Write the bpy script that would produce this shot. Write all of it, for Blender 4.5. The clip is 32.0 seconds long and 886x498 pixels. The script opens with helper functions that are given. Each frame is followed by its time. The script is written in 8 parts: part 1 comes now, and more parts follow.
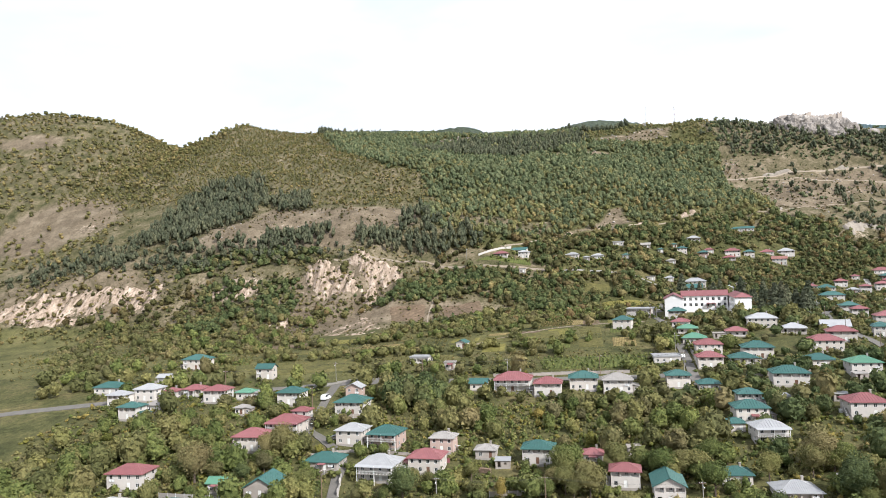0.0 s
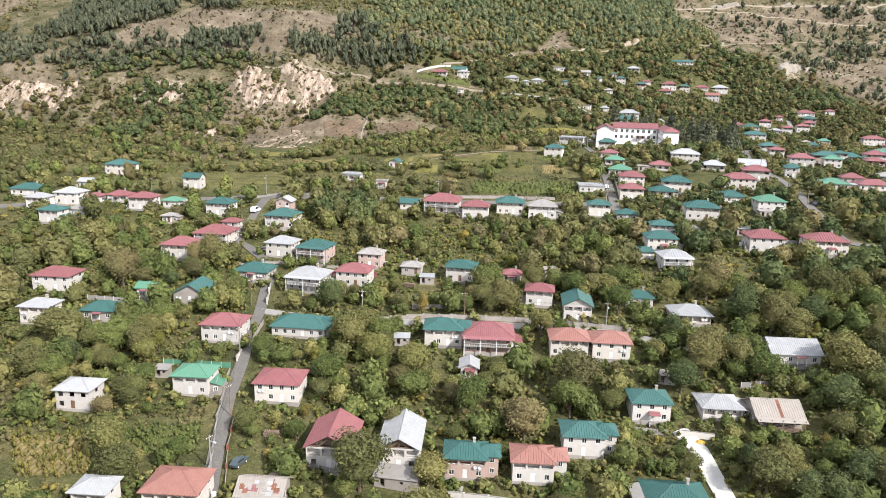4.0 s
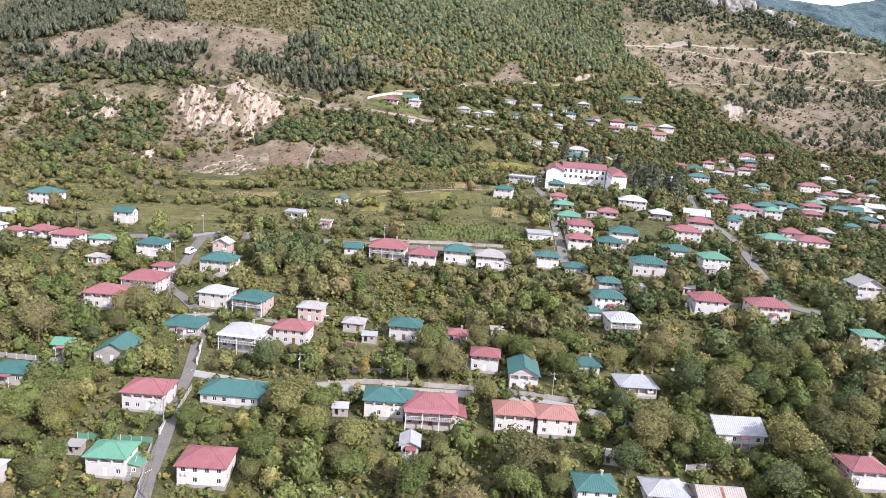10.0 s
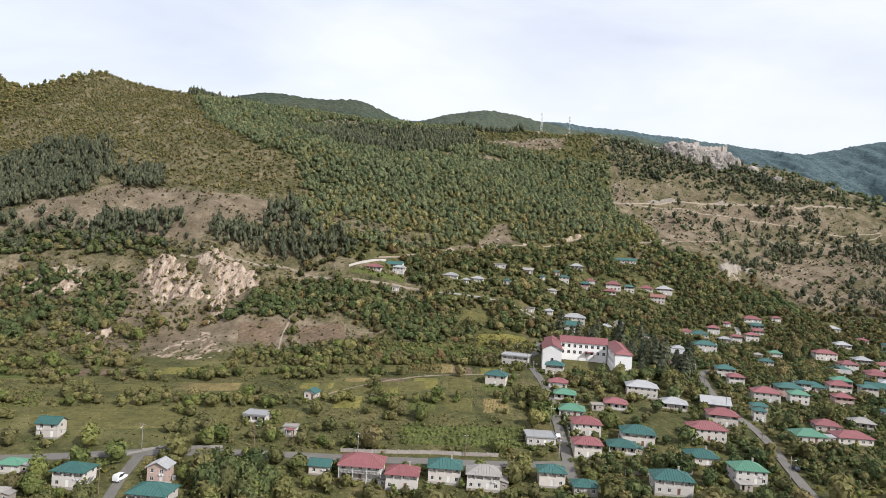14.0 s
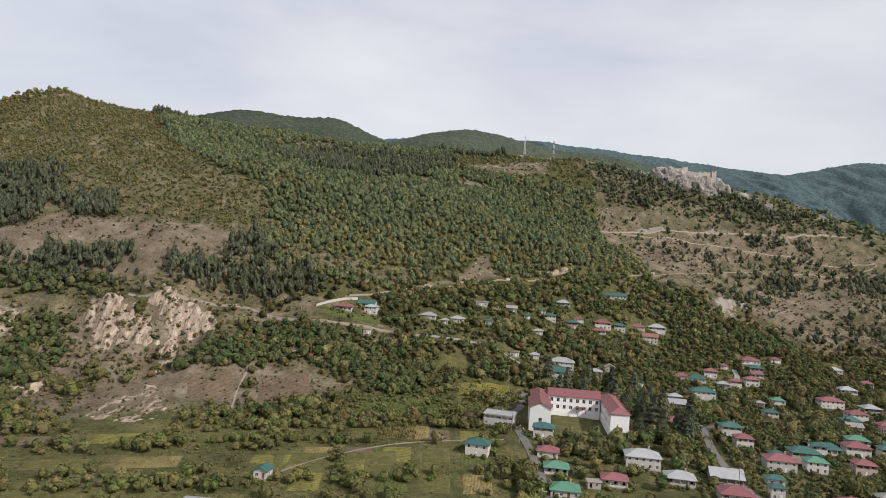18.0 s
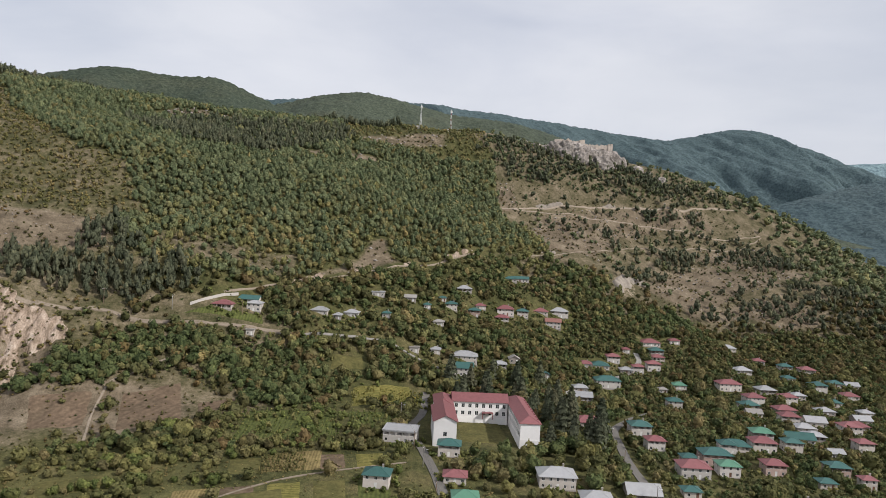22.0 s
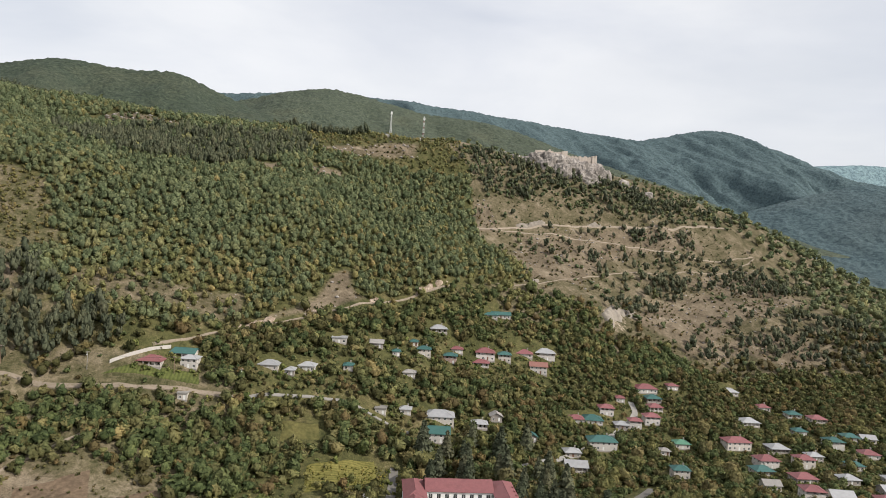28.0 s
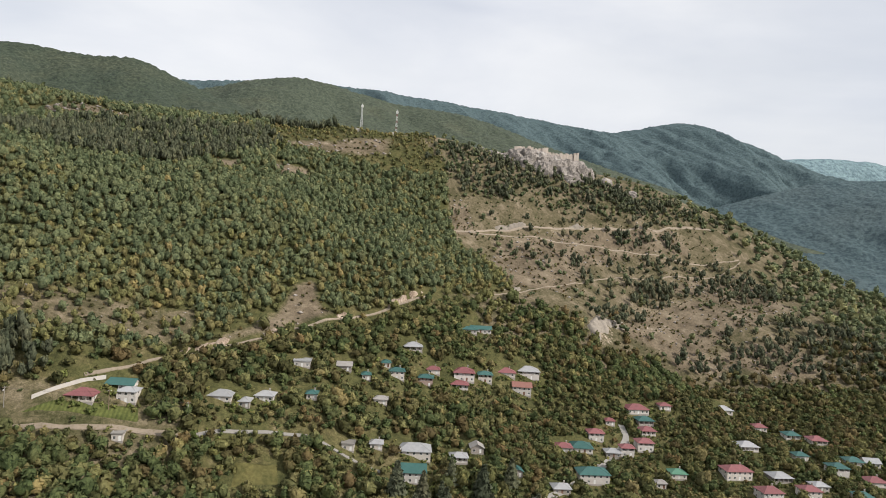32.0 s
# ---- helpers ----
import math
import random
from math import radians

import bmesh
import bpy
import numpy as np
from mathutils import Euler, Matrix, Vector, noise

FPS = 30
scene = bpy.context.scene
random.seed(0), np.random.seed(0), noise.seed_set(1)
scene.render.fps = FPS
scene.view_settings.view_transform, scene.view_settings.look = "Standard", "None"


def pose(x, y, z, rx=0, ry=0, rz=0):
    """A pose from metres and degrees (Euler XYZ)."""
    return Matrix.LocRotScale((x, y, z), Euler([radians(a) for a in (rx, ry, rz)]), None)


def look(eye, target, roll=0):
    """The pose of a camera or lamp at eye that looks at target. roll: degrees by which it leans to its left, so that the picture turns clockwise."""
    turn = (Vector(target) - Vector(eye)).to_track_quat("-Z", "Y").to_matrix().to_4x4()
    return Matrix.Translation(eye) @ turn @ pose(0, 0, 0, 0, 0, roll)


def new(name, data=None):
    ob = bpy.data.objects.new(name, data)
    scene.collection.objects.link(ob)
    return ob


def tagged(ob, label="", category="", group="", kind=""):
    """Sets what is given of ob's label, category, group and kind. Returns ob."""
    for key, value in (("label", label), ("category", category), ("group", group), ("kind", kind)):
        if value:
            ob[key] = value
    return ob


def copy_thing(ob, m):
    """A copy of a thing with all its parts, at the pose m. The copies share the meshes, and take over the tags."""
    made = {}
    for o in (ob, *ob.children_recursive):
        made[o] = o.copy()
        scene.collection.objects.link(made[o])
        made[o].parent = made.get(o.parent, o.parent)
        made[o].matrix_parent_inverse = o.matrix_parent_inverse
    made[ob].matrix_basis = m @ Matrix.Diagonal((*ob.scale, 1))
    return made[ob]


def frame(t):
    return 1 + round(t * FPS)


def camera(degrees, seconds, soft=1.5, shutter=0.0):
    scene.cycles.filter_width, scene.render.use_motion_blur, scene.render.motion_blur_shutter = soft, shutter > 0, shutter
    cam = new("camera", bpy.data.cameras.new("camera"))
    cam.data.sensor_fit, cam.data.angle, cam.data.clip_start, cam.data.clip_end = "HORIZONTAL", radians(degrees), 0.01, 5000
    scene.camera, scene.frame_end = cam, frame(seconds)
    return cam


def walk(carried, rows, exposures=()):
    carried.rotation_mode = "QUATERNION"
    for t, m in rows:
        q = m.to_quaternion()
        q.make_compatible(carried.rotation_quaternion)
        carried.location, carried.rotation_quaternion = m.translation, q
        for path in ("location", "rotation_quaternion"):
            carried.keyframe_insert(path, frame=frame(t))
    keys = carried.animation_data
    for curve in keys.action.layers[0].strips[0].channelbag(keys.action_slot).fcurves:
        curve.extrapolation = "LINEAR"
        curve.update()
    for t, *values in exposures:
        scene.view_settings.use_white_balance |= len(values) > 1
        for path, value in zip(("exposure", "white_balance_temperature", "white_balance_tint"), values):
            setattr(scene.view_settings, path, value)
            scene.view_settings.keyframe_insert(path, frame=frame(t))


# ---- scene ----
def shot(x, y, z, yaw, pitch, roll):
    """The pose of the flying camera: place, heading to the left of +y, tilt up, lean."""
    return pose(x, y, z, 90 + pitch, 0, yaw) @ pose(0, 0, 0, 0, 0, roll)


# ---- camera and flight ----
cam = camera(65.76, 32.0, soft=0.8)
FLIGHT = [
    (0.0, -1.29, 0.83, 73.41, 11.44, 2.27, -2.11),
    (0.5, -1.28, 0.91, 73.81, 11.08, 2.48, -1.78),
    (1.0, -1.27, 0.77, 73.75, 10.58, 2.65, -1.40),
    (1.5, -0.99, 0.45, 73.18, 9.92, -0.16, -0.93),
    (2.0, -0.58, 0.25, 73.37, 8.51, -9.91, -0.14),
    (2.5, -0.50, 0.52, 74.45, 7.81, -13.05, 0.27),
    (3.0, -0.46, 0.53, 74.79, 7.24, -12.93, 0.68),
    (3.5, -0.36, 0.45, 74.72, 6.67, -12.84, 1.11),
    (5.5, -0.06, 0.18, 74.94, 4.42, -13.37, 2.51),
    (6.0, 0.00, 0.00, 75.00, 3.93, -13.07, 2.72),
    (6.5, -0.07, -0.14, 75.05, 3.45, -12.92, 3.04),
    (7.0, -0.08, -0.36, 75.71, 3.00, -12.79, 3.38),
    (7.5, 0.05, -0.46, 77.14, 2.63, -12.63, 3.54),
    (8.0, -0.11, -0.11, 79.16, 2.28, -12.65, 3.81),
    (8.5, -0.63, 1.18, 81.34, 1.97, -12.36, 4.06),
    (9.0, -1.05, 3.60, 83.40, 1.76, -12.14, 4.22),
    (9.5, -1.33, 6.89, 85.55, 1.70, -11.98, 4.30),
    (10.0, -1.61, 10.96, 87.72, 1.57, -11.84, 4.35),
    (10.5, -1.79, 15.50, 89.88, 1.42, -11.68, 4.43),
    (11.0, -1.90, 20.13, 91.87, 1.24, -11.52, 4.48),
    (11.5, -1.81, 25.03, 93.70, 1.11, -11.43, 4.48),
    (12.0, -1.85, 30.01, 95.54, 0.97, -11.31, 4.53),
    (12.5, -1.89, 35.09, 97.66, 0.90, -10.39, 4.52),
    (13.0, -1.82, 40.21, 100.22, 0.91, -8.76, 4.54),
    (13.5, -1.74, 44.80, 102.23, 1.88, -0.30, 3.55),
    (14.0, -1.71, 49.37, 104.20, 1.61, -0.06, 3.64),
    (14.5, -1.71, 54.13, 106.31, 1.34, 0.13, 3.72),
    (16.5, -1.39, 73.96, 112.43, 0.52, 0.97, 3.77),
    (17.0, -1.31, 78.56, 114.48, 0.35, 1.09, 3.80),
    (17.5, -1.22, 82.99, 116.35, 0.21, 1.23, 3.81),
    (18.0, -1.21, 87.41, 118.07, 0.09, 1.38, 3.83),
    (18.5, -1.24, 91.89, 119.84, -0.01, 1.53, 3.84),
    (19.0, -1.23, 96.31, 121.78, -0.21, 1.62, 3.85),
    (19.5, -1.21, 100.55, 123.79, -2.43, 1.85, 3.58),
    (20.0, -1.27, 104.84, 125.76, -5.22, 2.08, 3.25),
    (20.5, -1.24, 109.28, 127.68, -6.70, 2.16, 3.07),
    (21.0, -1.10, 113.94, 129.65, -7.78, -1.04, 3.02),
    (21.5, -0.98, 118.75, 131.81, -8.43, -1.25, 3.05),
    (22.0, -0.81, 123.50, 133.93, -8.87, -1.29, 3.11),
    (22.5, -0.51, 128.27, 135.97, -9.15, -1.33, 3.21),
    (23.0, -0.07, 132.99, 137.94, -9.40, -1.33, 3.27),
    (23.5, 0.45, 137.73, 139.94, -9.57, -1.38, 3.29),
    (24.0, 1.08, 142.47, 141.99, -9.68, -1.42, 3.35),
    (24.5, 1.81, 147.43, 144.20, -9.80, -1.47, 3.35),
    (25.0, 2.59, 152.59, 146.65, -9.88, -1.58, 3.36),
    (25.5, 3.31, 157.45, 148.98, -9.98, -1.67, 3.43),
    (27.5, 5.39, 176.48, 154.79, -10.62, -1.56, 3.47),
    (28.0, 5.87, 181.15, 156.95, -11.38, -1.62, 3.52),
    (28.5, 6.39, 185.94, 159.08, -12.02, -1.67, 3.56),
    (29.0, 6.98, 190.78, 161.07, -12.72, -1.72, 3.59),
    (29.5, 7.55, 195.63, 162.93, -13.12, -1.74, 3.61),
    (30.0, 8.19, 200.39, 164.58, -13.43, -1.76, 3.65),
    (30.5, 8.87, 204.97, 165.79, -13.66, -1.82, 3.61),
    (31.0, 9.56, 209.51, 166.49, -13.71, -2.17, 3.65),
    (31.5, 10.33, 214.04, 166.79, -13.75, -2.24, 3.70),
    (32.0, 11.14, 218.70, 166.95, -13.75, -2.33, 3.73),
]
EXPOSURE = [(0, 0.58, 6050, 10), (1, 0.08, 6100, 10), (1.5, 0.02, 6100, 10), (2, 0.08, 6100, 10), (2.5, 0.7, 6120, 10), (9, 0.88, 5850, 18), (13, 0.98, 5600, 20), (13.6, 0.42, 5950, 14), (14.5, 0.2, 6200, 10), (16.5, 0.0, 6300, 10), (19, -0.17, 6300, 10), (21, -0.25, 6150, 14), (23, 0.0, 6420, 10), (25, 0.08, 6480, 10), (32, 0.06, 6450, 10)]
walk(cam, [(t, shot(*rest)) for t, *rest in FLIGHT], EXPOSURE)

# ---- sky, sun, exposure ----
SUN_ELEVATION, SUN_AZIMUTH = 38.0, 128.0  # degrees; azimuth clockwise from +y
world = bpy.data.worlds.new("hazy_sky")
scene.world = world
world.use_nodes = True
wn, wl = world.node_tree.nodes, world.node_tree.links
wn.clear()
sky = wn.new("ShaderNodeTexSky")
sky.sky_type, sky.sun_disc = "NISHITA", False
sky.sun_elevation, sky.sun_rotation = radians(SUN_ELEVATION), radians(SUN_AZIMUTH)
sky.air_density, sky.dust_density, sky.ozone_density = 1.0, 3.0, 1.0
w_coord, w_map, w_noise, w_ramp, w_mix = (wn.new("ShaderNode" + k) for k in ("TexCoord", "Mapping", "TexNoise", "ValToRGB", "MixRGB"))
w_map.inputs["Scale"].default_value = (1.0, 1.0, 3.2)
w_noise.inputs["Scale"].default_value, w_noise.inputs["Detail"].default_value = 2.2, 5.0
w_ramp.color_ramp.elements[0].position, w_ramp.color_ramp.elements[1].position = 0.25, 0.75
w_ramp.color_ramp.elements[0].color, w_ramp.color_ramp.elements[1].color = (0.72, 0.72, 0.72, 1), (0.95, 0.95, 0.95, 1)
w_bank, w_tone = wn.new("ShaderNodeTexNoise"), wn.new("ShaderNodeValToRGB")
w_bank.inputs["Scale"].default_value, w_bank.inputs["Detail"].default_value, w_bank.inputs["Distortion"].default_value = 1.6, 6.0, 0.4
w_tone.color_ramp.elements[0].position, w_tone.color_ramp.elements[1].position = 0.36, 0.66
w_tone.color_ramp.elements[0].color, w_tone.color_ramp.elements[1].color = (0.68, 0.715, 0.80, 1), (0.94, 0.945, 0.965, 1)
w_scale = wn.new("ShaderNodeMixRGB")
w_scale.blend_type = "MULTIPLY"
w_scale.inputs["Fac"].default_value, w_scale.inputs["Color2"].default_value = 1.0, (10, 10, 10, 1)
wl.new(w_bank.outputs["Fac"], w_tone.inputs["Fac"])
wl.new(w_tone.outputs["Color"], w_scale.inputs["Color1"])
wl.new(w_scale.outputs["Color"], w_mix.inputs["Color2"])
w_back, w_out = wn.new("ShaderNodeBackground"), wn.new("ShaderNodeOutputWorld")
w_back.inputs["Strength"].default_value = 0.1
wl.new(w_coord.outputs["Generated"], w_map.inputs["Vector"])
wl.new(w_map.outputs["Vector"], w_noise.inputs["Vector"])
wl.new(w_map.outputs["Vector"], w_bank.inputs["Vector"])
wl.new(w_noise.outputs["Fac"], w_ramp.inputs["Fac"])
wl.new(w_ramp.outputs["Color"], w_mix.inputs["Fac"])
wl.new(sky.outputs["Color"], w_mix.inputs["Color1"])
wl.new(w_mix.outputs["Color"], w_back.inputs["Color"])
wl.new(w_back.outputs["Background"], w_out.inputs["Surface"])

sun = new("sun", bpy.data.lights.new("sun", "SUN"))
sun.data.energy, sun.data.angle, sun.data.color = 4.0, radians(2.0), (1.0, 0.95, 0.87)
az, el = radians(SUN_AZIMUTH), radians(SUN_ELEVATION)
sun_from = Vector((math.sin(az) * math.cos(el), math.cos(az) * math.cos(el), math.sin(el))) * 3000
sun.matrix_world = look(sun_from, (0, 0, 0))


# ---- materials ----
def material(name, rough=0.8, metal=0.0, spec=0.3):
    m = bpy.data.materials.new(name)
    m.use_nodes = True
    nt = m.node_tree
    p = nt.nodes["Principled BSDF"]
    p.inputs["Roughness"].default_value, p.inputs["Metallic"].default_value = rough, metal
    p.inputs["Specular IOR Level"].default_value = spec
    return m, nt, p


def node(nt, kind, **inputs):
    n = nt.nodes.new("ShaderNode" + kind)
    for k, v in inputs.items():
        n.inputs[k].default_value = v
    return n


def noise_node(nt, scale, detail=4.0, rough=0.6, world_space=True):
    n = node(nt, "TexNoise", Scale=scale, Detail=detail, Roughness=rough)
    if world_space:
        g = nt.nodes.new("ShaderNodeNewGeometry")
        nt.links.new(g.outputs["Position"], n.inputs["Vector"])
    else:
        g = nt.nodes.new("ShaderNodeTexCoord")
        nt.links.new(g.outputs["Object"], n.inputs["Vector"])
    return n


def ramp(nt, source, stops):
    r = nt.nodes.new("ShaderNodeValToRGB")
    while len(r.color_ramp.elements) < len(stops):
        r.color_ramp.elements.new(0.5)
    for e, (at, c) in zip(r.color_ramp.elements, stops):
        e.position, e.color = at, (*c, 1) if len(c) == 3 else c
    nt.links.new(source, r.inputs["Fac"])
    return r.outputs["Color"]


def mix(nt, fac, a, b, how="MIX"):
    m = nt.nodes.new("ShaderNodeMixRGB")
    m.blend_type = how
    for key, v in (("Fac", fac), ("Color1", a), ("Color2", b)):
        if isinstance(v, (int, float)):
            m.inputs[key].default_value = v
        elif isinstance(v, tuple):
            m.inputs[key].default_value = (*v, 1)
        else:
            nt.links.new(v, m.inputs[key])
    return m.outputs["Color"]


def bump(nt, p, height, strength, distance):
    b = node(nt, "Bump", Strength=strength, Distance=distance)
    nt.links.new(height, b.inputs["Height"])
    nt.links.new(b.outputs["Normal"], p.inputs["Normal"])


def attribute(nt, name):
    a = nt.nodes.new("ShaderNodeAttribute")
    a.attribute_name = name
    return a.outputs["Fac"]


def painted(name, colour, vary=0.25, rough=0.5, spec=0.4, stain=(0.35, 0.28, 0.22), stain_amount=0.35, scale=0.6):
    """Weathered paint, plaster or sheet metal: patchy tone, streaks and grime, a little different on every thing."""
    m, nt, p = material(name, rough, 0.0, spec)
    info = nt.nodes.new("ShaderNodeObjectInfo")
    big, small = noise_node(nt, scale, 5), noise_node(nt, scale * 9, 4)
    dark = tuple(c * (1 - vary) for c in colour)
    light = tuple(min(1, c * (1 + vary * 0.6)) for c in colour)
    tone = ramp(nt, big.outputs["Fac"], [(0.3, dark), (0.7, light)])
    each = ramp(nt, info.outputs["Random"], [(0.0, tuple(c * 0.78 for c in colour)), (0.5, colour), (1.0, tuple(min(1, c * 1.18 + 0.02) for c in colour))])
    tone = mix(nt, 0.5, tone, each)
    grime = ramp(nt, small.outputs["Fac"], [(0.5, (0, 0, 0)), (0.78, (stain_amount,) * 3)])
    tone = mix(nt, grime, tone, stain)
    nt.links.new(tone, p.inputs["Base Color"])
    bump(nt, p, small.outputs["Fac"], 0.25, 0.05)
    return m


def foliage(name, dark, light, dry, patch=0.05, dry_share=0.25, lumps=0.0):
    """Leaves: tone by plant, by clump and by leaf."""
    m, nt, p = material(name, 0.8, 0.0, 0.12)
    info, geo = nt.nodes.new("ShaderNodeObjectInfo"), nt.nodes.new("ShaderNodeNewGeometry")

    def calc(how, a, b):
        n = nt.nodes.new("ShaderNodeMath")
        n.operation = how
        nt.links.new(a, n.inputs[0])
        if isinstance(b, float):
            n.inputs[1].default_value = b
        elif b is not None:
            nt.links.new(b, n.inputs[1])
        return n.outputs[0]

    each = calc("FRACT", calc("ADD", attribute(nt, "tone"), info.outputs["Random"]), None)
    second = calc("FRACT", calc("MULTIPLY", each, 7.31), None)
    broad, clump, fine = noise_node(nt, patch, 2), noise_node(nt, 0.8, 3), noise_node(nt, 3.6, 3, 0.7)
    tone = ramp(nt, clump.outputs["Fac"], [(0.32, dark), (0.68, light)])
    turning = mix(nt, 0.5, each, broad.outputs["Fac"])
    tone = mix(nt, ramp(nt, turning, [(0.78 - dry_share, (0, 0, 0)), (0.95 - dry_share * 0.8, (0.9,) * 3)]), tone, dry)
    tone = mix(nt, 1.0, tone, ramp(nt, second, [(0.0, (0.70, 0.76, 0.74)), (0.5, (0.97, 0.97, 0.97)), (1.0, (1.26, 1.22, 1.16))]), "MULTIPLY")
    tone = mix(nt, 1.0, tone, ramp(nt, geo.outputs["Random Per Island"], [(0.0, (0.82, 0.83, 0.82)), (0.5, (1.0, 1.0, 0.99)), (1.0, (1.22, 1.2, 1.15))]), "MULTIPLY")
    tone = mix(nt, 0.8, tone, ramp(nt, fine.outputs["Fac"], [(0.34, (0.55, 0.57, 0.55)), (0.66, (1.38, 1.36, 1.3))]), "MULTIPLY")
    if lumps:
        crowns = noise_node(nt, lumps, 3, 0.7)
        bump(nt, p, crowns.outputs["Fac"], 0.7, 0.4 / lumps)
        # same noise: bump hollows coloured darker and cooler, tops paler and warmer
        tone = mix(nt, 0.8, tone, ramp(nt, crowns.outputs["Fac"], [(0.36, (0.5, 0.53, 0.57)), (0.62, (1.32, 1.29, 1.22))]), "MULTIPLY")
    else:
        bump(nt, p, fine.outputs["Fac"], 0.7, 0.3)
    nt.links.new(tone, p.inputs["Base Color"])
    t = nt.nodes.new("ShaderNodeBsdfTranslucent")
    nt.links.new(tone, t.inputs["Color"])
    blend = node(nt, "MixShader", Fac=0.25)
    nt.links.new(p.outputs["BSDF"], blend.inputs[1])
    nt.links.new(t.outputs["BSDF"], blend.inputs[2])
    nt.links.new(blend.outputs["Shader"], nt.nodes["Material Output"].inputs["Surface"])
    return m


ROOFS = {
    "red": painted("red_roof_sheet", (0.222, 0.080, 0.082), 0.3, 0.55, 0.4, (0.25, 0.15, 0.13), 0.4),
    "teal": painted("teal_roof_sheet", (0.036, 0.108, 0.095), 0.3, 0.55, 0.4, (0.09, 0.12, 0.10), 0.4),
    "green": painted("light_green_roof_sheet", (0.085, 0.21, 0.135), 0.2, 0.5, 0.5, (0.12, 0.2, 0.12), 0.25),
    "white": painted("galvanised_roof_sheet", (0.32, 0.32, 0.322), 0.25, 0.5, 0.5, (0.35, 0.3, 0.26), 0.4),
    "salmon": painted("faded_salmon_roof_sheet", (0.27, 0.125, 0.10), 0.25, 0.55, 0.4, (0.3, 0.18, 0.12), 0.4),
    "grey": painted("grey_slate_roof_sheet", (0.28, 0.26, 0.24), 0.25, 0.7, 0.3, (0.2, 0.17, 0.14), 0.5),
    "rust": painted("rusting_roof_sheet", (0.29, 0.255, 0.22), 0.3, 0.6, 0.4, (0.24, 0.15, 0.10), 0.3, 0.35),
}
WALLS = {
    "cream": painted("cream_limestone_wall", (0.53, 0.48, 0.43), 0.2, 0.9, 0.2, (0.4, 0.33, 0.26), 0.5),
    "white": painted("whitewashed_wall", (0.54, 0.50, 0.46), 0.16, 0.85, 0.2, (0.5, 0.44, 0.38), 0.4),
    "pink": painted("pink_tuff_wall", (0.43, 0.315, 0.27), 0.2, 0.9, 0.2, (0.4, 0.3, 0.24), 0.5),
    "block": painted("bare_block_wall", (0.345, 0.305, 0.27), 0.22, 0.95, 0.15, (0.25, 0.21, 0.18), 0.5),
}
PLINTH = painted("grey_stone_plinth", (0.34, 0.31, 0.28), 0.25, 0.95, 0.15)
FRAME = painted("white_window_frame", (0.7, 0.69, 0.66), 0.1, 0.5)
DOOR = painted("brown_painted_door", (0.16, 0.08, 0.05), 0.25, 0.5)
TIMBER = painted("weathered_timber", (0.20, 0.14, 0.10), 0.3, 0.9, 0.15)
CONCRETE = painted("stained_concrete", (0.265, 0.248, 0.225), 0.25, 0.95, 0.2, (0.16, 0.14, 0.11), 0.6, 0.3)
ASPHALT = painted("worn_asphalt", (0.145, 0.134, 0.120), 0.3, 0.9, 0.3, (0.27, 0.235, 0.19), 0.5, 0.25)
DIRT = painted("pale_dirt_road", (0.275, 0.225, 0.172), 0.4, 0.95, 0.1, (0.13, 0.11, 0.06), 0.95, 0.12)
STEEL = painted("galvanised_steel", (0.6, 0.6, 0.6), 0.15, 0.45, 0.5)
SCHOOL_WALL = painted("white_school_plaster", (0.74, 0.72, 0.70), 0.08, 0.85, 0.2, (0.55, 0.5, 0.45), 0.3)
RUST = painted("rusted_sheet", (0.20, 0.085, 0.05), 0.35, 0.8, 0.2, (0.1, 0.05, 0.03), 0.5)
BARK = painted("grey_brown_bark", (0.12, 0.09, 0.07), 0.35, 0.95, 0.1)
GLASS, gnt, gp = material("dark_window_glass", 0.08, 0.0, 0.6)
gp.inputs["Base Color"].default_value = (0.03, 0.035, 0.04, 1)
gn = noise_node(gnt, 0.8, 2)
gnt.links.new(ramp(gnt, gn.outputs["Fac"], [(0.35, (0.018, 0.02, 0.022)), (0.7, (0.08, 0.085, 0.09))]), gp.inputs["Base Color"])
ROCK, rnt, rp = material("weathered_limestone_rock", 0.95, 0.0, 0.15)
rn, rn2 = noise_node(rnt, 0.12, 7, 0.7), noise_node(rnt, 0.9, 5, 0.7)
rcol = ramp(rnt, rn.outputs["Fac"], [(0.3, (0.17, 0.155, 0.14)), (0.5, (0.34, 0.305, 0.275)), (0.72, (0.52, 0.475, 0.43))])
rnt.links.new(mix(rnt, 0.5, rcol, ramp(rnt, rn2.outputs["Fac"], [(0.3, (0.4, 0.38, 0.36)), (0.7, (1, 1, 1))]), "MULTIPLY"), rp.inputs["Base Color"])
bump(rnt, rp, rn2.outputs["Fac"], 0.9, 0.8)
PALE_ROCK = painted("pale_broken_rock", (0.27, 0.235, 0.195), 0.45, 0.95, 0.1, (0.11, 0.09, 0.06), 0.9, 0.5)
PALE_CONCRETE = painted("pale_concrete", (0.44, 0.42, 0.385), 0.2, 0.95, 0.2, (0.25, 0.22, 0.2), 0.5, 0.3)
MASONRY = painted("pale_ruin_masonry", (0.5, 0.43, 0.37), 0.25, 0.95, 0.15, (0.3, 0.25, 0.2), 0.5)

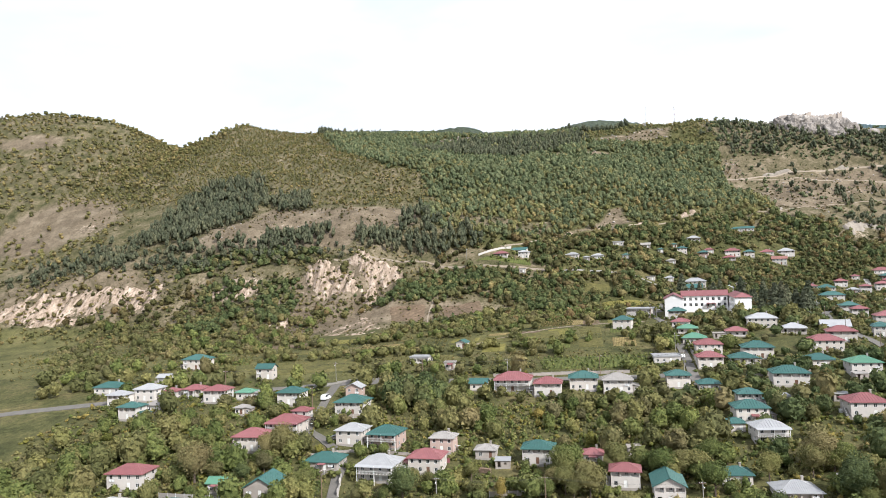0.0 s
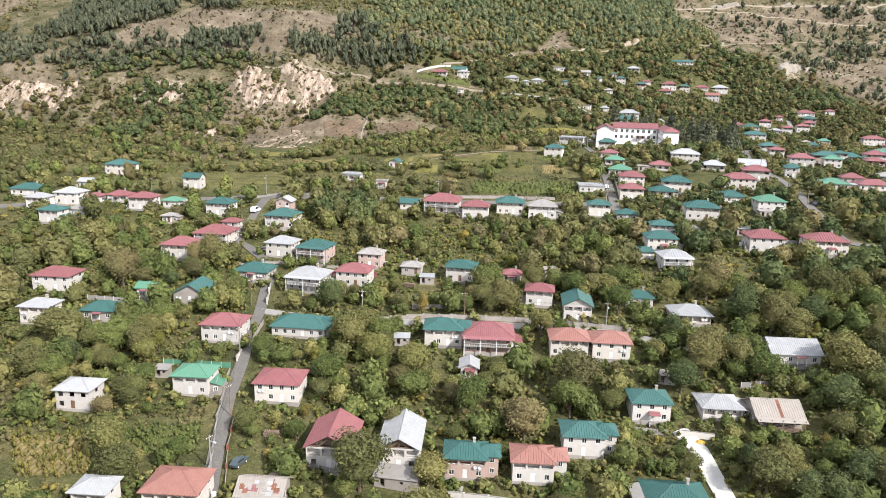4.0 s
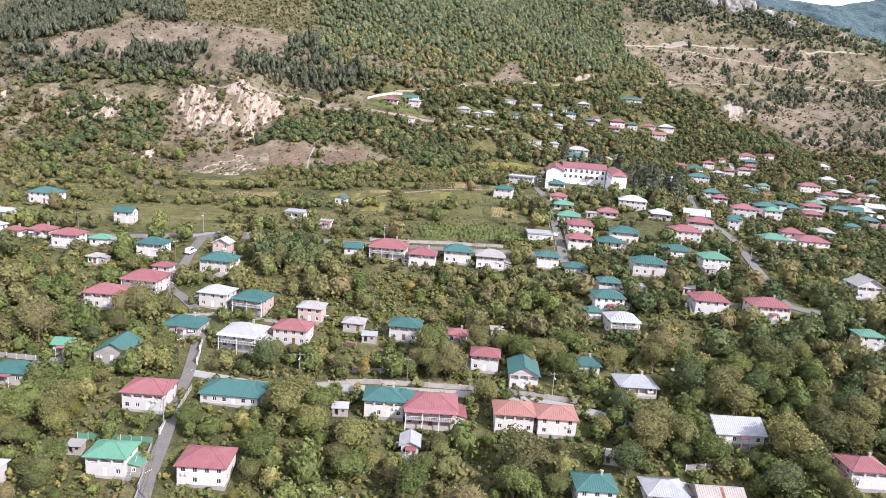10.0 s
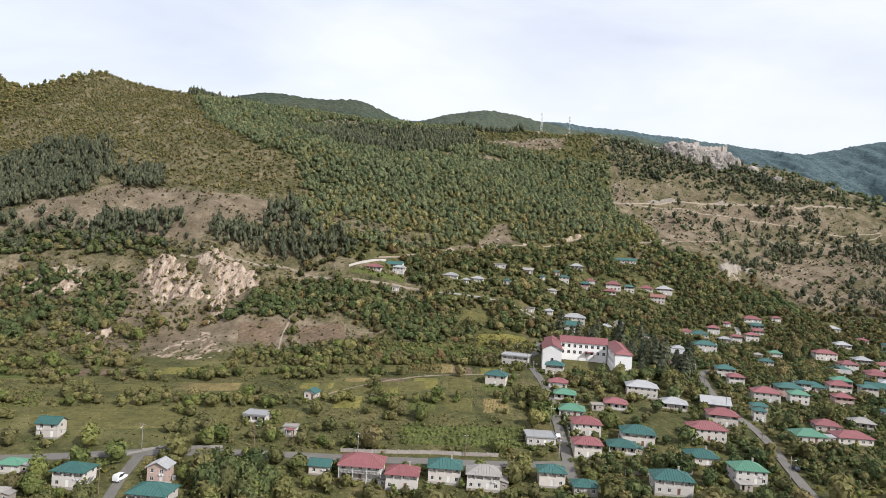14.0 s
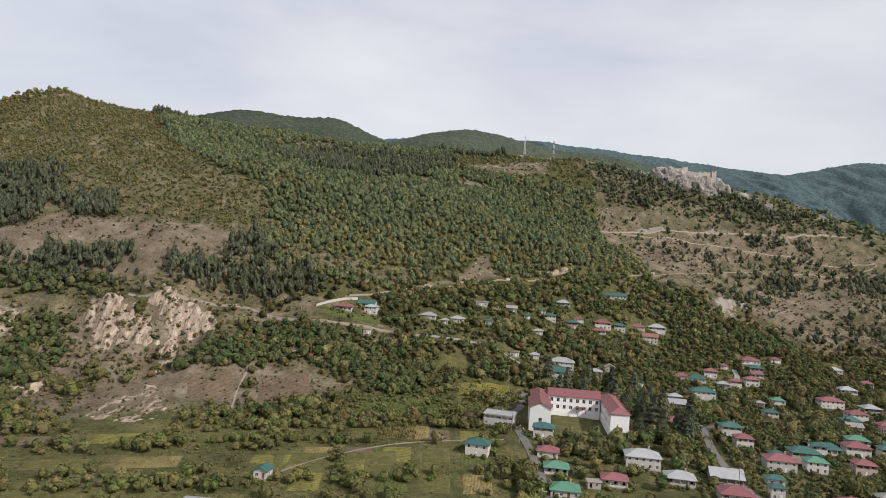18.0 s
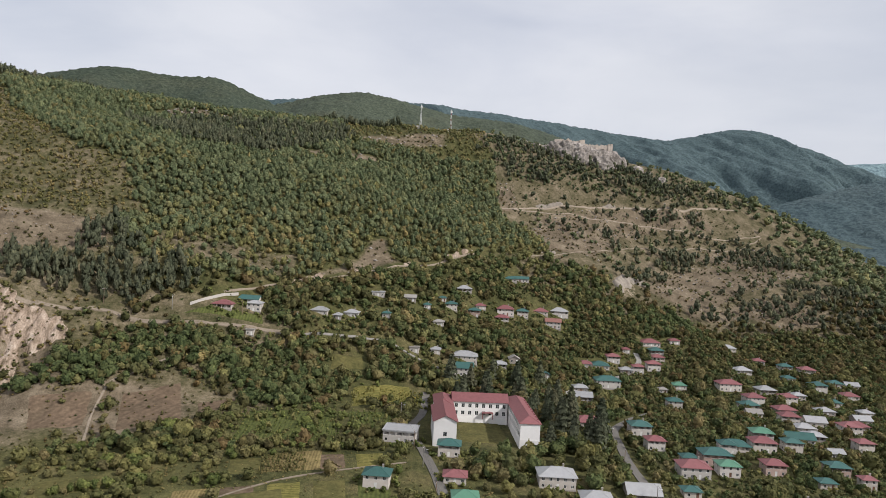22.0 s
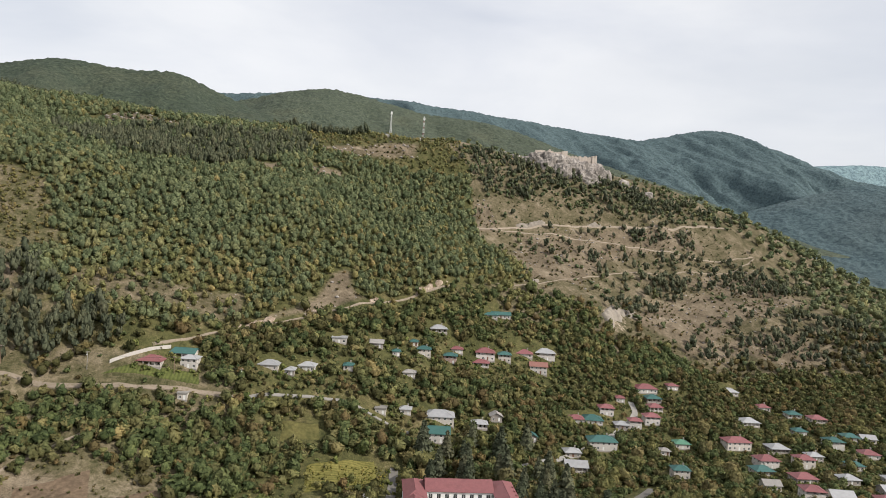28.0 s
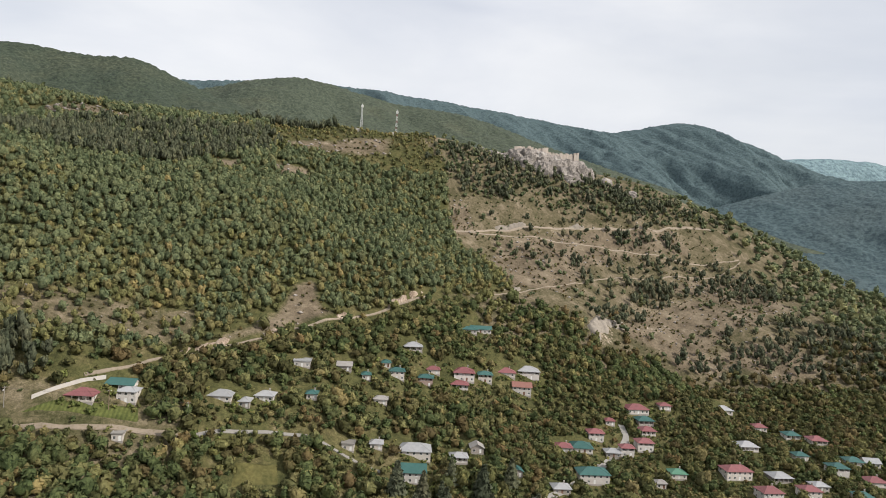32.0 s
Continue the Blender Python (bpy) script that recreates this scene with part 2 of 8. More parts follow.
LEAF_VILLAGE = foliage("orchard_leaves", (0.088, 0.112, 0.038), (0.205, 0.226, 0.076), (0.225, 0.205, 0.084), 0.10, 0.28)
LEAF_WALNUT = foliage("walnut_leaves", (0.110, 0.112, 0.046), (0.225, 0.210, 0.088), (0.205, 0.170, 0.090), 0.07, 0.25)
LEAF_FOREST = foliage("oak_forest_leaves", (0.098, 0.124, 0.070), (0.205, 0.228, 0.122), (0.245, 0.232, 0.115), 0.02, 0.20)
LEAF_OLIVE = foliage("olive_forest_leaves", (0.125, 0.130, 0.056), (0.245, 0.235, 0.104), (0.275, 0.222, 0.106), 0.02, 0.28)
LEAF_DARK = foliage("dark_bush_leaves", (0.058, 0.080, 0.036), (0.145, 0.168, 0.070), (0.190, 0.165, 0.075), 0.04, 0.24)
LEAF_RUSSET = foliage("russet_bush_leaves", (0.058, 0.061, 0.026), (0.134, 0.126, 0.053), (0.178, 0.128, 0.064), 0.04, 0.3)
LEAF_SCRUB = foliage("scrub_leaves", (0.115, 0.112, 0.046), (0.225, 0.205, 0.085), (0.245, 0.195, 0.092), 0.03, 0.30)
LEAF_PINE = foliage("pine_needles", (0.074, 0.084, 0.056), (0.150, 0.158, 0.102), (0.145, 0.135, 0.085), 0.05, 0.14)
LEAF_YELLOW = foliage("yellowing_leaves", (0.12, 0.125, 0.032), (0.235, 0.22, 0.062), (0.26, 0.205, 0.068), 0.09, 0.3)
# a little haze is put into this greyer, bluer green
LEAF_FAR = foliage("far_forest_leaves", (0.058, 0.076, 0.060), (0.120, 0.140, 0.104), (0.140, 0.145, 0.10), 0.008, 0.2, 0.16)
# haze of the distance is put into this blue-green leaf colour
LEAF_HAZY = foliage("hazed_distant_leaves", (0.066, 0.106, 0.128), (0.108, 0.150, 0.168), (0.110, 0.146, 0.160), 0.004, 0.2, 0.11)
# thickest haze, painted as a pale blue base colour
LEAF_HAZE_PALE = foliage("hazed_farthest_leaves", (0.25, 0.34, 0.42), (0.29, 0.38, 0.45), (0.29, 0.38, 0.45), 0.003, 0.2, 0.05)


def ground_material():
    m, nt, p = material("hillside_ground", 0.95, 0.0, 0.1)
    huge, big, small, grit = (noise_node(nt, s, d, 0.65) for s, d in ((0.012, 5), (0.06, 6), (0.45, 6), (2.2, 4)))
    grass = ramp(nt, big.outputs["Fac"], [(0.28, (0.050, 0.055, 0.024)), (0.5, (0.094, 0.092, 0.041)), (0.72, (0.160, 0.132, 0.070))])
    grass = mix(nt, 0.55, grass, ramp(nt, small.outputs["Fac"], [(0.34, (0.3, 0.33, 0.28)), (0.66, (1.4, 1.35, 1.2))]), "MULTIPLY")
    soil = ramp(nt, big.outputs["Fac"], [(0.3, (0.105, 0.084, 0.060)), (0.5, (0.175, 0.139, 0.101)), (0.7, (0.265, 0.218, 0.165))])
    soil = mix(nt, 0.5, soil, ramp(nt, small.outputs["Fac"], [(0.35, (0.5, 0.46, 0.4)), (0.65, (1.15, 1.15, 1.12))]), "MULTIPLY")
    clay = ramp(nt, small.outputs["Fac"], [(0.3, (0.22, 0.16, 0.12)), (0.5, (0.38, 0.30, 0.24)), (0.7, (0.54, 0.46, 0.385))])
    meadow = ramp(nt, big.outputs["Fac"], [(0.3, (0.066, 0.068, 0.028)), (0.55, (0.128, 0.119, 0.050)), (0.8, (0.205, 0.168, 0.084))])
    ragged = lambda name, lo, hi: ramp(nt, mix(nt, 0.5, attribute(nt, name), mix(nt, 0.5, big.outputs["Fac"], small.outputs["Fac"])), [(lo, (0, 0, 0)), (hi, (1, 1, 1))])
    tone = mix(nt, ragged("meadow", 0.5, 0.66), grass, meadow)
    tone = mix(nt, ragged("bare", 0.53, 0.68), tone, soil)
    tone = mix(nt, ragged("pale", 0.64, 0.72), tone, clay)
    tone = mix(nt, 0.7, tone, ramp(nt, grit.outputs["Fac"], [(0.34, (0.4, 0.42, 0.38)), (0.66, (1.4, 1.38, 1.3))]), "MULTIPLY")
    nt.links.new(tone, p.inputs["Base Color"])
    bump(nt, p, small.outputs["Fac"], 0.6, 0.6)
    return m


GROUND = ground_material()
CLAY, cnt, cp = material("pinkish_clay_crag", 0.95, 0.0, 0.1)
cg, cm = cnt.nodes.new("ShaderNodeNewGeometry"), node(cnt, "Mapping", Scale=(1.0, 0.28, 0.28))
cnt.links.new(cg.outputs["Position"], cm.inputs["Vector"])
streak, speck = node(cnt, "TexNoise", Scale=0.35, Detail=7.0, Roughness=0.7), noise_node(cnt, 1.3, 5, 0.7)
cnt.links.new(cm.outputs["Vector"], streak.inputs["Vector"])
ccol = ramp(cnt, streak.outputs["Fac"], [(0.36, (0.13, 0.10, 0.065)), (0.46, (0.29, 0.22, 0.165)), (0.58, (0.46, 0.365, 0.29)), (0.72, (0.62, 0.53, 0.45))])
cnt.links.new(mix(cnt, 0.6, ccol, ramp(cnt, speck.outputs["Fac"], [(0.36, (0.42, 0.42, 0.36)), (0.6, (1.1, 1.1, 1.1))]), "MULTIPLY"), cp.inputs["Base Color"])
bump(cnt, cp, streak.outputs["Fac"], 0.9, 1.2)


def crop_material(name, a, b, spacing, turn, rows=1.0):
    """Rows of crops or vines over soil."""
    m, nt, p = material(name, 0.9, 0.0, 0.1)
    g = nt.nodes.new("ShaderNodeNewGeometry")
    mp = node(nt, "Mapping", Rotation=(0, 0, radians(turn)))
    nt.links.new(g.outputs["Position"], mp.inputs["Vector"])
    wave = node(nt, "TexWave", Scale=1.0 / spacing / 3.14, Distortion=2.5, Detail=3.0)
    wave.inputs["Detail Scale"].default_value = 2.0
    nt.links.new(mp.outputs["Vector"], wave.inputs["Vector"])
    fine, broad = noise_node(nt, 0.7, 5), noise_node(nt, 0.08, 4)
    patch = noise_node(nt, 0.25, 6, 0.7)
    tone = ramp(nt, mix(nt, rows, patch.outputs["Fac"], wave.outputs["Fac"]), [(0.3, a), (0.7, b)])
    tone = mix(nt, 0.6, tone, ramp(nt, fine.outputs["Fac"], [(0.3, (0.45, 0.45, 0.4)), (0.7, (1.15, 1.15, 1.1))]), "MULTIPLY")
    tone = mix(nt, 0.5, tone, ramp(nt, broad.outputs["Fac"], [(0.3, (0.6, 0.65, 0.55)), (0.7, (1.15, 1.1, 1.0))]), "MULTIPLY")
    nt.links.new(tone, p.inputs["Base Color"])
    bump(nt, p, fine.outputs["Fac"], 0.6, 0.4)
    return m


CROP_GREEN = crop_material("green_vegetable_rows", (0.060, 0.072, 0.026), (0.135, 0.150, 0.050), 1.6, 6, 0.2)
CROP_YELLOW = crop_material("yellowing_crop_rows", (0.125, 0.118, 0.036), (0.245, 0.215, 0.075), 1.4, 96, 0.22)
CROP_CORN = crop_material("dry_corn_rows", (0.14, 0.108, 0.050), (0.30, 0.235, 0.112), 1.2, 6, 0.22)
MEADOW = crop_material("mown_meadow", (0.080, 0.080, 0.032), (0.172, 0.150, 0.062), 6.0, 40, 0.0)
PLOUGHED = crop_material("ploughed_brown_soil", (0.115, 0.082, 0.060), (0.21, 0.152, 0.110), 3.1, 35, 0.12)


# ---- helpers for meshes ----
def mesh_object(name, verts, faces, mats=(), smooth=False):
    me = bpy.data.meshes.new(name)
    me.from_pydata([tuple(v) for v in verts], [], [tuple(f) for f in faces])
    for m in mats:
        me.materials.append(m)
    if smooth:
        me.shade_smooth()
    me.update()
    return new(name, me)


def part(name, verts, faces, mat, parent, label=""):
    ob = mesh_object(name, verts, faces, (mat,))
    ob.parent = parent
    return tagged(ob, label) if label else ob


def thing(name, x, y, z, yaw, label, category, group=""):
    root = new(name)
    root.empty_display_size = 0.5
    root.matrix_world = pose(x, y, z, 0, 0, yaw)
    return tagged(root, label, category, group)


def box(x0, x1, y0, y1, z0, z1):
    v = [(x, y, z) for z in (z0, z1) for y in (y0, y1) for x in (x0, x1)]
    return v, [(0, 2, 3, 1), (4, 5, 7, 6), (0, 1, 5, 4), (2, 6, 7, 3), (0, 4, 6, 2), (1, 3, 7, 5)]


def joined(*pieces):
    verts, faces = [], []
    for v, f in pieces:
        n = len(verts)
        verts += list(v)
        faces += [tuple(i + n for i in q) for q in f]
    return verts, faces


def big_mesh(name, verts, tris, mat):
    """A large mesh out of arrays, with triangles or quads."""
    k = tris.shape[1]
    me = bpy.data.meshes.new(name)
    me.vertices.add(len(verts))
    me.vertices.foreach_set("co", verts.astype(np.float32).ravel())
    me.loops.add(tris.size)
    me.loops.foreach_set("vertex_index", tris.astype(np.int32).ravel())
    me.polygons.add(len(tris))
    me.polygons.foreach_set("loop_start", np.arange(0, tris.size, k, dtype=np.int32))
    me.materials.append(mat)
    me.update(calc_edges=True)
    return new(name, me)


# ---- lay of the land: heights along y for lines of equal x ----
LINES_Y = np.array([40, 130, 210, 290, 370, 430, 480, 530, 590, 660, 740, 850, 1050.0])
LINES = {}


def line(x, *heights):
    LINES[x] = heights


line(-750, -15, -3, 8, 21, 37, 51, 63, 83, 120, 179, 250, 326, 291)
line(-550, -13, 0, 13, 24, 35, 49, 69, 92, 126, 182, 232, 266, 232)
line(-650, -14, -2, 10, 22, 36, 50, 66, 88, 123, 184, 246, 306, 262)
line(-520, -13, 0, 13, 25, 35, 48, 70, 94, 128, 178, 224, 251, 226)
line(-440, -13, 1, 14, 27, 33, 45, 73, 101, 137, 186, 232, 279, 215)
line(-400, -13, 2, 15, 28, 33, 44, 75, 105, 141, 187, 231, 270, 212)
line(-275, -13, 3, 17, 31, 34, 44, 79, 118, 148, 191, 224, 256, 202)
line(-150, -15, 3, 18, 33, 38, 47, 75, 113, 146, 188, 208, 244, 195)
line(0, -17, -5, 13, 29, 44, 47, 52, 85, 119, 163, 195, 241, 192)
line(150, -20, -5, 18, 31, 41, 44, 44, 53, 86, 126, 165, 243, 190)
line(300, -21, -6, 10, 25, 35, 40, 42, 48, 62, 96, 137, 227, 176)
line(450, -23, -10, 4, 17, 28, 35, 39, 47, 63, 99, 121, 191, 137)
line(650, -25, -13, -3, 7, 16, 24, 34, 45, 60, 76, 90, 101, 53)

LINES_X = np.array(sorted(LINES), float)
HEIGHTS = np.array([LINES[x] for x in sorted(LINES)], float)


def hermite(knots, v):
    """Weights of the knots for a smooth curve through them at the places v."""
    v = np.clip(np.asarray(v, float), knots[0], knots[-1] - 1e-6)
    i = np.clip(np.searchsorted(knots, v, "right") - 1, 0, len(knots) - 2)
    h = knots[i + 1] - knots[i]
    u = (v - knots[i]) / h
    w, n = np.zeros((len(v), len(knots))), np.arange(len(v))
    w[n, i] += 2 * u**3 - 3 * u**2 + 1
    w[n, i + 1] += -2 * u**3 + 3 * u**2
    for j, c in ((i, u**3 - 2 * u**2 + u), (i + 1, u**3 - u**2)):
        a, b = np.maximum(j - 1, 0), np.minimum(j + 1, len(knots) - 1)
        s = c * h / (knots[b] - knots[a])
        np.add.at(w, (n, b), s)
        np.add.at(w, (n, a), -s)
    return w


def spread(a, b, step, lo, hi):
    """Places from a to b at even steps, and from there out to lo and hi at growing ones."""
    inner = list(np.arange(a, b + 0.1, step))
    left, right, s = [], [], step
    while a - sum(left) > lo:
        s *= 1.22
        left.append(s)
    s = step
    while b + sum(right) < hi:
        s *= 1.22
        right.append(s)
    return np.array([a - v for v in np.cumsum(left)[::-1]] + inner + [b + v for v in np.cumsum(right)])


GX, GY = spread(-560, 520, 4.0, -5200, 5200), spread(60, 900, 4.0, -2500, 5200)


def ellipse(x, y, cx, cy, rx, ry, turn=0.0):
    """1 in the middle of an ellipse, 0.5 on its edge, falling to 0 outside."""
    c, s = math.cos(radians(turn)), math.sin(radians(turn))
    u, v = (c * (x - cx) + s * (y - cy)) / rx, (-s * (x - cx) + c * (y - cy)) / ry
    return np.clip(1.5 - np.hypot(u, v), 0, 1)


def noise2(x, y, size, octaves=4, ridged=False):
    """Smooth noise between -1 and 1 over the plan."""
    out = np.zeros(x.size)
    for i, (a, b) in enumerate(zip(x.ravel() / size, y.ravel() / size)):
        if ridged:
            out[i] = noise.ridged_multi_fractal((a, b, 3.7), 1.0, 2.1, octaves, 1.0, 2.0) - 1.1
        else:
            out[i] = noise.fractal((a, b, 7.3), 1.0, 2.0, octaves)
    return out.reshape(x.shape)


MX, MY = np.meshgrid(GX, GY, indexing="ij")
GZ = hermite(LINES_X, GX) @ HEIGHTS @ hermite(LINES_Y, GY).T
near_field = (np.abs(MX) < 800) & (MY > 20) & (MY < 1100)
rough, gully = np.zeros(MX.shape), np.zeros(MX.shape)
rough[near_field] = noise2(MX[near_field], MY[near_field], 60.0)
badlands = np.maximum(ellipse(MX, MY, -175, 466, 75, 42), ellipse(MX, MY, -390, 460, 110, 45)) * (MY > 415)
some = badlands > 0.01
gully[some] = noise2(MX[some], MY[some] * 0.45, 34.0, 5, True)
hillside = np.clip((MY - 430) / 90, 0, 1)
GZ += rough * (0.6 + 5.0 * hillside) + gully * badlands * 8.0
# beyond the crest the land falls away, and out of the valley it flattens
GZ -= np.clip((MY - 1050) / 6, 0, 60)


def gz(x, y):
    """The ground's height."""
    i = min(max(int(np.searchsorted(GX, x)) - 1, 0), len(GX) - 2)
    j = min(max(int(np.searchsorted(GY, y)) - 1, 0), len(GY) - 2)
    u, v = (x - GX[i]) / (GX[i + 1] - GX[i]), (y - GY[j]) / (GY[j + 1] - GY[j])
    return float((1 - u) * ((1 - v) * GZ[i, j] + v * GZ[i, j + 1]) + u * ((1 - v) * GZ[i + 1, j] + v * GZ[i + 1, j + 1]))


def gz_all(x, y):
    i = np.clip(np.searchsorted(GX, x) - 1, 0, len(GX) - 2)
    j = np.clip(np.searchsorted(GY, y) - 1, 0, len(GY) - 2)
    u, v = (x - GX[i]) / (GX[i + 1] - GX[i]), (y - GY[j]) / (GY[j + 1] - GY[j])
    return (1 - u) * ((1 - v) * GZ[i, j] + v * GZ[i, j + 1]) + u * ((1 - v) * GZ[i + 1, j] + v * GZ[i + 1, j + 1])


# ground cover: bare soil, pale clay or rock, meadow
def region(*corners, soft=9.0):
    """A patch of the plan: a cover that is 1 well inside the corners, 0.5 on the edge and 0 outside."""
    c = np.array(corners, float)

    def cover(x, y):
        x, y = np.asarray(x, float), np.asarray(y, float)
        inside, far = np.zeros(x.shape, bool), np.full(x.shape, 1e9)
        for (ax, ay), (bx, by) in zip(c, np.roll(c, -1, 0)):
            u = np.clip(((x - ax) * (bx - ax) + (y - ay) * (by - ay)) / ((bx - ax) ** 2 + (by - ay) ** 2), 0, 1)
            far = np.minimum(far, np.hypot(x - ax - u * (bx - ax), y - ay - u * (by - ay)))
            inside ^= ((ay > y) != (by > y)) & (x < (bx - ax) * (y - ay) / (by - ay + 1e-9) + ax)
        return np.clip(0.5 + np.where(inside, far, -far) / (2 * soft), 0, 1)

    return cover


GRAZED = region((-322, 517), (-311, 544), (-283, 550), (-279, 583), (-238, 577), (-198, 567), (-158, 570), (-125, 572), (-130, 531), (-171, 524), (-175, 506), (-207, 500), (-243, 504), (-303, 499))
SCARP = region((-305, 478), (-265, 487), (-233, 484), (-208, 485), (-208, 475), (-244, 470), (-280, 473), (-292, 457))
FOREST_FOOT = region((-120, 565), (-92, 576), (-72, 576), (-41, 578), (-17, 581), (-18, 555), (-34, 542), (-108, 535))
CLEARING = region((-18, 555), (8, 578), (15, 595), (22, 612), (35, 620), (39, 600), (52, 599), (24, 578), (-7, 556), soft=5.0)
GLADE = region((-102, 704), (-49, 745), (-14, 748), (-19, 720), (-75, 712), soft=6.0)
GLADE_2 = region((5, 756), (36, 760), (36, 741), (10, 731), soft=6.0)
MAST_HILL = region((11, 805), (58, 820), (112, 836), (106, 800), (50, 785), (15, 787))
CREST_MEADOW = region((-178, 781), (-150, 821), (-95, 812), (-100, 791), (-130, 784), soft=6.0)
SADDLE = region((145, 765), (167, 769), (164, 732), (141, 722), soft=6.0)
TERRACES = region((183, 742), (285, 776), (373, 797), (387, 767), (318, 751), (264, 726), (218, 671), (171, 664), (160, 701))
ROCKY = region((235, 650), (300, 700), (346, 716), (401, 695), (396, 674), (342, 656), (285, 616), (263, 604), (270, 631))
DRY_FOOT = region((279, 626), (342, 656), (384, 658), (403, 644), (398, 618), (350, 606), (324, 620), (289, 613))
DRY_SLOPE = region((260, 700), (366, 749), (430, 760), (440, 700), (401, 680), (340, 716))

FOREST = region((-103, 533), (-74, 530), (-20, 552), (15, 592), (52, 600), (105, 632), (150, 652), (172, 668), (160, 701), (141, 722), (145, 765), (150, 800), (120, 850), (60, 930), (-330, 930), (-312, 813), (-264, 730), (-197, 653), (-149, 632), (-120, 583), (-138, 560), soft=5.0)


def bare_spots(x, y):
    e = lambda *a: ellipse(x, y, *a)
    return np.maximum.reduce([
        GRAZED(x, y), 0.9 * SCARP(x, y), 0.75 * FOREST_FOOT(x, y), CLEARING(x, y), 0.95 * GLADE(x, y), 0.95 * GLADE_2(x, y), 0.85 * MAST_HILL(x, y), 0.85 * CREST_MEADOW(x, y), SADDLE(x, y), TERRACES(x, y), ROCKY(x, y), 0.95 * DRY_FOOT(x, y), 0.9 * DRY_SLOPE(x, y),
        e(-172, 445, 78, 62), 0.9 * e(-90, 440, 45, 34), 0.85 * e(-390, 470, 130, 50), e(-520, 600, 90, 60), e(-700, 765, 60, 22), 0.7 * e(-330, 540, 120, 30), 0.75 * e(330, 880, 70, 20), 0.7 * e(-95, 490, 60, 16)])


def bare_cover(x, y):
    base = np.where((x > -105) & (y < 600 + 0.3 * x), 0.5, 0.66)
    base = np.where((x > 135) & (y > 600), 0.74, np.where((x < -20) & (y < 520), 0.7, base))
    base = np.where((FOREST(x, y) > 0.5), 0.36, base)
    return np.maximum(bare_spots(x, y), base * np.clip((y - 400) / 40, 0, 1))


def pale_cover(x, y):
    e = lambda *a: ellipse(x, y, *a)
    return np.maximum.reduce([
        0.8 * e(-186, 470, 26, 18), 0.78 * e(-150, 483, 22, 16), 0.8 * e(-205, 425, 22, 24), 0.75 * e(-138, 415, 24, 22, 30), 0.8 * e(-400, 450, 60, 30), 0.75 * e(-330, 470, 45, 20), 0.85 * e(228, 640, 16, 22, -30),
        0.72 * e(290, 670, 50, 34), 0.8 * e(-470, 590, 30, 16), 0.72 * e(55, 806, 50, 18), 0.72 * e(85, 822, 30, 12), 0.85 * e(-250, 468, 40, 18), 0.75 * e(-120, 470, 25, 14), 0.72 * e(-168, 556, 12, 22, 20), 0.7 * e(-250, 535, 40, 14), 0.7 * e(-135, 800, 24, 8)])


def meadow_cover(x, y):
    e = lambda *a: ellipse(x, y, *a)
    return np.maximum.reduce([e(-130, 300, 75, 28, 12), e(-300, 330, 160, 50), 0.9 * e(-35, 350, 50, 22), 0.5 * e(5, 440, 45, 40), 0.8 * e(-80, 380, 70, 24), 0.8 * e(140, 355, 30, 20), 0.9 * e(-420, 400, 120, 40)])


ground = big_mesh("ground", np.stack([MX, MY, GZ], -1).reshape(-1, 3), (lambda a: np.stack([a[:-1, :-1], a[1:, :-1], a[1:, 1:], a[:-1, 1:]], -1).reshape(-1, 4))(np.arange(MX.size).reshape(MX.shape)), GROUND)
ground.data.shade_smooth()
for key, cover in (("bare", bare_cover), ("pale", pale_cover), ("meadow", meadow_cover)):
    ground.data.attributes.new(key, "FLOAT", "POINT").data.foreach_set("value", cover(MX, MY).astype(np.float32).ravel())
tagged(ground, "sloping valley ground with dry grass, bare soil and pale clay", "ground", kind="structure")


# ---- hills behind ----
def hill(name, y, crest, reach, foot, mat, label, lump=6.0, step=14.0, rows=40, canopy=9.0, relief=0.13):
    """A long wooded hill whose crest passes through the given (x, height) places at distance y and falls to both sides."""
    cx, cz = np.array([c[0] for c in crest], float), np.array([c[1] for c in crest], float)
    xs = np.arange(cx[0], cx[-1] + 1, step)
    zs = np.interp(xs, cx, cz)
    k = np.ones(9) / 9
    zs = np.convolve(np.pad(zs, 4, mode="edge"), k, "valid")
    us = np.r_[-1.0, -0.85, np.linspace(-0.72, 0.03, rows), 0.1, 0.25, 0.5, 1.0]
    X, U = np.meshgrid(xs, us, indexing="ij")
    spur = noise2(X, U * 260 + 900, 260.0, 3)
    Y = y + U * reach * (1 + 0.25 * spur)
    fall = np.abs(U) ** 1.15
    Z = zs[:, None] * (1 - fall) + foot * fall + spur * 45 * np.sqrt(np.clip(fall, 0, 1)) * (1 - fall)
    Z += noise2(X + 0.3 * Y, U * 200 + 300, 210.0, 4, True) * relief * (zs[:, None] - foot) * np.sqrt(np.clip(fall, 0, 1)) * (1 - fall)
    Z += noise2(X, Y, 70.0, 3) * lump * np.clip(fall * 8, 0, 1)
    # the tops of the trees
    tops = np.array([noise.voronoi((a / canopy, b / canopy, 0.4))[0][0] for a, b in zip(X.ravel(), Y.ravel())]).reshape(X.shape)
    Z += canopy * (0.34 - 0.6 * tops)
    a = np.arange(X.size).reshape(X.shape)
    ob = big_mesh(name, np.stack([X, Y, Z], -1).reshape(-1, 3), np.stack([a[:-1, :-1], a[1:, :-1], a[1:, 1:], a[:-1, 1:]], -1).reshape(-1, 4), mat)
    ob.data.shade_smooth()
    return tagged(ob, label, "hill", kind="structure")


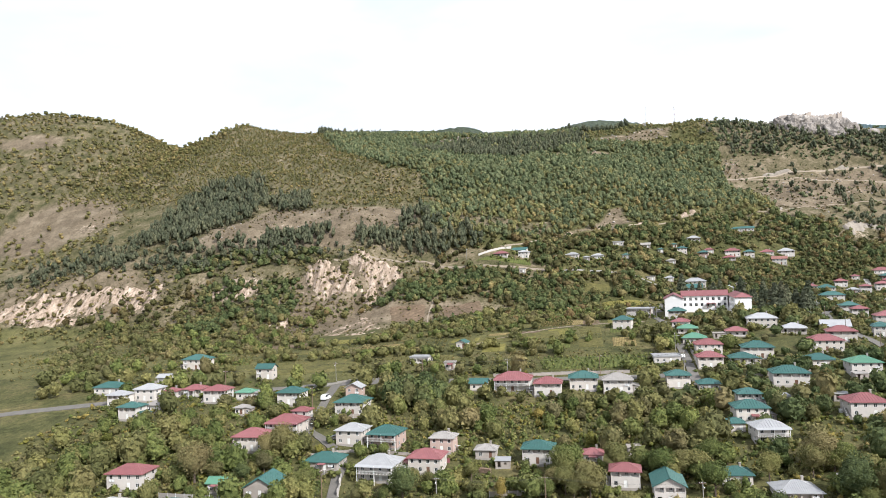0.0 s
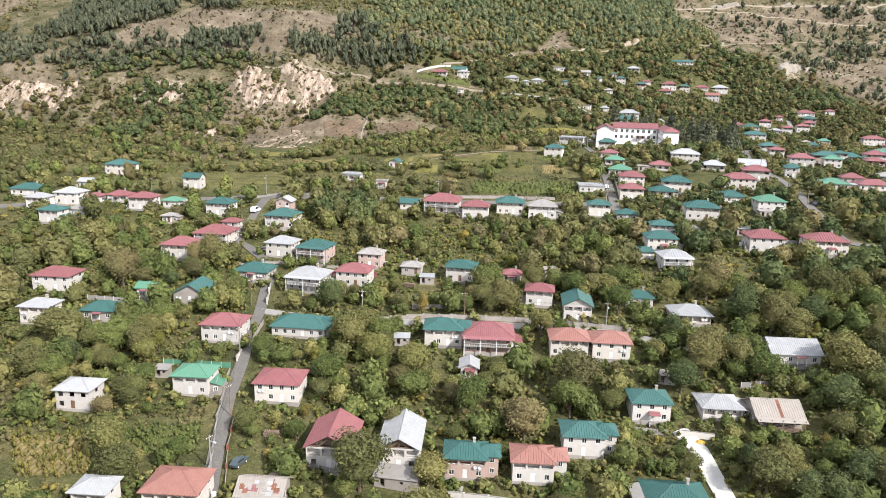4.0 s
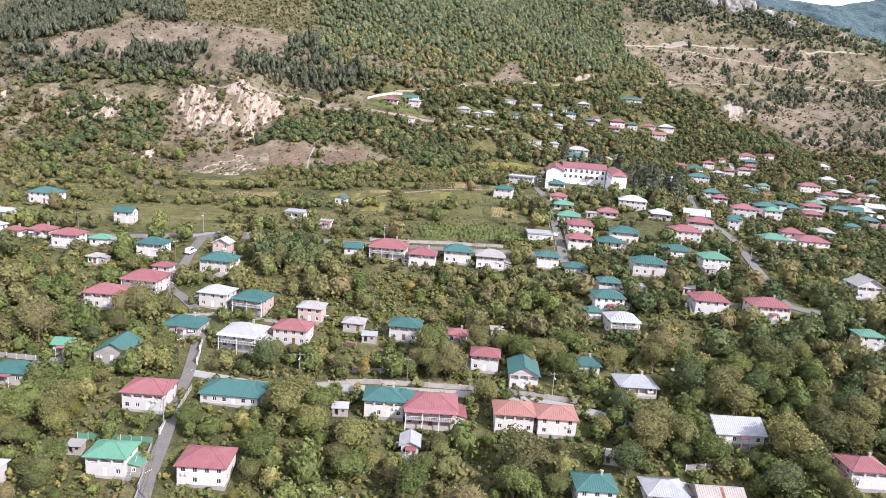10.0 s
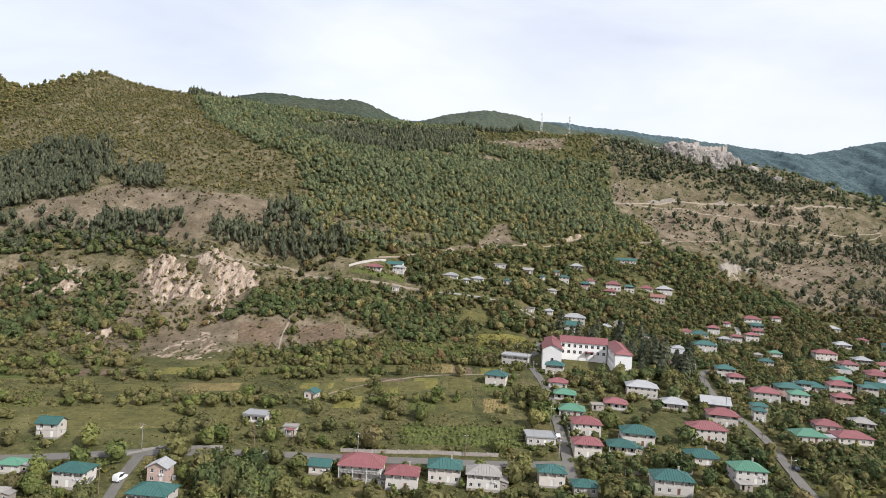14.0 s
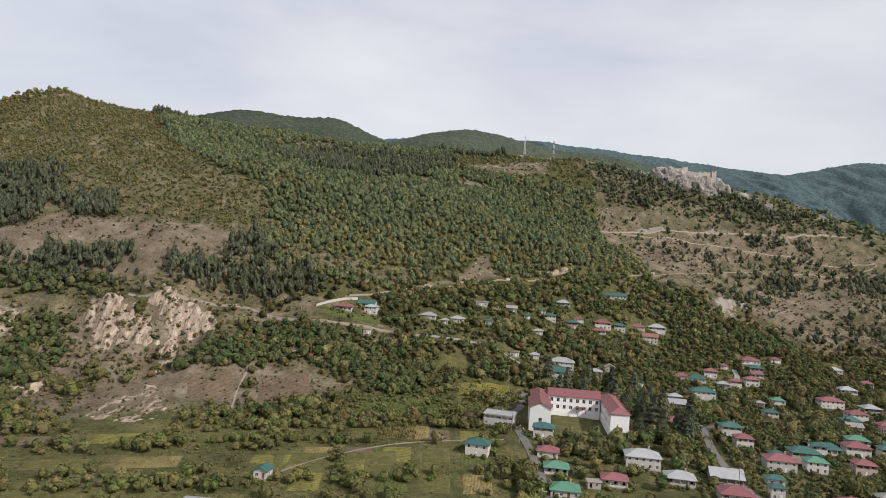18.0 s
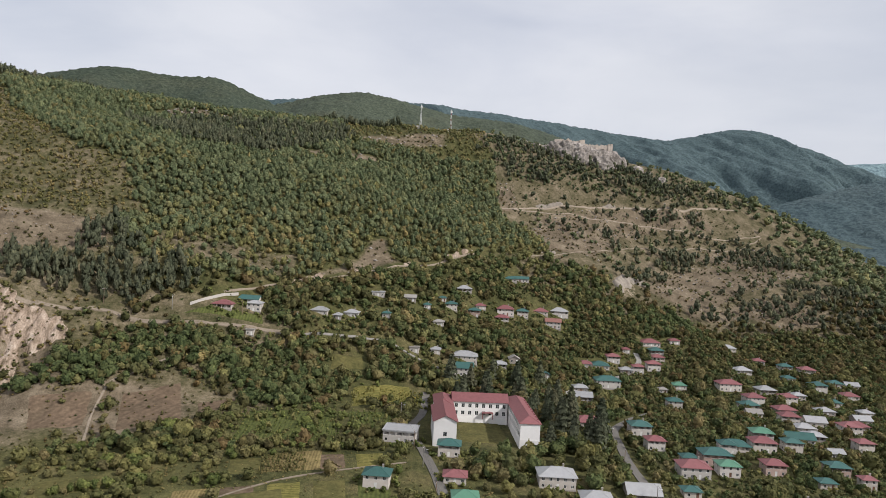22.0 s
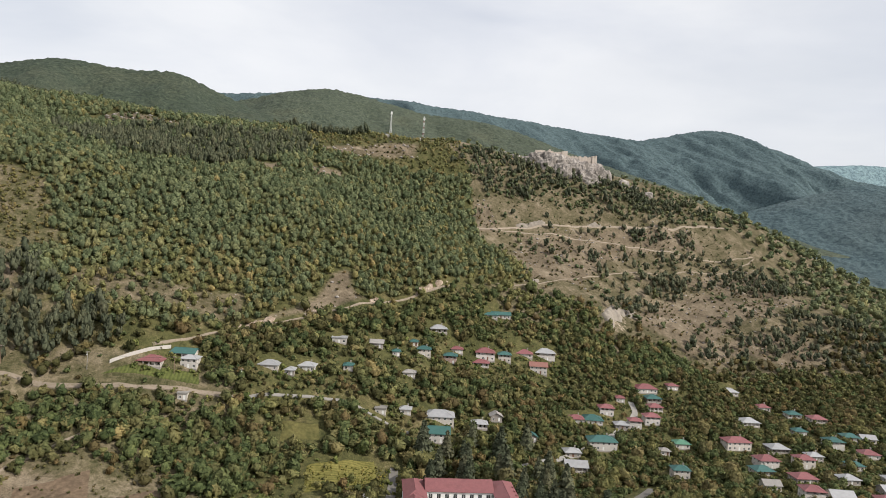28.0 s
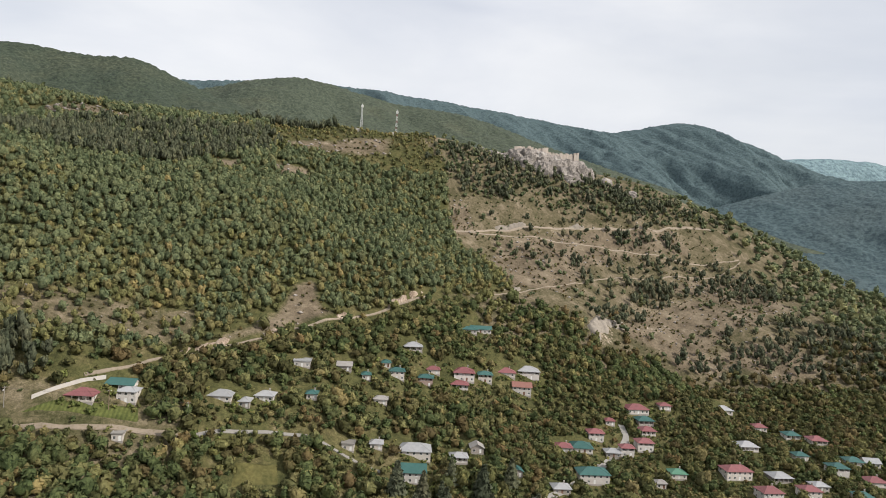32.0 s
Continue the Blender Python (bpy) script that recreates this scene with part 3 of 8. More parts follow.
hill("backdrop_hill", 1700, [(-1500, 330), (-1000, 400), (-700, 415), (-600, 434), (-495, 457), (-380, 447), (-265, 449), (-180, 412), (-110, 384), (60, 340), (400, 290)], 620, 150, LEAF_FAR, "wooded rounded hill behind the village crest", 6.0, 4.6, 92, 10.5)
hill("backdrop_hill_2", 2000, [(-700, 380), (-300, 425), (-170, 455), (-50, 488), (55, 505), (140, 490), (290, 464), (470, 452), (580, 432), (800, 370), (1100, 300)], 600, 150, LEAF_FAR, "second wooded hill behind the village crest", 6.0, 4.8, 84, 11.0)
# this slope and the ridge behind carry the haze in their leaf colour
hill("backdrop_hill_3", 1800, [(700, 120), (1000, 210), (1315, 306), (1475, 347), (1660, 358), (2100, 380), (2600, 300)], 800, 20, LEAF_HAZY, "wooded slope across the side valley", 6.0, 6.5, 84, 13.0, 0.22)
hill("backdrop_ridge", 3300, [(-1400, 560), (-800, 650), (-390, 690), (-135, 712), (180, 738), (380, 730), (695, 714), (1025, 694), (1256, 664), (1553, 645), (1704, 676), (1919, 730), (2080, 728), (2422, 630), (2850, 531), (3216, 482), (3600, 420)], 1100, 60, LEAF_HAZY, "long forested mountain ridge, blue-green from haze put in its colour", 12.0, 9.0, 84, 17.0, 0.24)
hill("backdrop_ridge_2", 3900, [(1500, 400), (2400, 600), (2996, 690), (3300, 722), (3675, 735), (3850, 724), (4300, 640)], 600, 60, LEAF_HAZE_PALE, "farthest mountain ridge, pale from haze put in its colour", 6.0, 40.0, 14, 20.0)


# ---- roads and plots, laid on the ground ----
BLOCKED = np.zeros((540, 440), bool)  # where no plant grows: 2 m cells from (-560, 40)


def block(x, y, r):
    i0, i1, j0, j1 = int((x - r + 560) / 2), int((x + r + 560) / 2) + 1, int((y - r - 40) / 2), int((y + r - 40) / 2) + 1
    BLOCKED[max(i0, 0) : max(i1, 0), max(j0, 0) : max(j1, 0)] = True


def smooth_way(points, step=3.0):
    p = np.array(points, float)
    d = np.r_[0, np.cumsum(np.hypot(*np.diff(p, axis=0).T))]
    s = np.linspace(0, d[-1], max(int(d[-1] / step), 2))
    w = hermite(d, s)
    return w @ p[:, 0], w @ p[:, 1]


def road(name, points, width, mat, label, lift=0.3, kind="structure", clear=True):
    x, y = smooth_way(points)
    tx, ty = np.gradient(x), np.gradient(y)
    n = np.hypot(tx, ty)
    verts, faces = [], []
    us = (-0.5, -0.49, 0, 0.49, 0.5)
    for i in range(len(x)):
        wob = 1 + (0.45 if mat is DIRT else 0.12) * noise.noise((x[i] * 0.13, y[i] * 0.13, 0))
        for k, u in enumerate(us):
            px, py = x[i] + ty[i] / n[i] * u * width * wob, y[i] - tx[i] / n[i] * u * width * wob
            verts.append((px, py, gz(px, py) + (lift if 0 < k < 4 else -0.6)))
        if clear:
            block(x[i], y[i], width * 0.5 + 1.0 if mat is ASPHALT else 0.9)
    for i in range(len(x) - 1):
        for k in range(4):
            a = i * 5 + k
            faces.append((a, a + 1, a + 6, a + 5))
    ob = mesh_object(name, verts, faces, (mat,))
    return tagged(ob, label, "road", kind=kind)


def plot(name, corners, mat, label, lift=0.22, n=14, clear=True):
    """A field laid over the ground between four corners."""
    a, b, c, d = (np.array(q, float) for q in corners)
    verts, faces = [], []
    for i in range(n + 1):
        for j in range(n + 1):
            u, v = i / n, j / n
            q = (1 - v) * ((1 - u) * a + u * b) + v * ((1 - u) * d + u * c)
            edge = i in (0, n) or j in (0, n)
            q = q + np.array([noise.noise((q[0] * 0.15, q[1] * 0.15, 2.0)), noise.noise((q[0] * 0.15, q[1] * 0.15, 9.0))]) * (2.2 if edge else 0)
            verts.append((q[0], q[1], gz(*q) + (-0.5 if edge else lift)))
            if clear:
                block(q[0], q[1], 1.0)
    for i in range(n):
        for j in range(n):
            k = i * (n + 1) + j
            faces.append((k, k + n + 1, k + n + 2, k + 1))
    return tagged(mesh_object(name, verts, faces, (mat,), True), label, "field", kind="structure")


road("road", [(-52, 95), (-58, 116), (-62, 129), (-65, 140), (-67, 148), (-69, 160), (-72, 173), (-74, 186), (-77, 199), (-80, 213), (-92, 226), (-99, 232), (-101, 247), (-103, 262), (-104, 275)], 3.3, ASPHALT, "narrow worn asphalt lane through the village")
road("road_2", [(-240, 238), (-190, 252), (-140, 264), (-121, 270), (-104, 275), (-83, 280), (-51, 285), (-11, 289), (21, 292), (41, 295)], 4.2, ASPHALT, "grey village road along the fields")
road("road_3", [(-74, 187), (-52, 186), (-26, 189), (11, 191), (35, 188), (52, 180)], 2.8, CONCRETE, "pale concrete lane between the houses")
road("road_4", [(43, 262), (41, 282), (41, 300), (41, 326), (41, 350), (40, 371), (38, 397), (36, 425), (44, 449), (50, 480)], 3.8, ASPHALT, "asphalt street up to the school")
road("road_5", [(170, 470), (150, 450), (135, 432), (128, 409), (123, 387), (121, 360), (124, 330), (121, 300), (119, 273), (118, 254), (130, 249), (145, 246), (190, 236), (240, 226)], 3.8, ASPHALT, "asphalt road with a bend through the houses")
road("driveway", [(40, 152), (43, 146), (44, 140), (46, 128)], 4.0, PALE_CONCRETE, "pale concrete driveway")
road("dirt_road", [(-185, 492), (-139, 497), (-116, 501), (-91, 501), (-66, 502), (-46, 506), (-22, 506)], 1.8, DIRT, "pale dirt road across the hillside", 0.4)
road("dirt_road_2", [(-62, 523), (-50, 530), (-34, 540), (-17, 549), (7, 563), (22, 576), (51, 595), (75, 612), (105, 628)], 1.1, DIRT, "pale dirt road climbing the hillside", 0.4)
road("dirt_road_3", [(145, 732), (196, 749), (251, 765), (347, 784), (378, 797), (420, 800)], 1.7, DIRT, "pale dirt road cut into the slope", 0.25)
road("dirt_road_4", [(430, 772), (365, 760), (299, 756), (240, 750), (189, 741), (150, 734)], 0.9, DIRT, "pale dirt track between the bends", 0.22)
road("dirt_road_5", [(140, 648), (165, 658), (192, 671), (264, 714), (321, 732), (398, 754), (430, 770)], 0.9, DIRT, "pale dirt track on the dry slope", 0.22)
road("footpath", [(-94, 402), (-100, 432), (-101, 448), (-100, 460), (-92, 471), (-79, 481)], 0.9, DIRT, "pale footpath beside the ploughed plots", 0.3)
road("footpath_2", [(-66, 330), (-45, 352), (-20, 368), (10, 378), (30, 384)], 0.8, DIRT, "field track", 0.25)

road("road_6", [(108, 486), (121, 493), (135, 499), (153, 511), (172, 524), (190, 540), (202, 552), (204, 562)], 3.4, CONCRETE, "pale village lane between the eastern houses")
road("road_7", [(-22, 506), (5, 513), (28, 514), (46, 508), (60, 505)], 1.3, CONCRETE, "pale lane along the hamlet gardens")

plot("ploughed_plot", [(-122, 421), (-100, 424), (-104, 450), (-130, 442)], PLOUGHED, "bare brown plot on the slope", clear=True)
plot("ploughed_plot_2", [(-88, 418), (-62, 432), (-70, 467), (-95, 454)], PLOUGHED, "bare brown plot on the slope", clear=True)
plot("ploughed_plot_3", [(-58, 435), (-41, 440), (-42, 460), (-61, 450)], PLOUGHED, "bare brown plot on the slope", clear=True)
plot("crop_field", [(9, 461), (43, 468), (43, 485), (10, 480)], CROP_YELLOW, "yellowing crop field")
plot("crop_field_2", [(-24, 375), (-1, 376), (-1, 397), (-24, 394)], CROP_CORN, "field of dry tan corn")
plot("crop_field_3", [(-40, 346), (-25, 345), (-25, 359), (-40, 358)], CROP_YELLOW, "yellowing crop field")
plot("crop_field_4", [(-70, 347), (-54, 346), (-54, 357), (-70, 355)], CROP_YELLOW, "yellowing crop field")
plot("crop_field_5", [(-42, 405), (6, 405), (4, 455), (-38, 447)], CROP_GREEN, "green vegetable garden rows")
plot("crop_field_6", [(8, 425), (30, 425), (30, 455), (8, 455)], CROP_GREEN, "green vegetable garden rows")
plot("meadow", [(-150, 282), (-96, 296), (-104, 320), (-166, 306)], MEADOW, "mown yellow-green meadow")
plot("meadow_2", [(-63, 340), (-10, 352), (-12, 364), (-66, 357)], MEADOW, "mown yellow-green meadow")
plot("meadow_3", [(-90, 300), (-60, 306), (-62, 324), (-92, 320)], MEADOW, "mown yellow-green meadow")
STRIPS = [CROP_YELLOW, PLOUGHED, CROP_CORN, MEADOW, CROP_GREEN, MEADOW]
STRIP_WORDS = ["strip of yellowing crops", "strip of bare brown soil", "strip of dry corn", "strip of mown meadow", "strip of green vegetables", "strip of mown meadow"]
for k in range(15):
    sx, sy = -52 + 15.5 * (k % 5), 326 + 23 * (k // 5) + 1.2 * (k % 5)
    if not (k == 1 or sx < -45 and sy > 360):
        plot("field_strip", [(sx, sy), (sx + 13.5, sy + 1.2), (sx + 13, sy + 18), (sx - 0.5, sy + 16.5)], STRIPS[(k * 5 + k // 5) % 6], STRIP_WORDS[(k * 5 + k // 5) % 6] + " between hedges", 0.18, 8)
for k, (sx, sy) in enumerate([(-150, 330), (-118, 336), (-178, 352), (-140, 360), (-100, 362), (-215, 340)]):
    plot("field_strip", [(sx, sy), (sx + 26, sy + 4), (sx + 25, sy + 18), (sx - 1, sy + 14)], STRIPS[(k * 5 + 3) % 6], STRIP_WORDS[(k * 5 + 3) % 6] + " between hedges", 0.18, 8)
plot("terrace_plot", [(-82, 506), (-36, 510), (-38, 516), (-72, 511)], CROP_GREEN, "green terraced garden below the white wall")
plot("meadow_4", [(-1, 490), (18, 492), (18, 502), (-1, 500)], MEADOW, "small green meadow")
plot("vineyard", [(-20, 300), (28, 304), (28, 322), (-24, 316)], CROP_GREEN, "rows of vines beside the road")
plot("vegetable_plot", [(-83, 123.5), (-65, 126), (-68, 137), (-88, 131)], CROP_GREEN, "vegetable plot beside the lane")
plot("corn_field", [(-97, 113), (-83, 116.5), (-90, 129), (-107, 125)], CROP_CORN, "rows of tall dry corn")
plot("vineyard_4", [(-190, 296), (-158, 306), (-168, 326), (-200, 316)], CROP_GREEN, "rows of vines on a field")
plot("school_lawn", [(56, 408), (78, 405), (80, 438), (58, 440)], MEADOW, "grass courtyard of the school", clear=False)


# ---- houses ----
def facade(length, height, holes):
    """A wall in the plane v = 0 with openings (u0, u1, z0, z1) cut through, and their reveals going inwards (+v)."""
    us = sorted({0.0, length, *(h[0] for h in holes), *(h[1] for h in holes)})
    zs = sorted({0.0, height, *(h[2] for h in holes), *(h[3] for h in holes)})
    verts, faces, at = [], [], {}

    def point(u, v, z):
        key = (round(u, 4), round(v, 4), round(z, 4))
        if key not in at:
            at[key] = len(verts)
            verts.append(key)
        return at[key]

    for u0, u1 in zip(us, us[1:]):
        for z0, z1 in zip(zs, zs[1:]):
            um, zm = (u0 + u1) / 2, (z0 + z1) / 2
            if not any(h[0] < um < h[1] and h[2] < zm < h[3] for h in holes):
                faces.append(tuple(point(u, 0, z) for u, z in ((u0, z0), (u1, z0), (u1, z1), (u0, z1))))
    for u0, u1, z0, z1, *deep in holes:
        reveal = deep[0] if deep else 0.14
        ring = ((u0, z0), (u1, z0), (u1, z1), (u0, z1))
        for (ua, za), (ub, zb) in zip(ring, ring[1:] + ring[:1]):
            faces.append((point(ua, 0, za), point(ub, 0, zb), point(ub, reveal, zb), point(ua, reveal, za)))
    return verts, faces


SHARED = {}


def shared(key, verts, faces, mat):
    if key not in SHARED:
        me = bpy.data.meshes.new(key.split("/")[0])
        me.from_pydata([tuple(v) for v in verts], [], [tuple(f) for f in faces])
        me.materials.append(mat)
        me.update()
        SHARED[key] = me
    return SHARED[key]


def frame_mesh(w, h):
    t = 0.09
    return joined(box(0, t, -0.05, 0.05, 0, h), box(w - t, w, -0.05, 0.05, 0, h), box(t, w - t, -0.05, 0.05, 0, t), box(t, w - t, -0.05, 0.05, h - t, h), box(w / 2 - 0.03, w / 2 + 0.03, -0.035, 0.035, t, h - t))


def add_window(parent, m, w, h):
    fr = new("window", shared(f"window/{w:.1f}/{h:.1f}", *frame_mesh(w, h), FRAME))
    fr.parent = parent
    fr.matrix_local = m
    gl = new("pane", shared(f"pane/{w:.1f}/{h:.1f}", *box(0.05, w - 0.05, 0.0, 0.02, 0.05, h - 0.05), GLASS))
    gl.parent = fr
    return fr


def add_door(parent, m, w, h):
    pale = int(m.translation.x * 31 + m.translation.y * 17) % 3 > 0
    d = new("door", shared(f"door/{w:.1f}/{h:.1f}/{pale}", *joined(box(0, w, -0.02, 0.05, 0, h), box(0.12, w - 0.12, -0.045, -0.02, 0.15, h * 0.45), box(0.12, w - 0.12, -0.045, -0.02, h * 0.52, h - 0.15)), FRAME if pale else DOOR))
    d.parent = parent
    d.matrix_local = m
    return d


def roof_mesh(kind, w, d, h, over, rise, thick=0.16):
    """Roof shell with thickness over a w by d plan, its eaves at height h."""
    a, b = w / 2 + over, d / 2 + over
    if kind == "flat":
        return joined(box(-a, a, -b, b, h, h + 0.25), box(-a, a, -b, -b + 0.2, h + 0.25, h + 0.55), box(-a, a, b - 0.2, b, h + 0.25, h + 0.55), box(-a, -a + 0.2, -b + 0.2, b - 0.2, h + 0.25, h + 0.55), box(a - 0.2, a, -b + 0.2, b - 0.2, h + 0.25, h + 0.55))
    low = h - 0.12
    if kind == "hip":
        if w >= d:
            r = max(a - b, 0.4)
            ridge = [(-r, 0), (r, 0)]
        else:
            r = max(b - a, 0.4)
            ridge = [(0, -r), (0, r)]
    elif kind == "gabley":
        ridge = [(0, -b), (0, b)]
    else:
        ridge = [(-a, 0), (a, 0)]
    top = [(-a, -b, low), (a, -b, low), (a, b, low), (-a, b, low)] + [(x, y, low + rise) for x, y in ridge]
    if kind == "gabley" or (kind == "hip" and w < d):
        tops = [(0, 1, 4), (1, 2, 5, 4), (2, 3, 5), (3, 0, 4, 5)]
    else:
        tops = [(0, 1, 5, 4), (1, 2, 5), (2, 3, 4, 5), (3, 0, 4)]
    if kind == "gabley":
        tops = [(1, 2, 5, 4), (3, 0, 4, 5)]
        rim = [(0, 4), (4, 1), (1, 2), (2, 5), (5, 3), (3, 0)]
    elif kind == "gablex":
        tops = [(0, 1, 5, 4), (2, 3, 4, 5)]
        rim = [(0, 1), (1, 5), (5, 2), (2, 3), (3, 4), (4, 0)]
    else:
        rim = [(0, 1), (1, 2), (2, 3), (3, 0)]
    verts = top + [(x, y, z - thick) for x, y, z in top]
    faces = list(tops) + [tuple(i + 6 for i in reversed(f)) for f in tops] + [(q, p, p + 6, q + 6) for p, q in rim]
    return verts, faces


def cap_mesh(kind, w, d, h, over, rise):
    """Folded cap strips along the ridge and hips."""
    a, b = w / 2 + over, d / 2 + over
    low = h - 0.1
    r = max(abs(a - b), 0.4)
    if kind == "hip":
        e = [(-r, 0), (r, 0)] if w >= d else [(0, -r), (0, r)]
        near = e if w >= d else e
        lines = [((*e[0], low + rise), (*e[1], low + rise))]
        for cx, cy in ((-a, -b), (a, -b), (a, b), (-a, b)):
            k = min(e, key=lambda q: math.hypot(q[0] - cx, q[1] - cy))
            lines.append(((cx, cy, low), (*k, low + rise)))
    elif kind == "gabley":
        lines = [((0, -b, low + rise), (0, b, low + rise))]
    else:
        lines = [((-a, 0, low + rise), (a, 0, low + rise))]
    pieces = []
    for p, q in lines:
        p, q = Vector(p), Vector(q)
        t = (q - p).normalized()
        s = t.cross(Vector((0, 0, 1))).normalized() * 0.14
        u = Vector((0, 0, 0.07))
        v = [p - s - u * 0.4, p + u, p + s - u * 0.4, q - s - u * 0.4, q + u, q + s - u * 0.4]
        pieces.append((v, [(0, 1, 4, 3), (1, 2, 5, 4), (0, 2, 1), (3, 4, 5)]))
    return joined(*pieces)


def seam_mesh(verts, faces, gap, height=0.06):
    """Raised seams running down the slope of each upper roof face."""
    pieces = []
    for f in faces:
        pts = [Vector(verts[i]) for i in f]
        n = (pts[1] - pts[0]).cross(pts[2] - pts[0]).normalized()
        if n.z < 0.2 or n.z > 0.995:
            continue
        along = Vector((-n.y, n.x, 0)).normalized()
        down = n.cross(along)
        us = [p.dot(along) for p in pts]
        k = math.floor(min(us) / gap) + 1
        while k * gap < max(us):
            c = k * gap
            hits = []
            for p, q in zip(pts, pts[1:] + pts[:1]):
                a, b = p.dot(along) - c, q.dot(along) - c
                if a * b < 0:
                    hits.append(p + (q - p) * (a / (a - b)))
            if len(hits) == 2 and (hits[0] - hits[1]).length > 0.5:
                p, q = hits
                s = along * 0.035
                v = [p - s, p + n * height, p + s, q - s, q + n * height, q + s]
                pieces.append((v, [(0, 1, 4, 3), (1, 2, 5, 4)]))
            k += 1
    return joined(*pieces)


STOREY = {1: "one-storey", 2: "two-storey"}
SHAPE = {"hip": "hipped", "gabley": "gabled", "gablex": "gabled", "flat": "flat"}
WALL_WORD = {"cream": "cream stone", "white": "white-walled", "pink": "pink stone", "block": "bare block"}
ROOF_WORD = {"red": "red", "teal": "teal-green", "green": "light green", "white": "pale galvanised", "salmon": "faded salmon", "grey": "grey", "rust": "rust-streaked"}
FOOTPRINTS = []


def house(x, y, w, d, floors, kind, colour, yaw, balcony=0, wall=None, near=False, loggia=None, extras=""):
    rnd = random.Random(int(x * 13 + y * 7))
    yaw += (-3 + 8 * noise.noise((x / 45, y / 45, 1.5))) * min(max((y - 165) / 40, 0), 1)
    wall = wall or rnd.choice(("cream", "cream", "white", "white", "white", "pink") if floors == 2 else ("cream", "white", "block", "cream"))
    hh = {1: 3.0, 2: 5.0}[floors]
    loggia = (not balcony and w > 6.5 and rnd.random() < (0.62 if floors == 2 else 0.4)) if loggia is None else loggia
    c, s = math.cos(radians(yaw)), math.sin(radians(yaw))
    corner = [gz(x + c * u - s * v, y + s * u + c * v) for u in (-w / 2, w / 2) for v in (-d / 2, d / 2)]
    z = min(corner) + (0.3 if y < 300 else 0.12) * (max(corner) - min(corner))
    FOOTPRINTS.append((x, y, w, d))
    block(x, y, min(w, d) * 0.5 + 1.2)
    for u in (-0.3, 0.3):
        block(x + c * u * w, y + s * u * w, min(w, d) * 0.5 + 0.8)
    extra = " and balcony" if balcony else ""
    root = thing("house", x, y, z, yaw, f"{STOREY[floors]} {WALL_WORD[wall]} house with {ROOF_WORD[colour]} {SHAPE[kind]} roof{extra}", "house", "village houses")
    deep = z - min(corner) + 0.6
    part("plinth", *box(-w / 2 - 0.08, w / 2 + 0.08, -d / 2 - 0.08, d / 2 + 0.08, -deep, 0.35), PLINTH, root)
    ww, wh = (1.1, 1.25)
    pieces, openings = [], []

    def side(length, place, n, door=False):
        holes = []
        gap = length / n
        for f in range(floors):
            for k in range(n):
                u = gap * (k + 0.5)
                if door and loggia and f == floors - 1:
                    holes.append((u - gap / 2 + 0.22, u + gap / 2 - 0.22, 2.4 * f + (0.55 if near else 0.85), hh - 0.45, "bay"))
                    continue
                if door and f == 0 and k == n // 2:
                    holes.append((u - 0.5, u + 0.5, 0.36, 2.35, "door"))
                elif f == 0 and floors == 2 and rnd.random() < 0.15:
                    continue
                else:
                    z0 = 0.9 + f * 2.4
                    holes.append((u - ww / 2, u + ww / 2, z0, z0 + wh, "window"))
        v, q = facade(length, hh, [(*h[:4], 1.35 if h[4] == "bay" else 0.14) for h in holes])
        pieces.append(([place @ Vector(p) for p in v], q))
        for u0, u1, z0, z1, what in holes:
            m = place @ Matrix.Translation((u0, 0.09, z0))
            openings.append((m, u1 - u0, z1 - z0, what))

    n_front, n_side = max(2, int(w / 2.5)), max(1, int(d / 3.6))
    side(w, Matrix.Translation((-w / 2, -d / 2, 0)), n_front, True)
    side(d, Matrix.Translation((w / 2, -d / 2, 0)) @ pose(0, 0, 0, 0, 0, 90), n_side)
    side(d, Matrix.Translation((-w / 2, d / 2, 0)) @ pose(0, 0, 0, 0, 0, -90), n_side)
    back = [(w / 2, d / 2, 0), (-w / 2, d / 2, 0), (-w / 2, d / 2, hh), (w / 2, d / 2, hh)]
    pieces.append((back, [(0, 1, 2, 3)]))
    body = part("wall", *joined(*pieces), WALLS[wall], root)
    if loggia:
        f = floors - 1
        v, q = facade(w - 0.5, hh - 0.4 - 2.4 * f, [(1.2 + k * (w - 3.2) / 2, 2.1 + k * (w - 3.2) / 2, 0.95, 2.0) for k in range(3)])
        part("loggia_wall", [(a - w / 2 + 0.25, b - d / 2 + 1.36, c + 2.4 * f + 0.1) for a, b, c in v], q, WALLS[wall], root)
        for k in range(3 if y < 300 else 0):
            add_window(root, Matrix.Translation((-w / 2 + 0.25 + 1.2 + k * (w - 3.2) / 2, -d / 2 + 1.45, 2.4 * f + 1.05)), 0.9, 1.05)
        part("railing", *joined(box(-w / 2 + 0.2, w / 2 - 0.2, -d / 2 + 0.06, -d / 2 + 0.12, 2.4 * f + 1.0, 2.4 * f + 1.07)), FRAME, root)
    for m, u, v, what in openings:
        if "open" in extras and what == "window":
            continue
        if what != "bay":
            (add_door if what == "door" else add_window)(root, m, u, v)
    over = 0.35 if kind == "flat" else 0.6
    rise = 0.0 if kind == "flat" else (0.50 if kind == "hip" else 0.62) * (min(w, d) if kind == "hip" else (w if kind == "gabley" else d)) / 2
    roof = part("roof", *roof_mesh(kind, w, d, hh + 0.02, over, rise), CONCRETE if kind == "flat" and colour != "white" else ROOFS[colour], root)
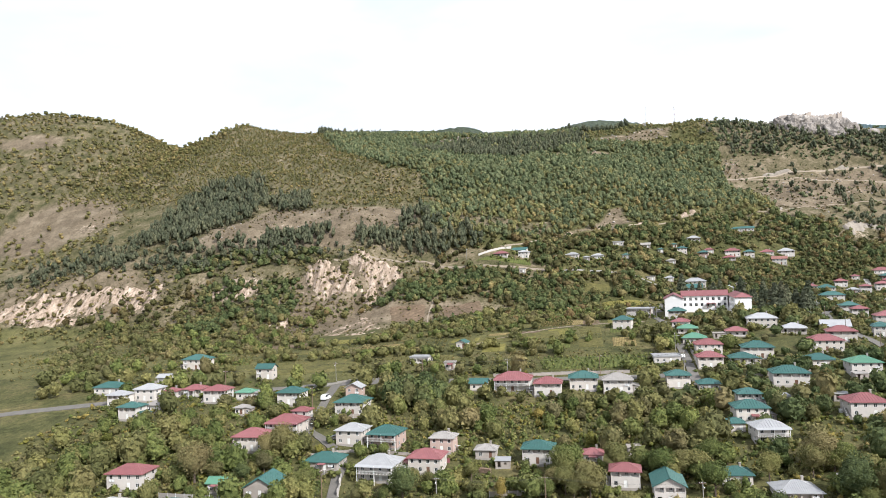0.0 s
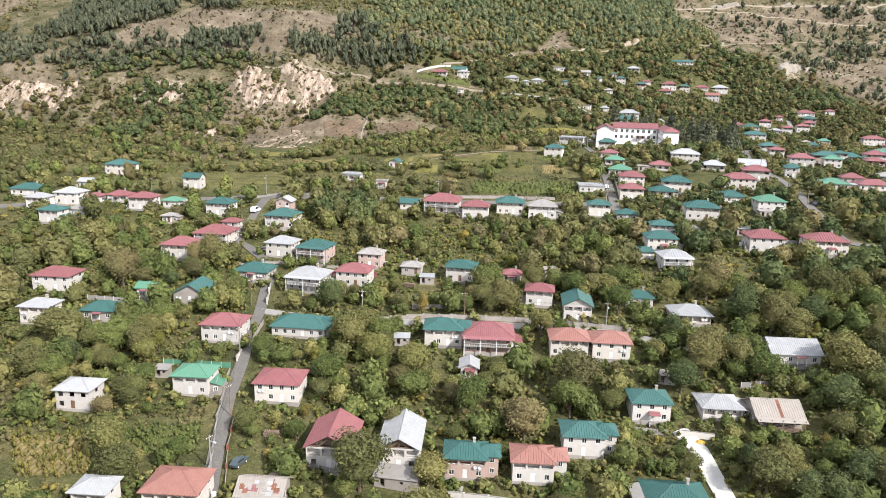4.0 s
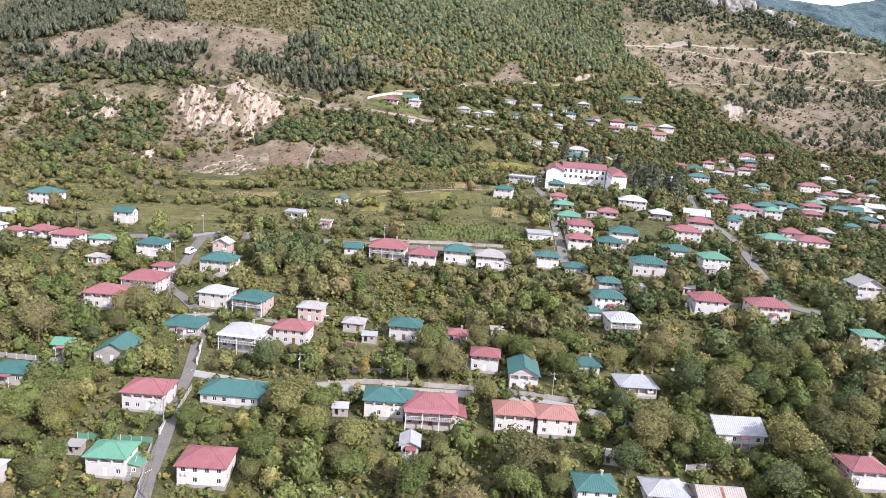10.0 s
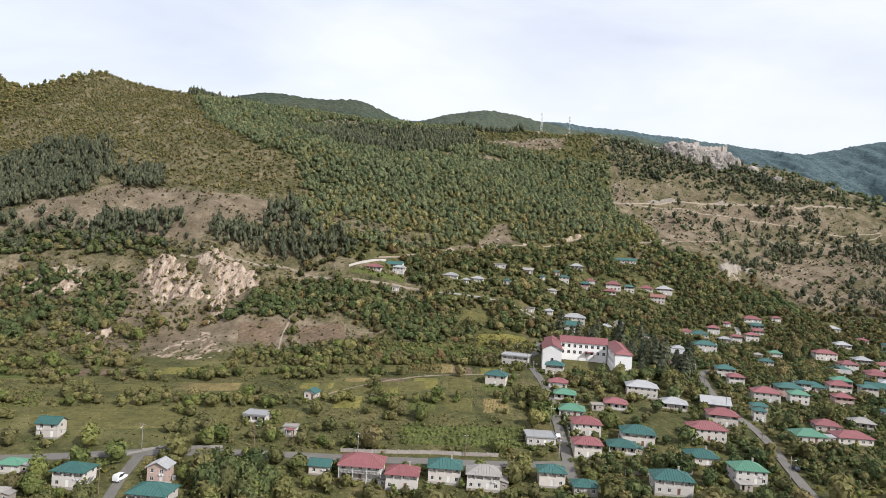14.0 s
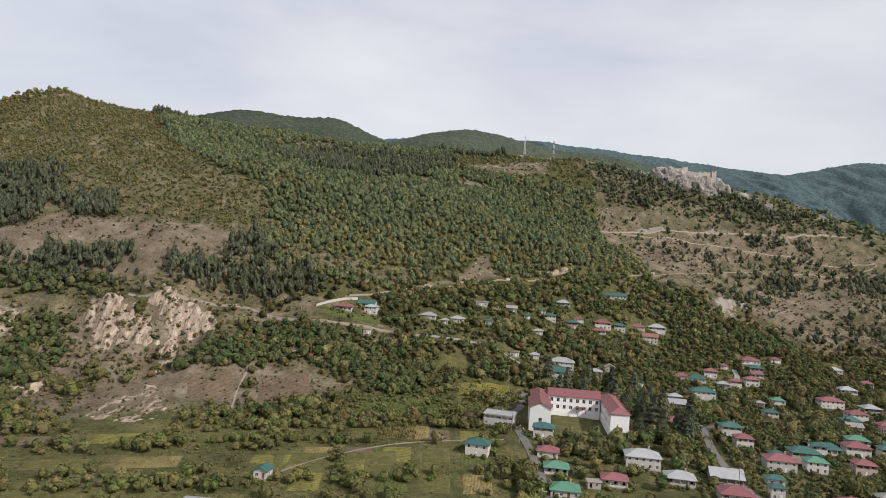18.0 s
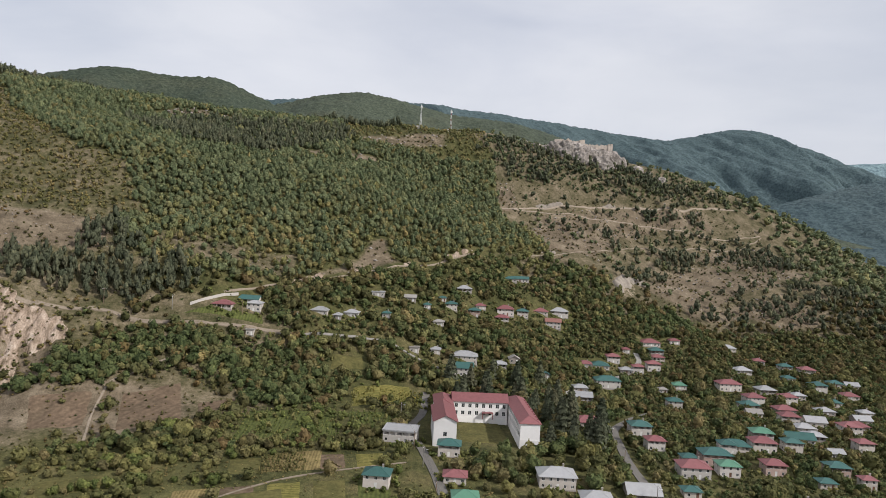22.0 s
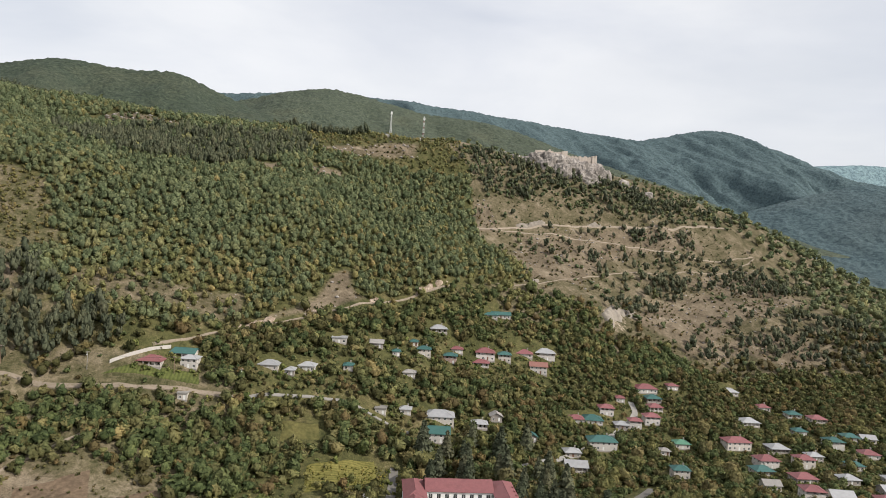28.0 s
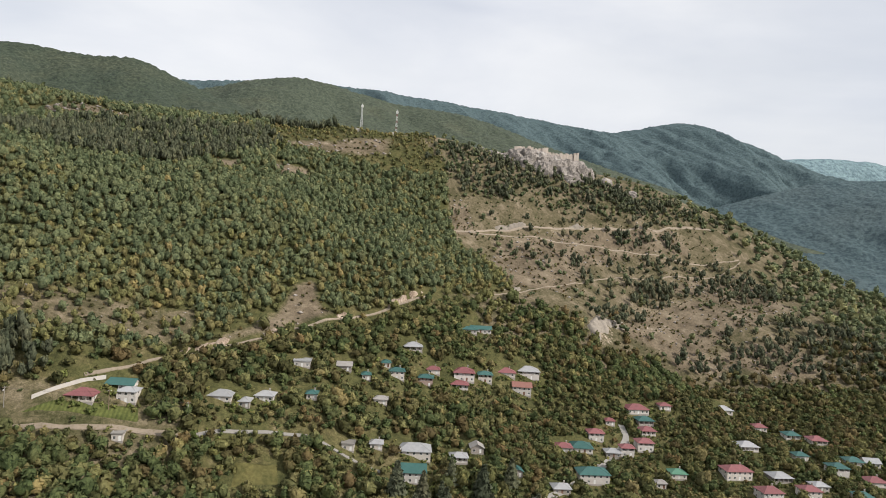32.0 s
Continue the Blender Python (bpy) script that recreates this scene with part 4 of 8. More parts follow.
    if kind != "flat":
        part("ceiling_slab", *box(-w / 2, w / 2, -d / 2, d / 2, hh - 0.32, hh - 0.3), TIMBER, root)
        part("ridge_cap", *cap_mesh(kind, w, d, hh + 0.02, over, rise), ROOFS[colour], roof)
        if y < 330:
            rv, rf = roof_mesh(kind, w, d, hh + 0.02, over, rise)
            tagged(part("seams", *seam_mesh(rv, rf, 0.55 if y < 215 else 0.9, 0.07 if y < 215 else 0.1), ROOFS[colour], roof), kind="stuff")
    if kind == "gabley":
        for v in (-d / 2 + (0.9 if near else 0.1), d / 2 - 0.1):
            k = w / 2
            tri = [(-k, v, hh), (k, v, hh), (0, v, hh + rise * 0.9), (-k, v + 0.08, hh), (k, v + 0.08, hh), (0, v + 0.08, hh + rise * 0.9)]
            part("gable", tri, [(0, 1, 2), (5, 4, 3), (0, 3, 4, 1), (1, 4, 5, 2), (2, 5, 3, 0)], TIMBER if near else WALLS[wall], root)
        if near:
            beams = []
            for p, q in (((-w / 2 + 0.2, hh + 0.1), (w / 2 - 0.2, hh + 0.1)), ((0, hh), (0, hh + rise * 0.9)), ((-w * 0.25, hh), (0, hh + rise * 0.6)), ((w * 0.25, hh), (0, hh + rise * 0.6)), ((-w * 0.25, hh), (-w * 0.25, hh + rise * 0.45)), ((w * 0.25, hh), (w * 0.25, hh + rise * 0.45))):
                t = Vector((q[0] - p[0], 0, q[1] - p[1])).normalized()
                s2 = Vector((-t.z, 0, t.x)) * 0.08
                p3, q3 = Vector((p[0], -d / 2 + 0.1, p[1])), Vector((q[0], -d / 2 + 0.1, q[1]))
                o = Vector((0, 0.14, 0))
                beams.append(([p3 - s2, p3 + s2, q3 + s2, q3 - s2, p3 - s2 + o, p3 + s2 + o, q3 + s2 + o, q3 - s2 + o], [(0, 1, 2, 3), (7, 6, 5, 4), (0, 4, 5, 1), (1, 5, 6, 2), (2, 6, 7, 3), (3, 7, 4, 0)]))
            part("truss", *joined(*beams), TIMBER, root, "open roof truss of bare timber")
    elif kind == "gablex":
        for v in (-w / 2, w / 2 - 0.08):
            k = d / 2
            tri = [(v, -k, hh), (v, k, hh), (v, 0, hh + rise * 0.9), (v + 0.08, -k, hh), (v + 0.08, k, hh), (v + 0.08, 0, hh + rise * 0.9)]
            part("gable", tri, [(0, 1, 2), (5, 4, 3), (0, 3, 4, 1), (1, 4, 5, 2), (2, 5, 3, 0)], WALLS[wall], root)
    if balcony and floors == 2:
        y0 = -d / 2 - 1.5
        part("balcony", *box(-w / 2, w / 2, y0, -d / 2 - 0.02, 2.4, 2.55), CONCRETE, root)
        n = max(3, int(w / 3.2))
        for k in range(n):
            u = -w / 2 + 0.12 + (w - 0.24) * k / (n - 1)
            part("post", *box(u - 0.11, u + 0.11, y0 + 0.02, y0 + 0.24, -deep, hh - 0.1), FRAME, root)
        rail = [box(-w / 2, w / 2, y0 + 0.06, y0 + 0.12, 3.4, 3.48)] + [box(u - 0.03, u + 0.03, y0 + 0.07, y0 + 0.11, 2.55, 3.4) for u in np.arange(-w / 2 + 0.2, w / 2, 0.45)]
        part("railing", *joined(*rail), FRAME, root)
        part("veranda_roof", [(-w / 2 - 0.4, y0 - 0.4, hh - 0.25), (w / 2 + 0.4, y0 - 0.4, hh - 0.25), (w / 2 + 0.4, -d / 2 - 0.5, hh + 0.15), (-w / 2 - 0.4, -d / 2 - 0.5, hh + 0.15)] + [(-w / 2 - 0.4, y0 - 0.4, hh - 0.37), (w / 2 + 0.4, y0 - 0.4, hh - 0.37), (w / 2 + 0.4, -d / 2 - 0.5, hh + 0.03), (-w / 2 - 0.4, -d / 2 - 0.5, hh + 0.03)], [(0, 1, 2, 3), (7, 6, 5, 4), (0, 4, 5, 1), (1, 5, 6, 2), (2, 6, 7, 3), (3, 7, 4, 0)], ROOFS[colour], root)
    if kind == "hip" and rnd.random() < 0.5:
        u, v = w * 0.2, d * 0.12
        part("chimney", *joined(box(u - 0.28, u + 0.28, v - 0.28, v + 0.28, hh + rise * 0.3, hh + rise + 0.5), box(u - 0.36, u + 0.36, v - 0.36, v + 0.36, hh + rise + 0.5, hh + rise + 0.62)), PLINTH, root)
    if y < 330 and not extras:
        extras = " ".join(e for e, chance in (("annex", 0.3), ("dish", 0.25), ("porch", 0.25 if not balcony else 0.0), ("stair", 0.2 if floors == 2 and not balcony else 0.0), ("tank", 0.15)) if rnd.random() < chance)
    hand = -1 if rnd.random() < 0.5 else 1
    if "right" in extras:
        hand = 1
    if "annex" in extras:
        u0, u1 = sorted((hand * w / 2 + hand * 0.02, hand * (w / 2 + 2.6)))
        v0, v1 = -d * 0.3, d * 0.4
        an = part("annex", *box(u0, u1, v0, v1, -deep, 2.3), WALLS["block"], root, "low block annex")
        inner, outer = (u0, u1) if hand > 0 else (u1, u0)
        out = outer + hand * 0.35
        v = [(inner, v0 - 0.3, 3.0), (out, v0 - 0.3, 2.32), (out, v1 + 0.3, 2.32), (inner, v1 + 0.3, 3.0)]
        part("annex_roof", v + [(a, b, c - 0.1) for a, b, c in v], [(0, 1, 2, 3), (7, 6, 5, 4), (0, 4, 5, 1), (1, 5, 6, 2), (2, 6, 7, 3), (3, 7, 4, 0)], ROOFS[colour if rnd.random() < 0.5 else "grey"], an)
        add_window(root, Matrix.Translation(((u0 + u1) / 2 - 0.5, v0 - 0.04, 0.9)), 1.0, 1.0)
    if "wing" in extras:
        u0, u1 = sorted((hand * w / 2, hand * (w / 2 + w * 0.32)))
        wg = part("side_wing", *box(u0, u1, -d * 0.28, d * 0.42, -deep, hh - 0.02), WALLS[wall], root)
        cv, cf = roof_mesh("hip", w * 0.62, d * 0.7, hh + 0.02, 0.5, rise * 0.72)
        shift = hand * (w / 2 + w * 0.02)
        part("wing_roof", [(a + shift, b + d * 0.07, c) for a, b, c in cv], cf, ROOFS[colour], wg)
        sv, sf = seam_mesh(cv, cf, 0.55)
        tagged(part("wing_seams", [(a + shift, b + d * 0.07, c) for a, b, c in sv], sf, ROOFS[colour], wg), kind="stuff")
        for f in range(floors):
            add_window(root, Matrix.Translation(((u0 + u1) / 2 - 0.5, -d * 0.28 - 0.05, 0.9 + 2.4 * f)), 1.0, 1.2)
    if "dish" in extras:
        for k in range(2):
            u, vz = hand * (w * 0.36 - k * 0.9), hh * 0.62
            ring = [(0.0, -0.12, 0.0)] + [(0.42 * math.cos(a), 0.02, 0.42 * math.sin(a)) for a in np.linspace(0, 6.283, 13)[:-1]]
            di = part("satellite_dish", [(a + u, b - d / 2 - 0.45, c + vz) for a, b, c in [(x0, -y0, z0) for x0, y0, z0 in ring]], [(0, 1 + i, 1 + (i + 1) % 12) for i in range(12)], STEEL, root, "white satellite dish")
            part("dish_arm", *box(u - 0.03, u + 0.03, -d / 2 - 0.4, -d / 2 - 0.01, vz - 0.05, vz + 0.03), STEEL, di)
    if "porch" in extras:
        u, y0 = w * 0.06, -d / 2 - 1.7
        po = part("porch_roof", [(u - 1.3, y0, 2.5), (u + 1.3, y0, 2.5), (u + 1.3, -d / 2 - 0.02, 2.85), (u - 1.3, -d / 2 - 0.02, 2.85), (u - 1.3, y0, 2.42), (u + 1.3, y0, 2.42), (u + 1.3, -d / 2 - 0.02, 2.77), (u - 1.3, -d / 2 - 0.02, 2.77)], [(0, 1, 2, 3), (7, 6, 5, 4), (0, 4, 5, 1), (1, 5, 6, 2), (2, 6, 7, 3), (3, 7, 4, 0)], ROOFS["red"], root, "small red porch roof")
        for s2 in (-1.2, 1.1):
            part("porch_post", *box(u + s2, u + s2 + 0.1, y0 + 0.05, y0 + 0.15, -deep, 2.45), FRAME, po)
        part("steps", *joined(*[box(u - 1.0, u + 1.0, -d / 2 - 0.5 - 0.4 * k, -d / 2 - 0.1, -0.2 - 0.4 * k, 0.2 - 0.19 * k) for k in range(4)]), CONCRETE, root)
    if "stair" in extras:
        n, x0 = 13, hand * (w / 2 + 0.15)
        steps = [box(*sorted((x0, x0 + hand * 1.1)), -d / 2 + 0.27 * k, -d / 2 + 0.27 * (k + 1) + 0.03, -deep if k < 1 else 0.18 * k - 0.35, 0.19 * (k + 1)) for k in range(n)]
        st = part("outside_stair", *steps[0], CONCRETE, root, "pale concrete outside stair")
        for one in steps[1:]:
            part("step", *one, CONCRETE, st)
        xr = x0 + hand * 1.08
        p, q = Vector((xr, -d / 2, 1.1)), Vector((xr, -d / 2 + 0.27 * n, 1.1 + 0.19 * n))
        part("handrail", [p, q, q - Vector((0, 0, 0.08)), p - Vector((0, 0, 0.08)), p + Vector((0.05, 0, 0)), q + Vector((0.05, 0, 0)), q + Vector((0.05, 0, -0.08)), p + Vector((0.05, 0, -0.08))], [(0, 1, 2, 3), (7, 6, 5, 4), (0, 4, 5, 1), (3, 2, 6, 7), (0, 3, 7, 4), (1, 5, 6, 2)], FRAME, st)
    if "deck" in extras:
        y0 = -d / 2 - 1.9
        dk = part("deck", *box(-w / 2, w / 2, y0, -d / 2 - 0.1, 0.1, 0.25), TIMBER, root)
        for k in range(5):
            u = -w / 2 + 0.1 + (w - 0.2) * k / 4
            part("post", *box(u - 0.09, u + 0.09, y0 + 0.02, y0 + 0.2, -deep - 1.5, 2.9), TIMBER, dk)
        part("railing", *joined(box(-w / 2, w / 2, y0 + 0.06, y0 + 0.12, 1.1, 1.18), box(-w / 2, w / 2, y0 + 0.06, y0 + 0.1, 0.65, 0.7)), TIMBER, dk)
        v = [(-w / 2 - 0.5, y0 - 0.3, hh - 0.45), (w / 2 + 0.5, y0 - 0.3, hh - 0.45), (w / 2 + 0.5, -d / 2 - 0.55, hh - 0.04), (-w / 2 - 0.5, -d / 2 - 0.55, hh - 0.04)]
        part("deck_roof", v + [(a, b, c - 0.1) for a, b, c in v], [(0, 1, 2, 3), (7, 6, 5, 4), (0, 4, 5, 1), (1, 5, 6, 2), (2, 6, 7, 3), (3, 7, 4, 0)], ROOFS[colour], root)
    if "streak" in extras:
        slope = math.atan2(rise, d / 2 + over)
        for k in range(4):
            t0, t1 = 0.05 + 0.23 * k, 0.05 + 0.23 * (k + 1)
            p = lambda t, u: (u, -(d / 2 + over) * t, hh - 0.1 + rise * (1 - t) + 0.03)
            part("rusty_sheet", [p(t0, 0.0), p(t0, 0.75), p(t1, 0.75), p(t1, 0.0)] + [(a, b, c - 0.03) for a, b, c in (p(t0, 0.0), p(t0, 0.75), p(t1, 0.75), p(t1, 0.0))], [(0, 3, 2, 1), (4, 5, 6, 7), (0, 1, 5, 4), (1, 2, 6, 5), (2, 3, 7, 6), (3, 0, 4, 7)], RUST, roof, "rust-brown roofing sheet")
    if "patches" in extras:
        for k in range(26):
            t0, u0 = rnd.uniform(0.05, 0.8), rnd.uniform(-w / 2, w / 2 - 1.2)
            t1, u1 = t0 + 0.17, u0 + rnd.uniform(0.7, 1.3)
            p = lambda t, u: (u, -(d / 2 + over) * t, hh - 0.1 + rise * (1 - t) + 0.02 + 0.0012 * k)
            part("roof_patch", [p(t0, u0), p(t0, u1), p(t1, u1), p(t1, u0)] + [(a, b, c - 0.02) for a, b, c in (p(t0, u0), p(t0, u1), p(t1, u1), p(t1, u0))], [(0, 3, 2, 1), (4, 5, 6, 7), (0, 1, 5, 4), (1, 2, 6, 5), (2, 3, 7, 6), (3, 0, 4, 7)], (RUST, ROOFS["white"], ROOFS["red"], ROOFS["grey"])[k % 4], roof)
    if "tank" in extras:
        u, v = hand * (w / 2 + 0.9), d * 0.2
        a = np.linspace(0, 6.283, 13)[:-1]
        tv = [(u + 0.55 * math.cos(t), v + 0.55 * math.sin(t), z1) for z1 in (0.2, 1.5) for t in a]
        part("water_tank", tv, [tuple(range(12, 24)), tuple(range(11, -1, -1))] + [(i, (i + 1) % 12, 12 + (i + 1) % 12, 12 + i) for i in range(12)], STEEL, root, "grey metal water tank")
        part("tank_stand", *box(u - 0.6, u + 0.6, v - 0.6, v + 0.6, -deep, 0.19), CONCRETE, root)
    return root


house(-37.1, 133.3, 9.6, 12.0, 2, "gabley", "red", 3, 0, near=True, wall="white", extras="open")
house(-22.7, 136.5, 8.4, 13.0, 2, "gabley", "white", 3, 0, near=True, wall="white", loggia=True, extras="open")
house(-8.4, 133.4, 8.5, 7.0, 2, "hip", "teal", 3, 0, wall="pink", loggia=True, extras="wing right dish")
house(5.8, 134.4, 8.6, 7.1, 2, "hip", "salmon", 3, 0, wall="white", extras="wing right tank")
house(16.9, 143.9, 8.9, 7.3, 2, "hip", "teal", 3, 0, wall="white", loggia=False, extras="wing right")
house(33.5, 157.2, 8.8, 7.4, 2, "hip", "teal", 3, 0, wall="white", loggia=False, extras="porch")
house(50.3, 159.5, 9.1, 7.5, 1, "hip", "white", 3, 0, wall="white", extras="annex")
house(62.3, 157.8, 10.3, 8.5, 1, "gablex", "rust", 3, 0, wall="block", extras="deck streak")
house(34.6, 128.6, 11.8, 9.7, 1, "hip", "teal", 3, 0)
house(-75.8, 148.7, 8.5, 7.0, 2, "hip", "green", 3, 0, wall="white", loggia=True, extras="annex right stair")
house(-55.1, 150.8, 10.5, 8.6, 2, "hip", "red", 3, 0, wall="cream", loggia=False, extras="dish")
house(-98.8, 138.0, 7.9, 6.5, 2, "hip", "white", 3, 0, wall="white", loggia=False, extras="open")
house(-77.1, 109.3, 6.6, 5.4, 2, "hip", "white", 3, 0)
house(-62.8, 113.6, 10.5, 8.6, 2, "hip", "salmon", 3, 0)
house(-47.2, 117.5, 8.6, 7.0, 1, "gablex", "rust", 3, 0, wall="block", extras="patches")
house(-78.4, 172.6, 10.4, 8.6, 2, "hip", "red", 3, 0, wall="white", loggia=True, extras="dish")
house(-58.8, 179.8, 15.0, 9.4, 1, "hip", "teal", 3, 0, wall="white", extras="wing right")
house(-115.7, 175.2, 9.2, 7.5, 1, "hip", "teal", 3, 0, wall="block", extras="porch")
house(-130.9, 169.8, 8.0, 6.6, 2, "hip", "white", 3, 0)
house(-109.9, 189.0, 4.9, 4.5, 1, "gablex", "green", 3, 0)
house(-95.4, 190.6, 9.9, 9.6, 1, "gabley", "teal", 3, 0, wall="block", extras="dish")
house(-138.1, 188.1, 11.4, 8.1, 2, "hip", "red", 3, 0)
house(-83.6, 208.3, 10.6, 8.7, 1, "hip", "teal", 3, 0)
house(-64.3, 204.5, 11.3, 9.3, 2, "hip", "white", 3, 1, wall="white")
house(-51.0, 210.3, 10.1, 8.3, 2, "hip", "red", 3, 0)
house(-80.3, 225.6, 9.3, 7.7, 2, "hip", "white", 3, 0)
house(-68.1, 225.2, 10.1, 8.3, 2, "hip", "teal", 3, 1)
house(-48.4, 223.5, 7.6, 6.3, 2, "hip", "grey", 3, 0)
house(-33.9, 220.5, 6.4, 5.3, 1, "hip", "grey", 3, 0)
house(-17.2, 218.3, 9.3, 7.6, 2, "hip", "teal", 3, 0)
house(-0.7, 218.7, 5.8, 5.5, 1, "hip", "red", 3, 0)
house(8.1, 205.0, 8.0, 6.6, 2, "hip", "red", 3, 0, wall="white", extras="stair")
house(19.0, 199.0, 8.0, 11.0, 2, "gabley", "teal", 3, 0, wall="white", loggia=True, extras="open")
house(38.0, 207.1, 7.8, 6.4, 1, "hip", "teal", 3, 0)
house(51.3, 198.9, 10.4, 8.5, 1, "hip", "white", 3, 0)
house(73.9, 182.0, 12.4, 9.2, 1, "gablex", "white", 3, 0, wall="white", extras="porch")
house(-18.7, 181.3, 10.2, 8.3, 2, "hip", "teal", 3, 0, wall="cream", loggia=True, extras="dish wing")
house(-6.3, 180.6, 13.2, 10.4, 2, "hip", "red", 3, 1, wall="pink", extras="annex right")
house(15.6, 180.9, 10.0, 8.2, 2, "hip", "salmon", 3, 0, wall="cream", extras="annex")
house(26.7, 180.7, 9.9, 8.2, 2, "hip", "salmon", 3, 0, wall="cream", extras="dish")
house(-10.4, 167.4, 4.3, 5.5, 1, "gabley", "white", 3, 0)
house(-103.8, 237.9, 5.8, 4.8, 2, "hip", "red", 3, 0)
house(-105.7, 229.3, 11.8, 9.0, 2, "hip", "red", 3, 1)
house(-112.8, 217.3, 10.8, 8.8, 2, "hip", "red", 3, 0)
house(-173.3, 237.3, 7.8, 6.4, 2, "hip", "teal", 3, 0)
house(-178.2, 255.6, 9.3, 7.7, 2, "hip", "white", 3, 0)
house(-187.1, 248.9, 7.6, 6.3, 2, "hip", "white", 3, 0)
house(-202.2, 264.0, 12.0, 8.0, 1, "hip", "teal", 3, 0)
house(-169.1, 257.7, 5.6, 4.6, 1, "hip", "red", 3, 0)
house(-160.3, 260.5, 7.9, 6.5, 1, "hip", "red", 3, 0)
house(-146.5, 254.0, 9.1, 7.4, 2, "hip", "red", 3, 0)
house(-136.1, 257.5, 6.6, 5.4, 1, "hip", "green", 3, 0)
house(-115.1, 254.8, 9.4, 7.7, 2, "hip", "teal", 3, 0)
house(-91.3, 260.8, 6.0, 5.5, 2, "gabley", "white", 3, 0)
house(-88.0, 248.6, 11.2, 9.2, 2, "hip", "teal", 3, 0)
house(-182.6, 299.5, 11.3, 8.5, 2, "hip", "teal", 3, 0)
house(-183.9, 275.1, 5.5, 4.5, 1, "gablex", "white", 3, 0)
house(-167.1, 243.8, 6.8, 5.6, 1, "hip", "grey", 3, 0)
house(-130.4, 242.6, 3.3, 4.6, 1, "hip", "grey", 3, 0)
house(86.7, 248.4, 11.5, 9.4, 2, "hip", "red", 3, 0)
house(106.0, 245.5, 12.7, 9.1, 2, "hip", "red", 3, 0)
house(53.0, 231.4, 9.5, 7.8, 2, "hip", "white", 3, 1)
house(51.3, 247.8, 10.3, 8.4, 2, "hip", "teal", 3, 0)
house(53.7, 259.8, 7.7, 6.3, 2, "hip", "teal", 3, 0)
house(44.8, 239.6, 5.4, 5.2, 1, "hip", "teal", 3, 0)
house(64.9, 260.0, 3.7, 5.1, 1, "flat", "white", 3, 0)
house(-61.2, 337.4, 4.8, 6.0, 1, "gabley", "teal", -6, 0)
house(-75.8, 309.6, 8.5, 7.3, 1, "flat", "white", 3, 0, wall="white")
house(-60.5, 300.4, 4.6, 3.7, 1, "flat", "grey", 3, 0)
house(-139.1, 281.8, 7.2, 5.9, 2, "gablex", "teal", 3, 0)
house(-44.2, 276.7, 6.7, 5.5, 1, "gablex", "teal", 3, 0)
house(-30.4, 278.1, 14.0, 10.1, 2, "hip", "red", 3, 1)
house(-16.5, 273.6, 10.2, 8.4, 2, "hip", "red", 3, 0)
house(-2.9, 280.0, 10.7, 8.8, 2, "hip", "teal", 3, 0)
house(10.1, 277.8, 10.8, 8.9, 2, "hip", "grey", 3, 0)
house(32.3, 311.4, 10.9, 8.9, 1, "flat", "white", 3, 0, wall="white")
house(17.8, 366.0, 9.1, 7.5, 2, "hip", "teal", -6, 0)
house(30.3, 410.2, 13.8, 10.2, 2, "flat", "white", -6, 0, wall="white", loggia=True)
house(48.2, 393.3, 8.7, 7.1, 2, "hip", "teal", -6, 0)
house(46.6, 369.1, 8.2, 6.7, 1, "hip", "red", -6, 0)
house(47.7, 354.5, 8.9, 7.3, 1, "hip", "green", -6, 0)
house(48.2, 338.0, 10.2, 8.4, 1, "hip", "green", -6, 0)
house(51.3, 321.5, 10.7, 8.8, 2, "hip", "red", 3, 0)
house(48.8, 304.4, 9.9, 8.1, 2, "hip", "red", 3, 0)
house(62.4, 308.3, 9.7, 8.0, 1, "hip", "teal", 3, 0)
house(70.2, 316.3, 12.1, 9.6, 2, "hip", "teal", 3, 0)
house(33.0, 281.6, 8.6, 7.0, 2, "hip", "teal", 3, 0)
house(84.6, 367.4, 13.5, 9.6, 2, "hip", "white", -6, 0)
house(68.6, 348.0, 9.3, 7.6, 1, "hip", "red", -6, 0)
house(95.6, 354.7, 10.8, 8.8, 1, "hip", "white", -6, 0)
house(115.5, 360.1, 12.0, 9.3, 1, "gablex", "white", -6, 0)
house(111.7, 341.3, 11.6, 9.2, 2, "hip", "red", -6, 0)
house(99.2, 324.2, 13.4, 9.3, 2, "hip", "red", 3, 0)
house(90.4, 303.6, 10.5, 8.6, 1, "hip", "teal", 3, 0)
house(101.6, 289.9, 10.6, 8.7, 2, "hip", "green", 3, 0)
house(73.0, 281.1, 12.4, 9.4, 2, "hip", "teal", 3, 0)
house(124.3, 439.5, 13.0, 9.4, 1, "hip", "red", -6, 0)
house(43.5, 277.2, 7.7, 6.4, 1, "hip", "teal", 3, 0)
house(142.3, 330.7, 12.0, 8.8, 1, "hip", "green", 3, 0)
house(156.8, 344.6, 9.7, 8.0, 1, "hip", "red", -6, 0)
house(175.7, 352.0, 9.2, 7.5, 1, "hip", "grey", -6, 0)
house(160.7, 332.7, 13.9, 8.6, 1, "hip", "red", 3, 0)
house(146.3, 379.5, 11.8, 9.0, 2, "hip", "red", -6, 0)
house(162.5, 381.1, 8.4, 6.9, 2, "hip", "green", -6, 0)
house(135.8, 361.6, 6.5, 5.4, 1, "hip", "teal", -6, 0)
house(145.6, 428.2, 9.5, 7.8, 2, "hip", "teal", -6, 0)
house(143.3, 407.6, 7.7, 6.3, 2, "hip", "red", -6, 0)
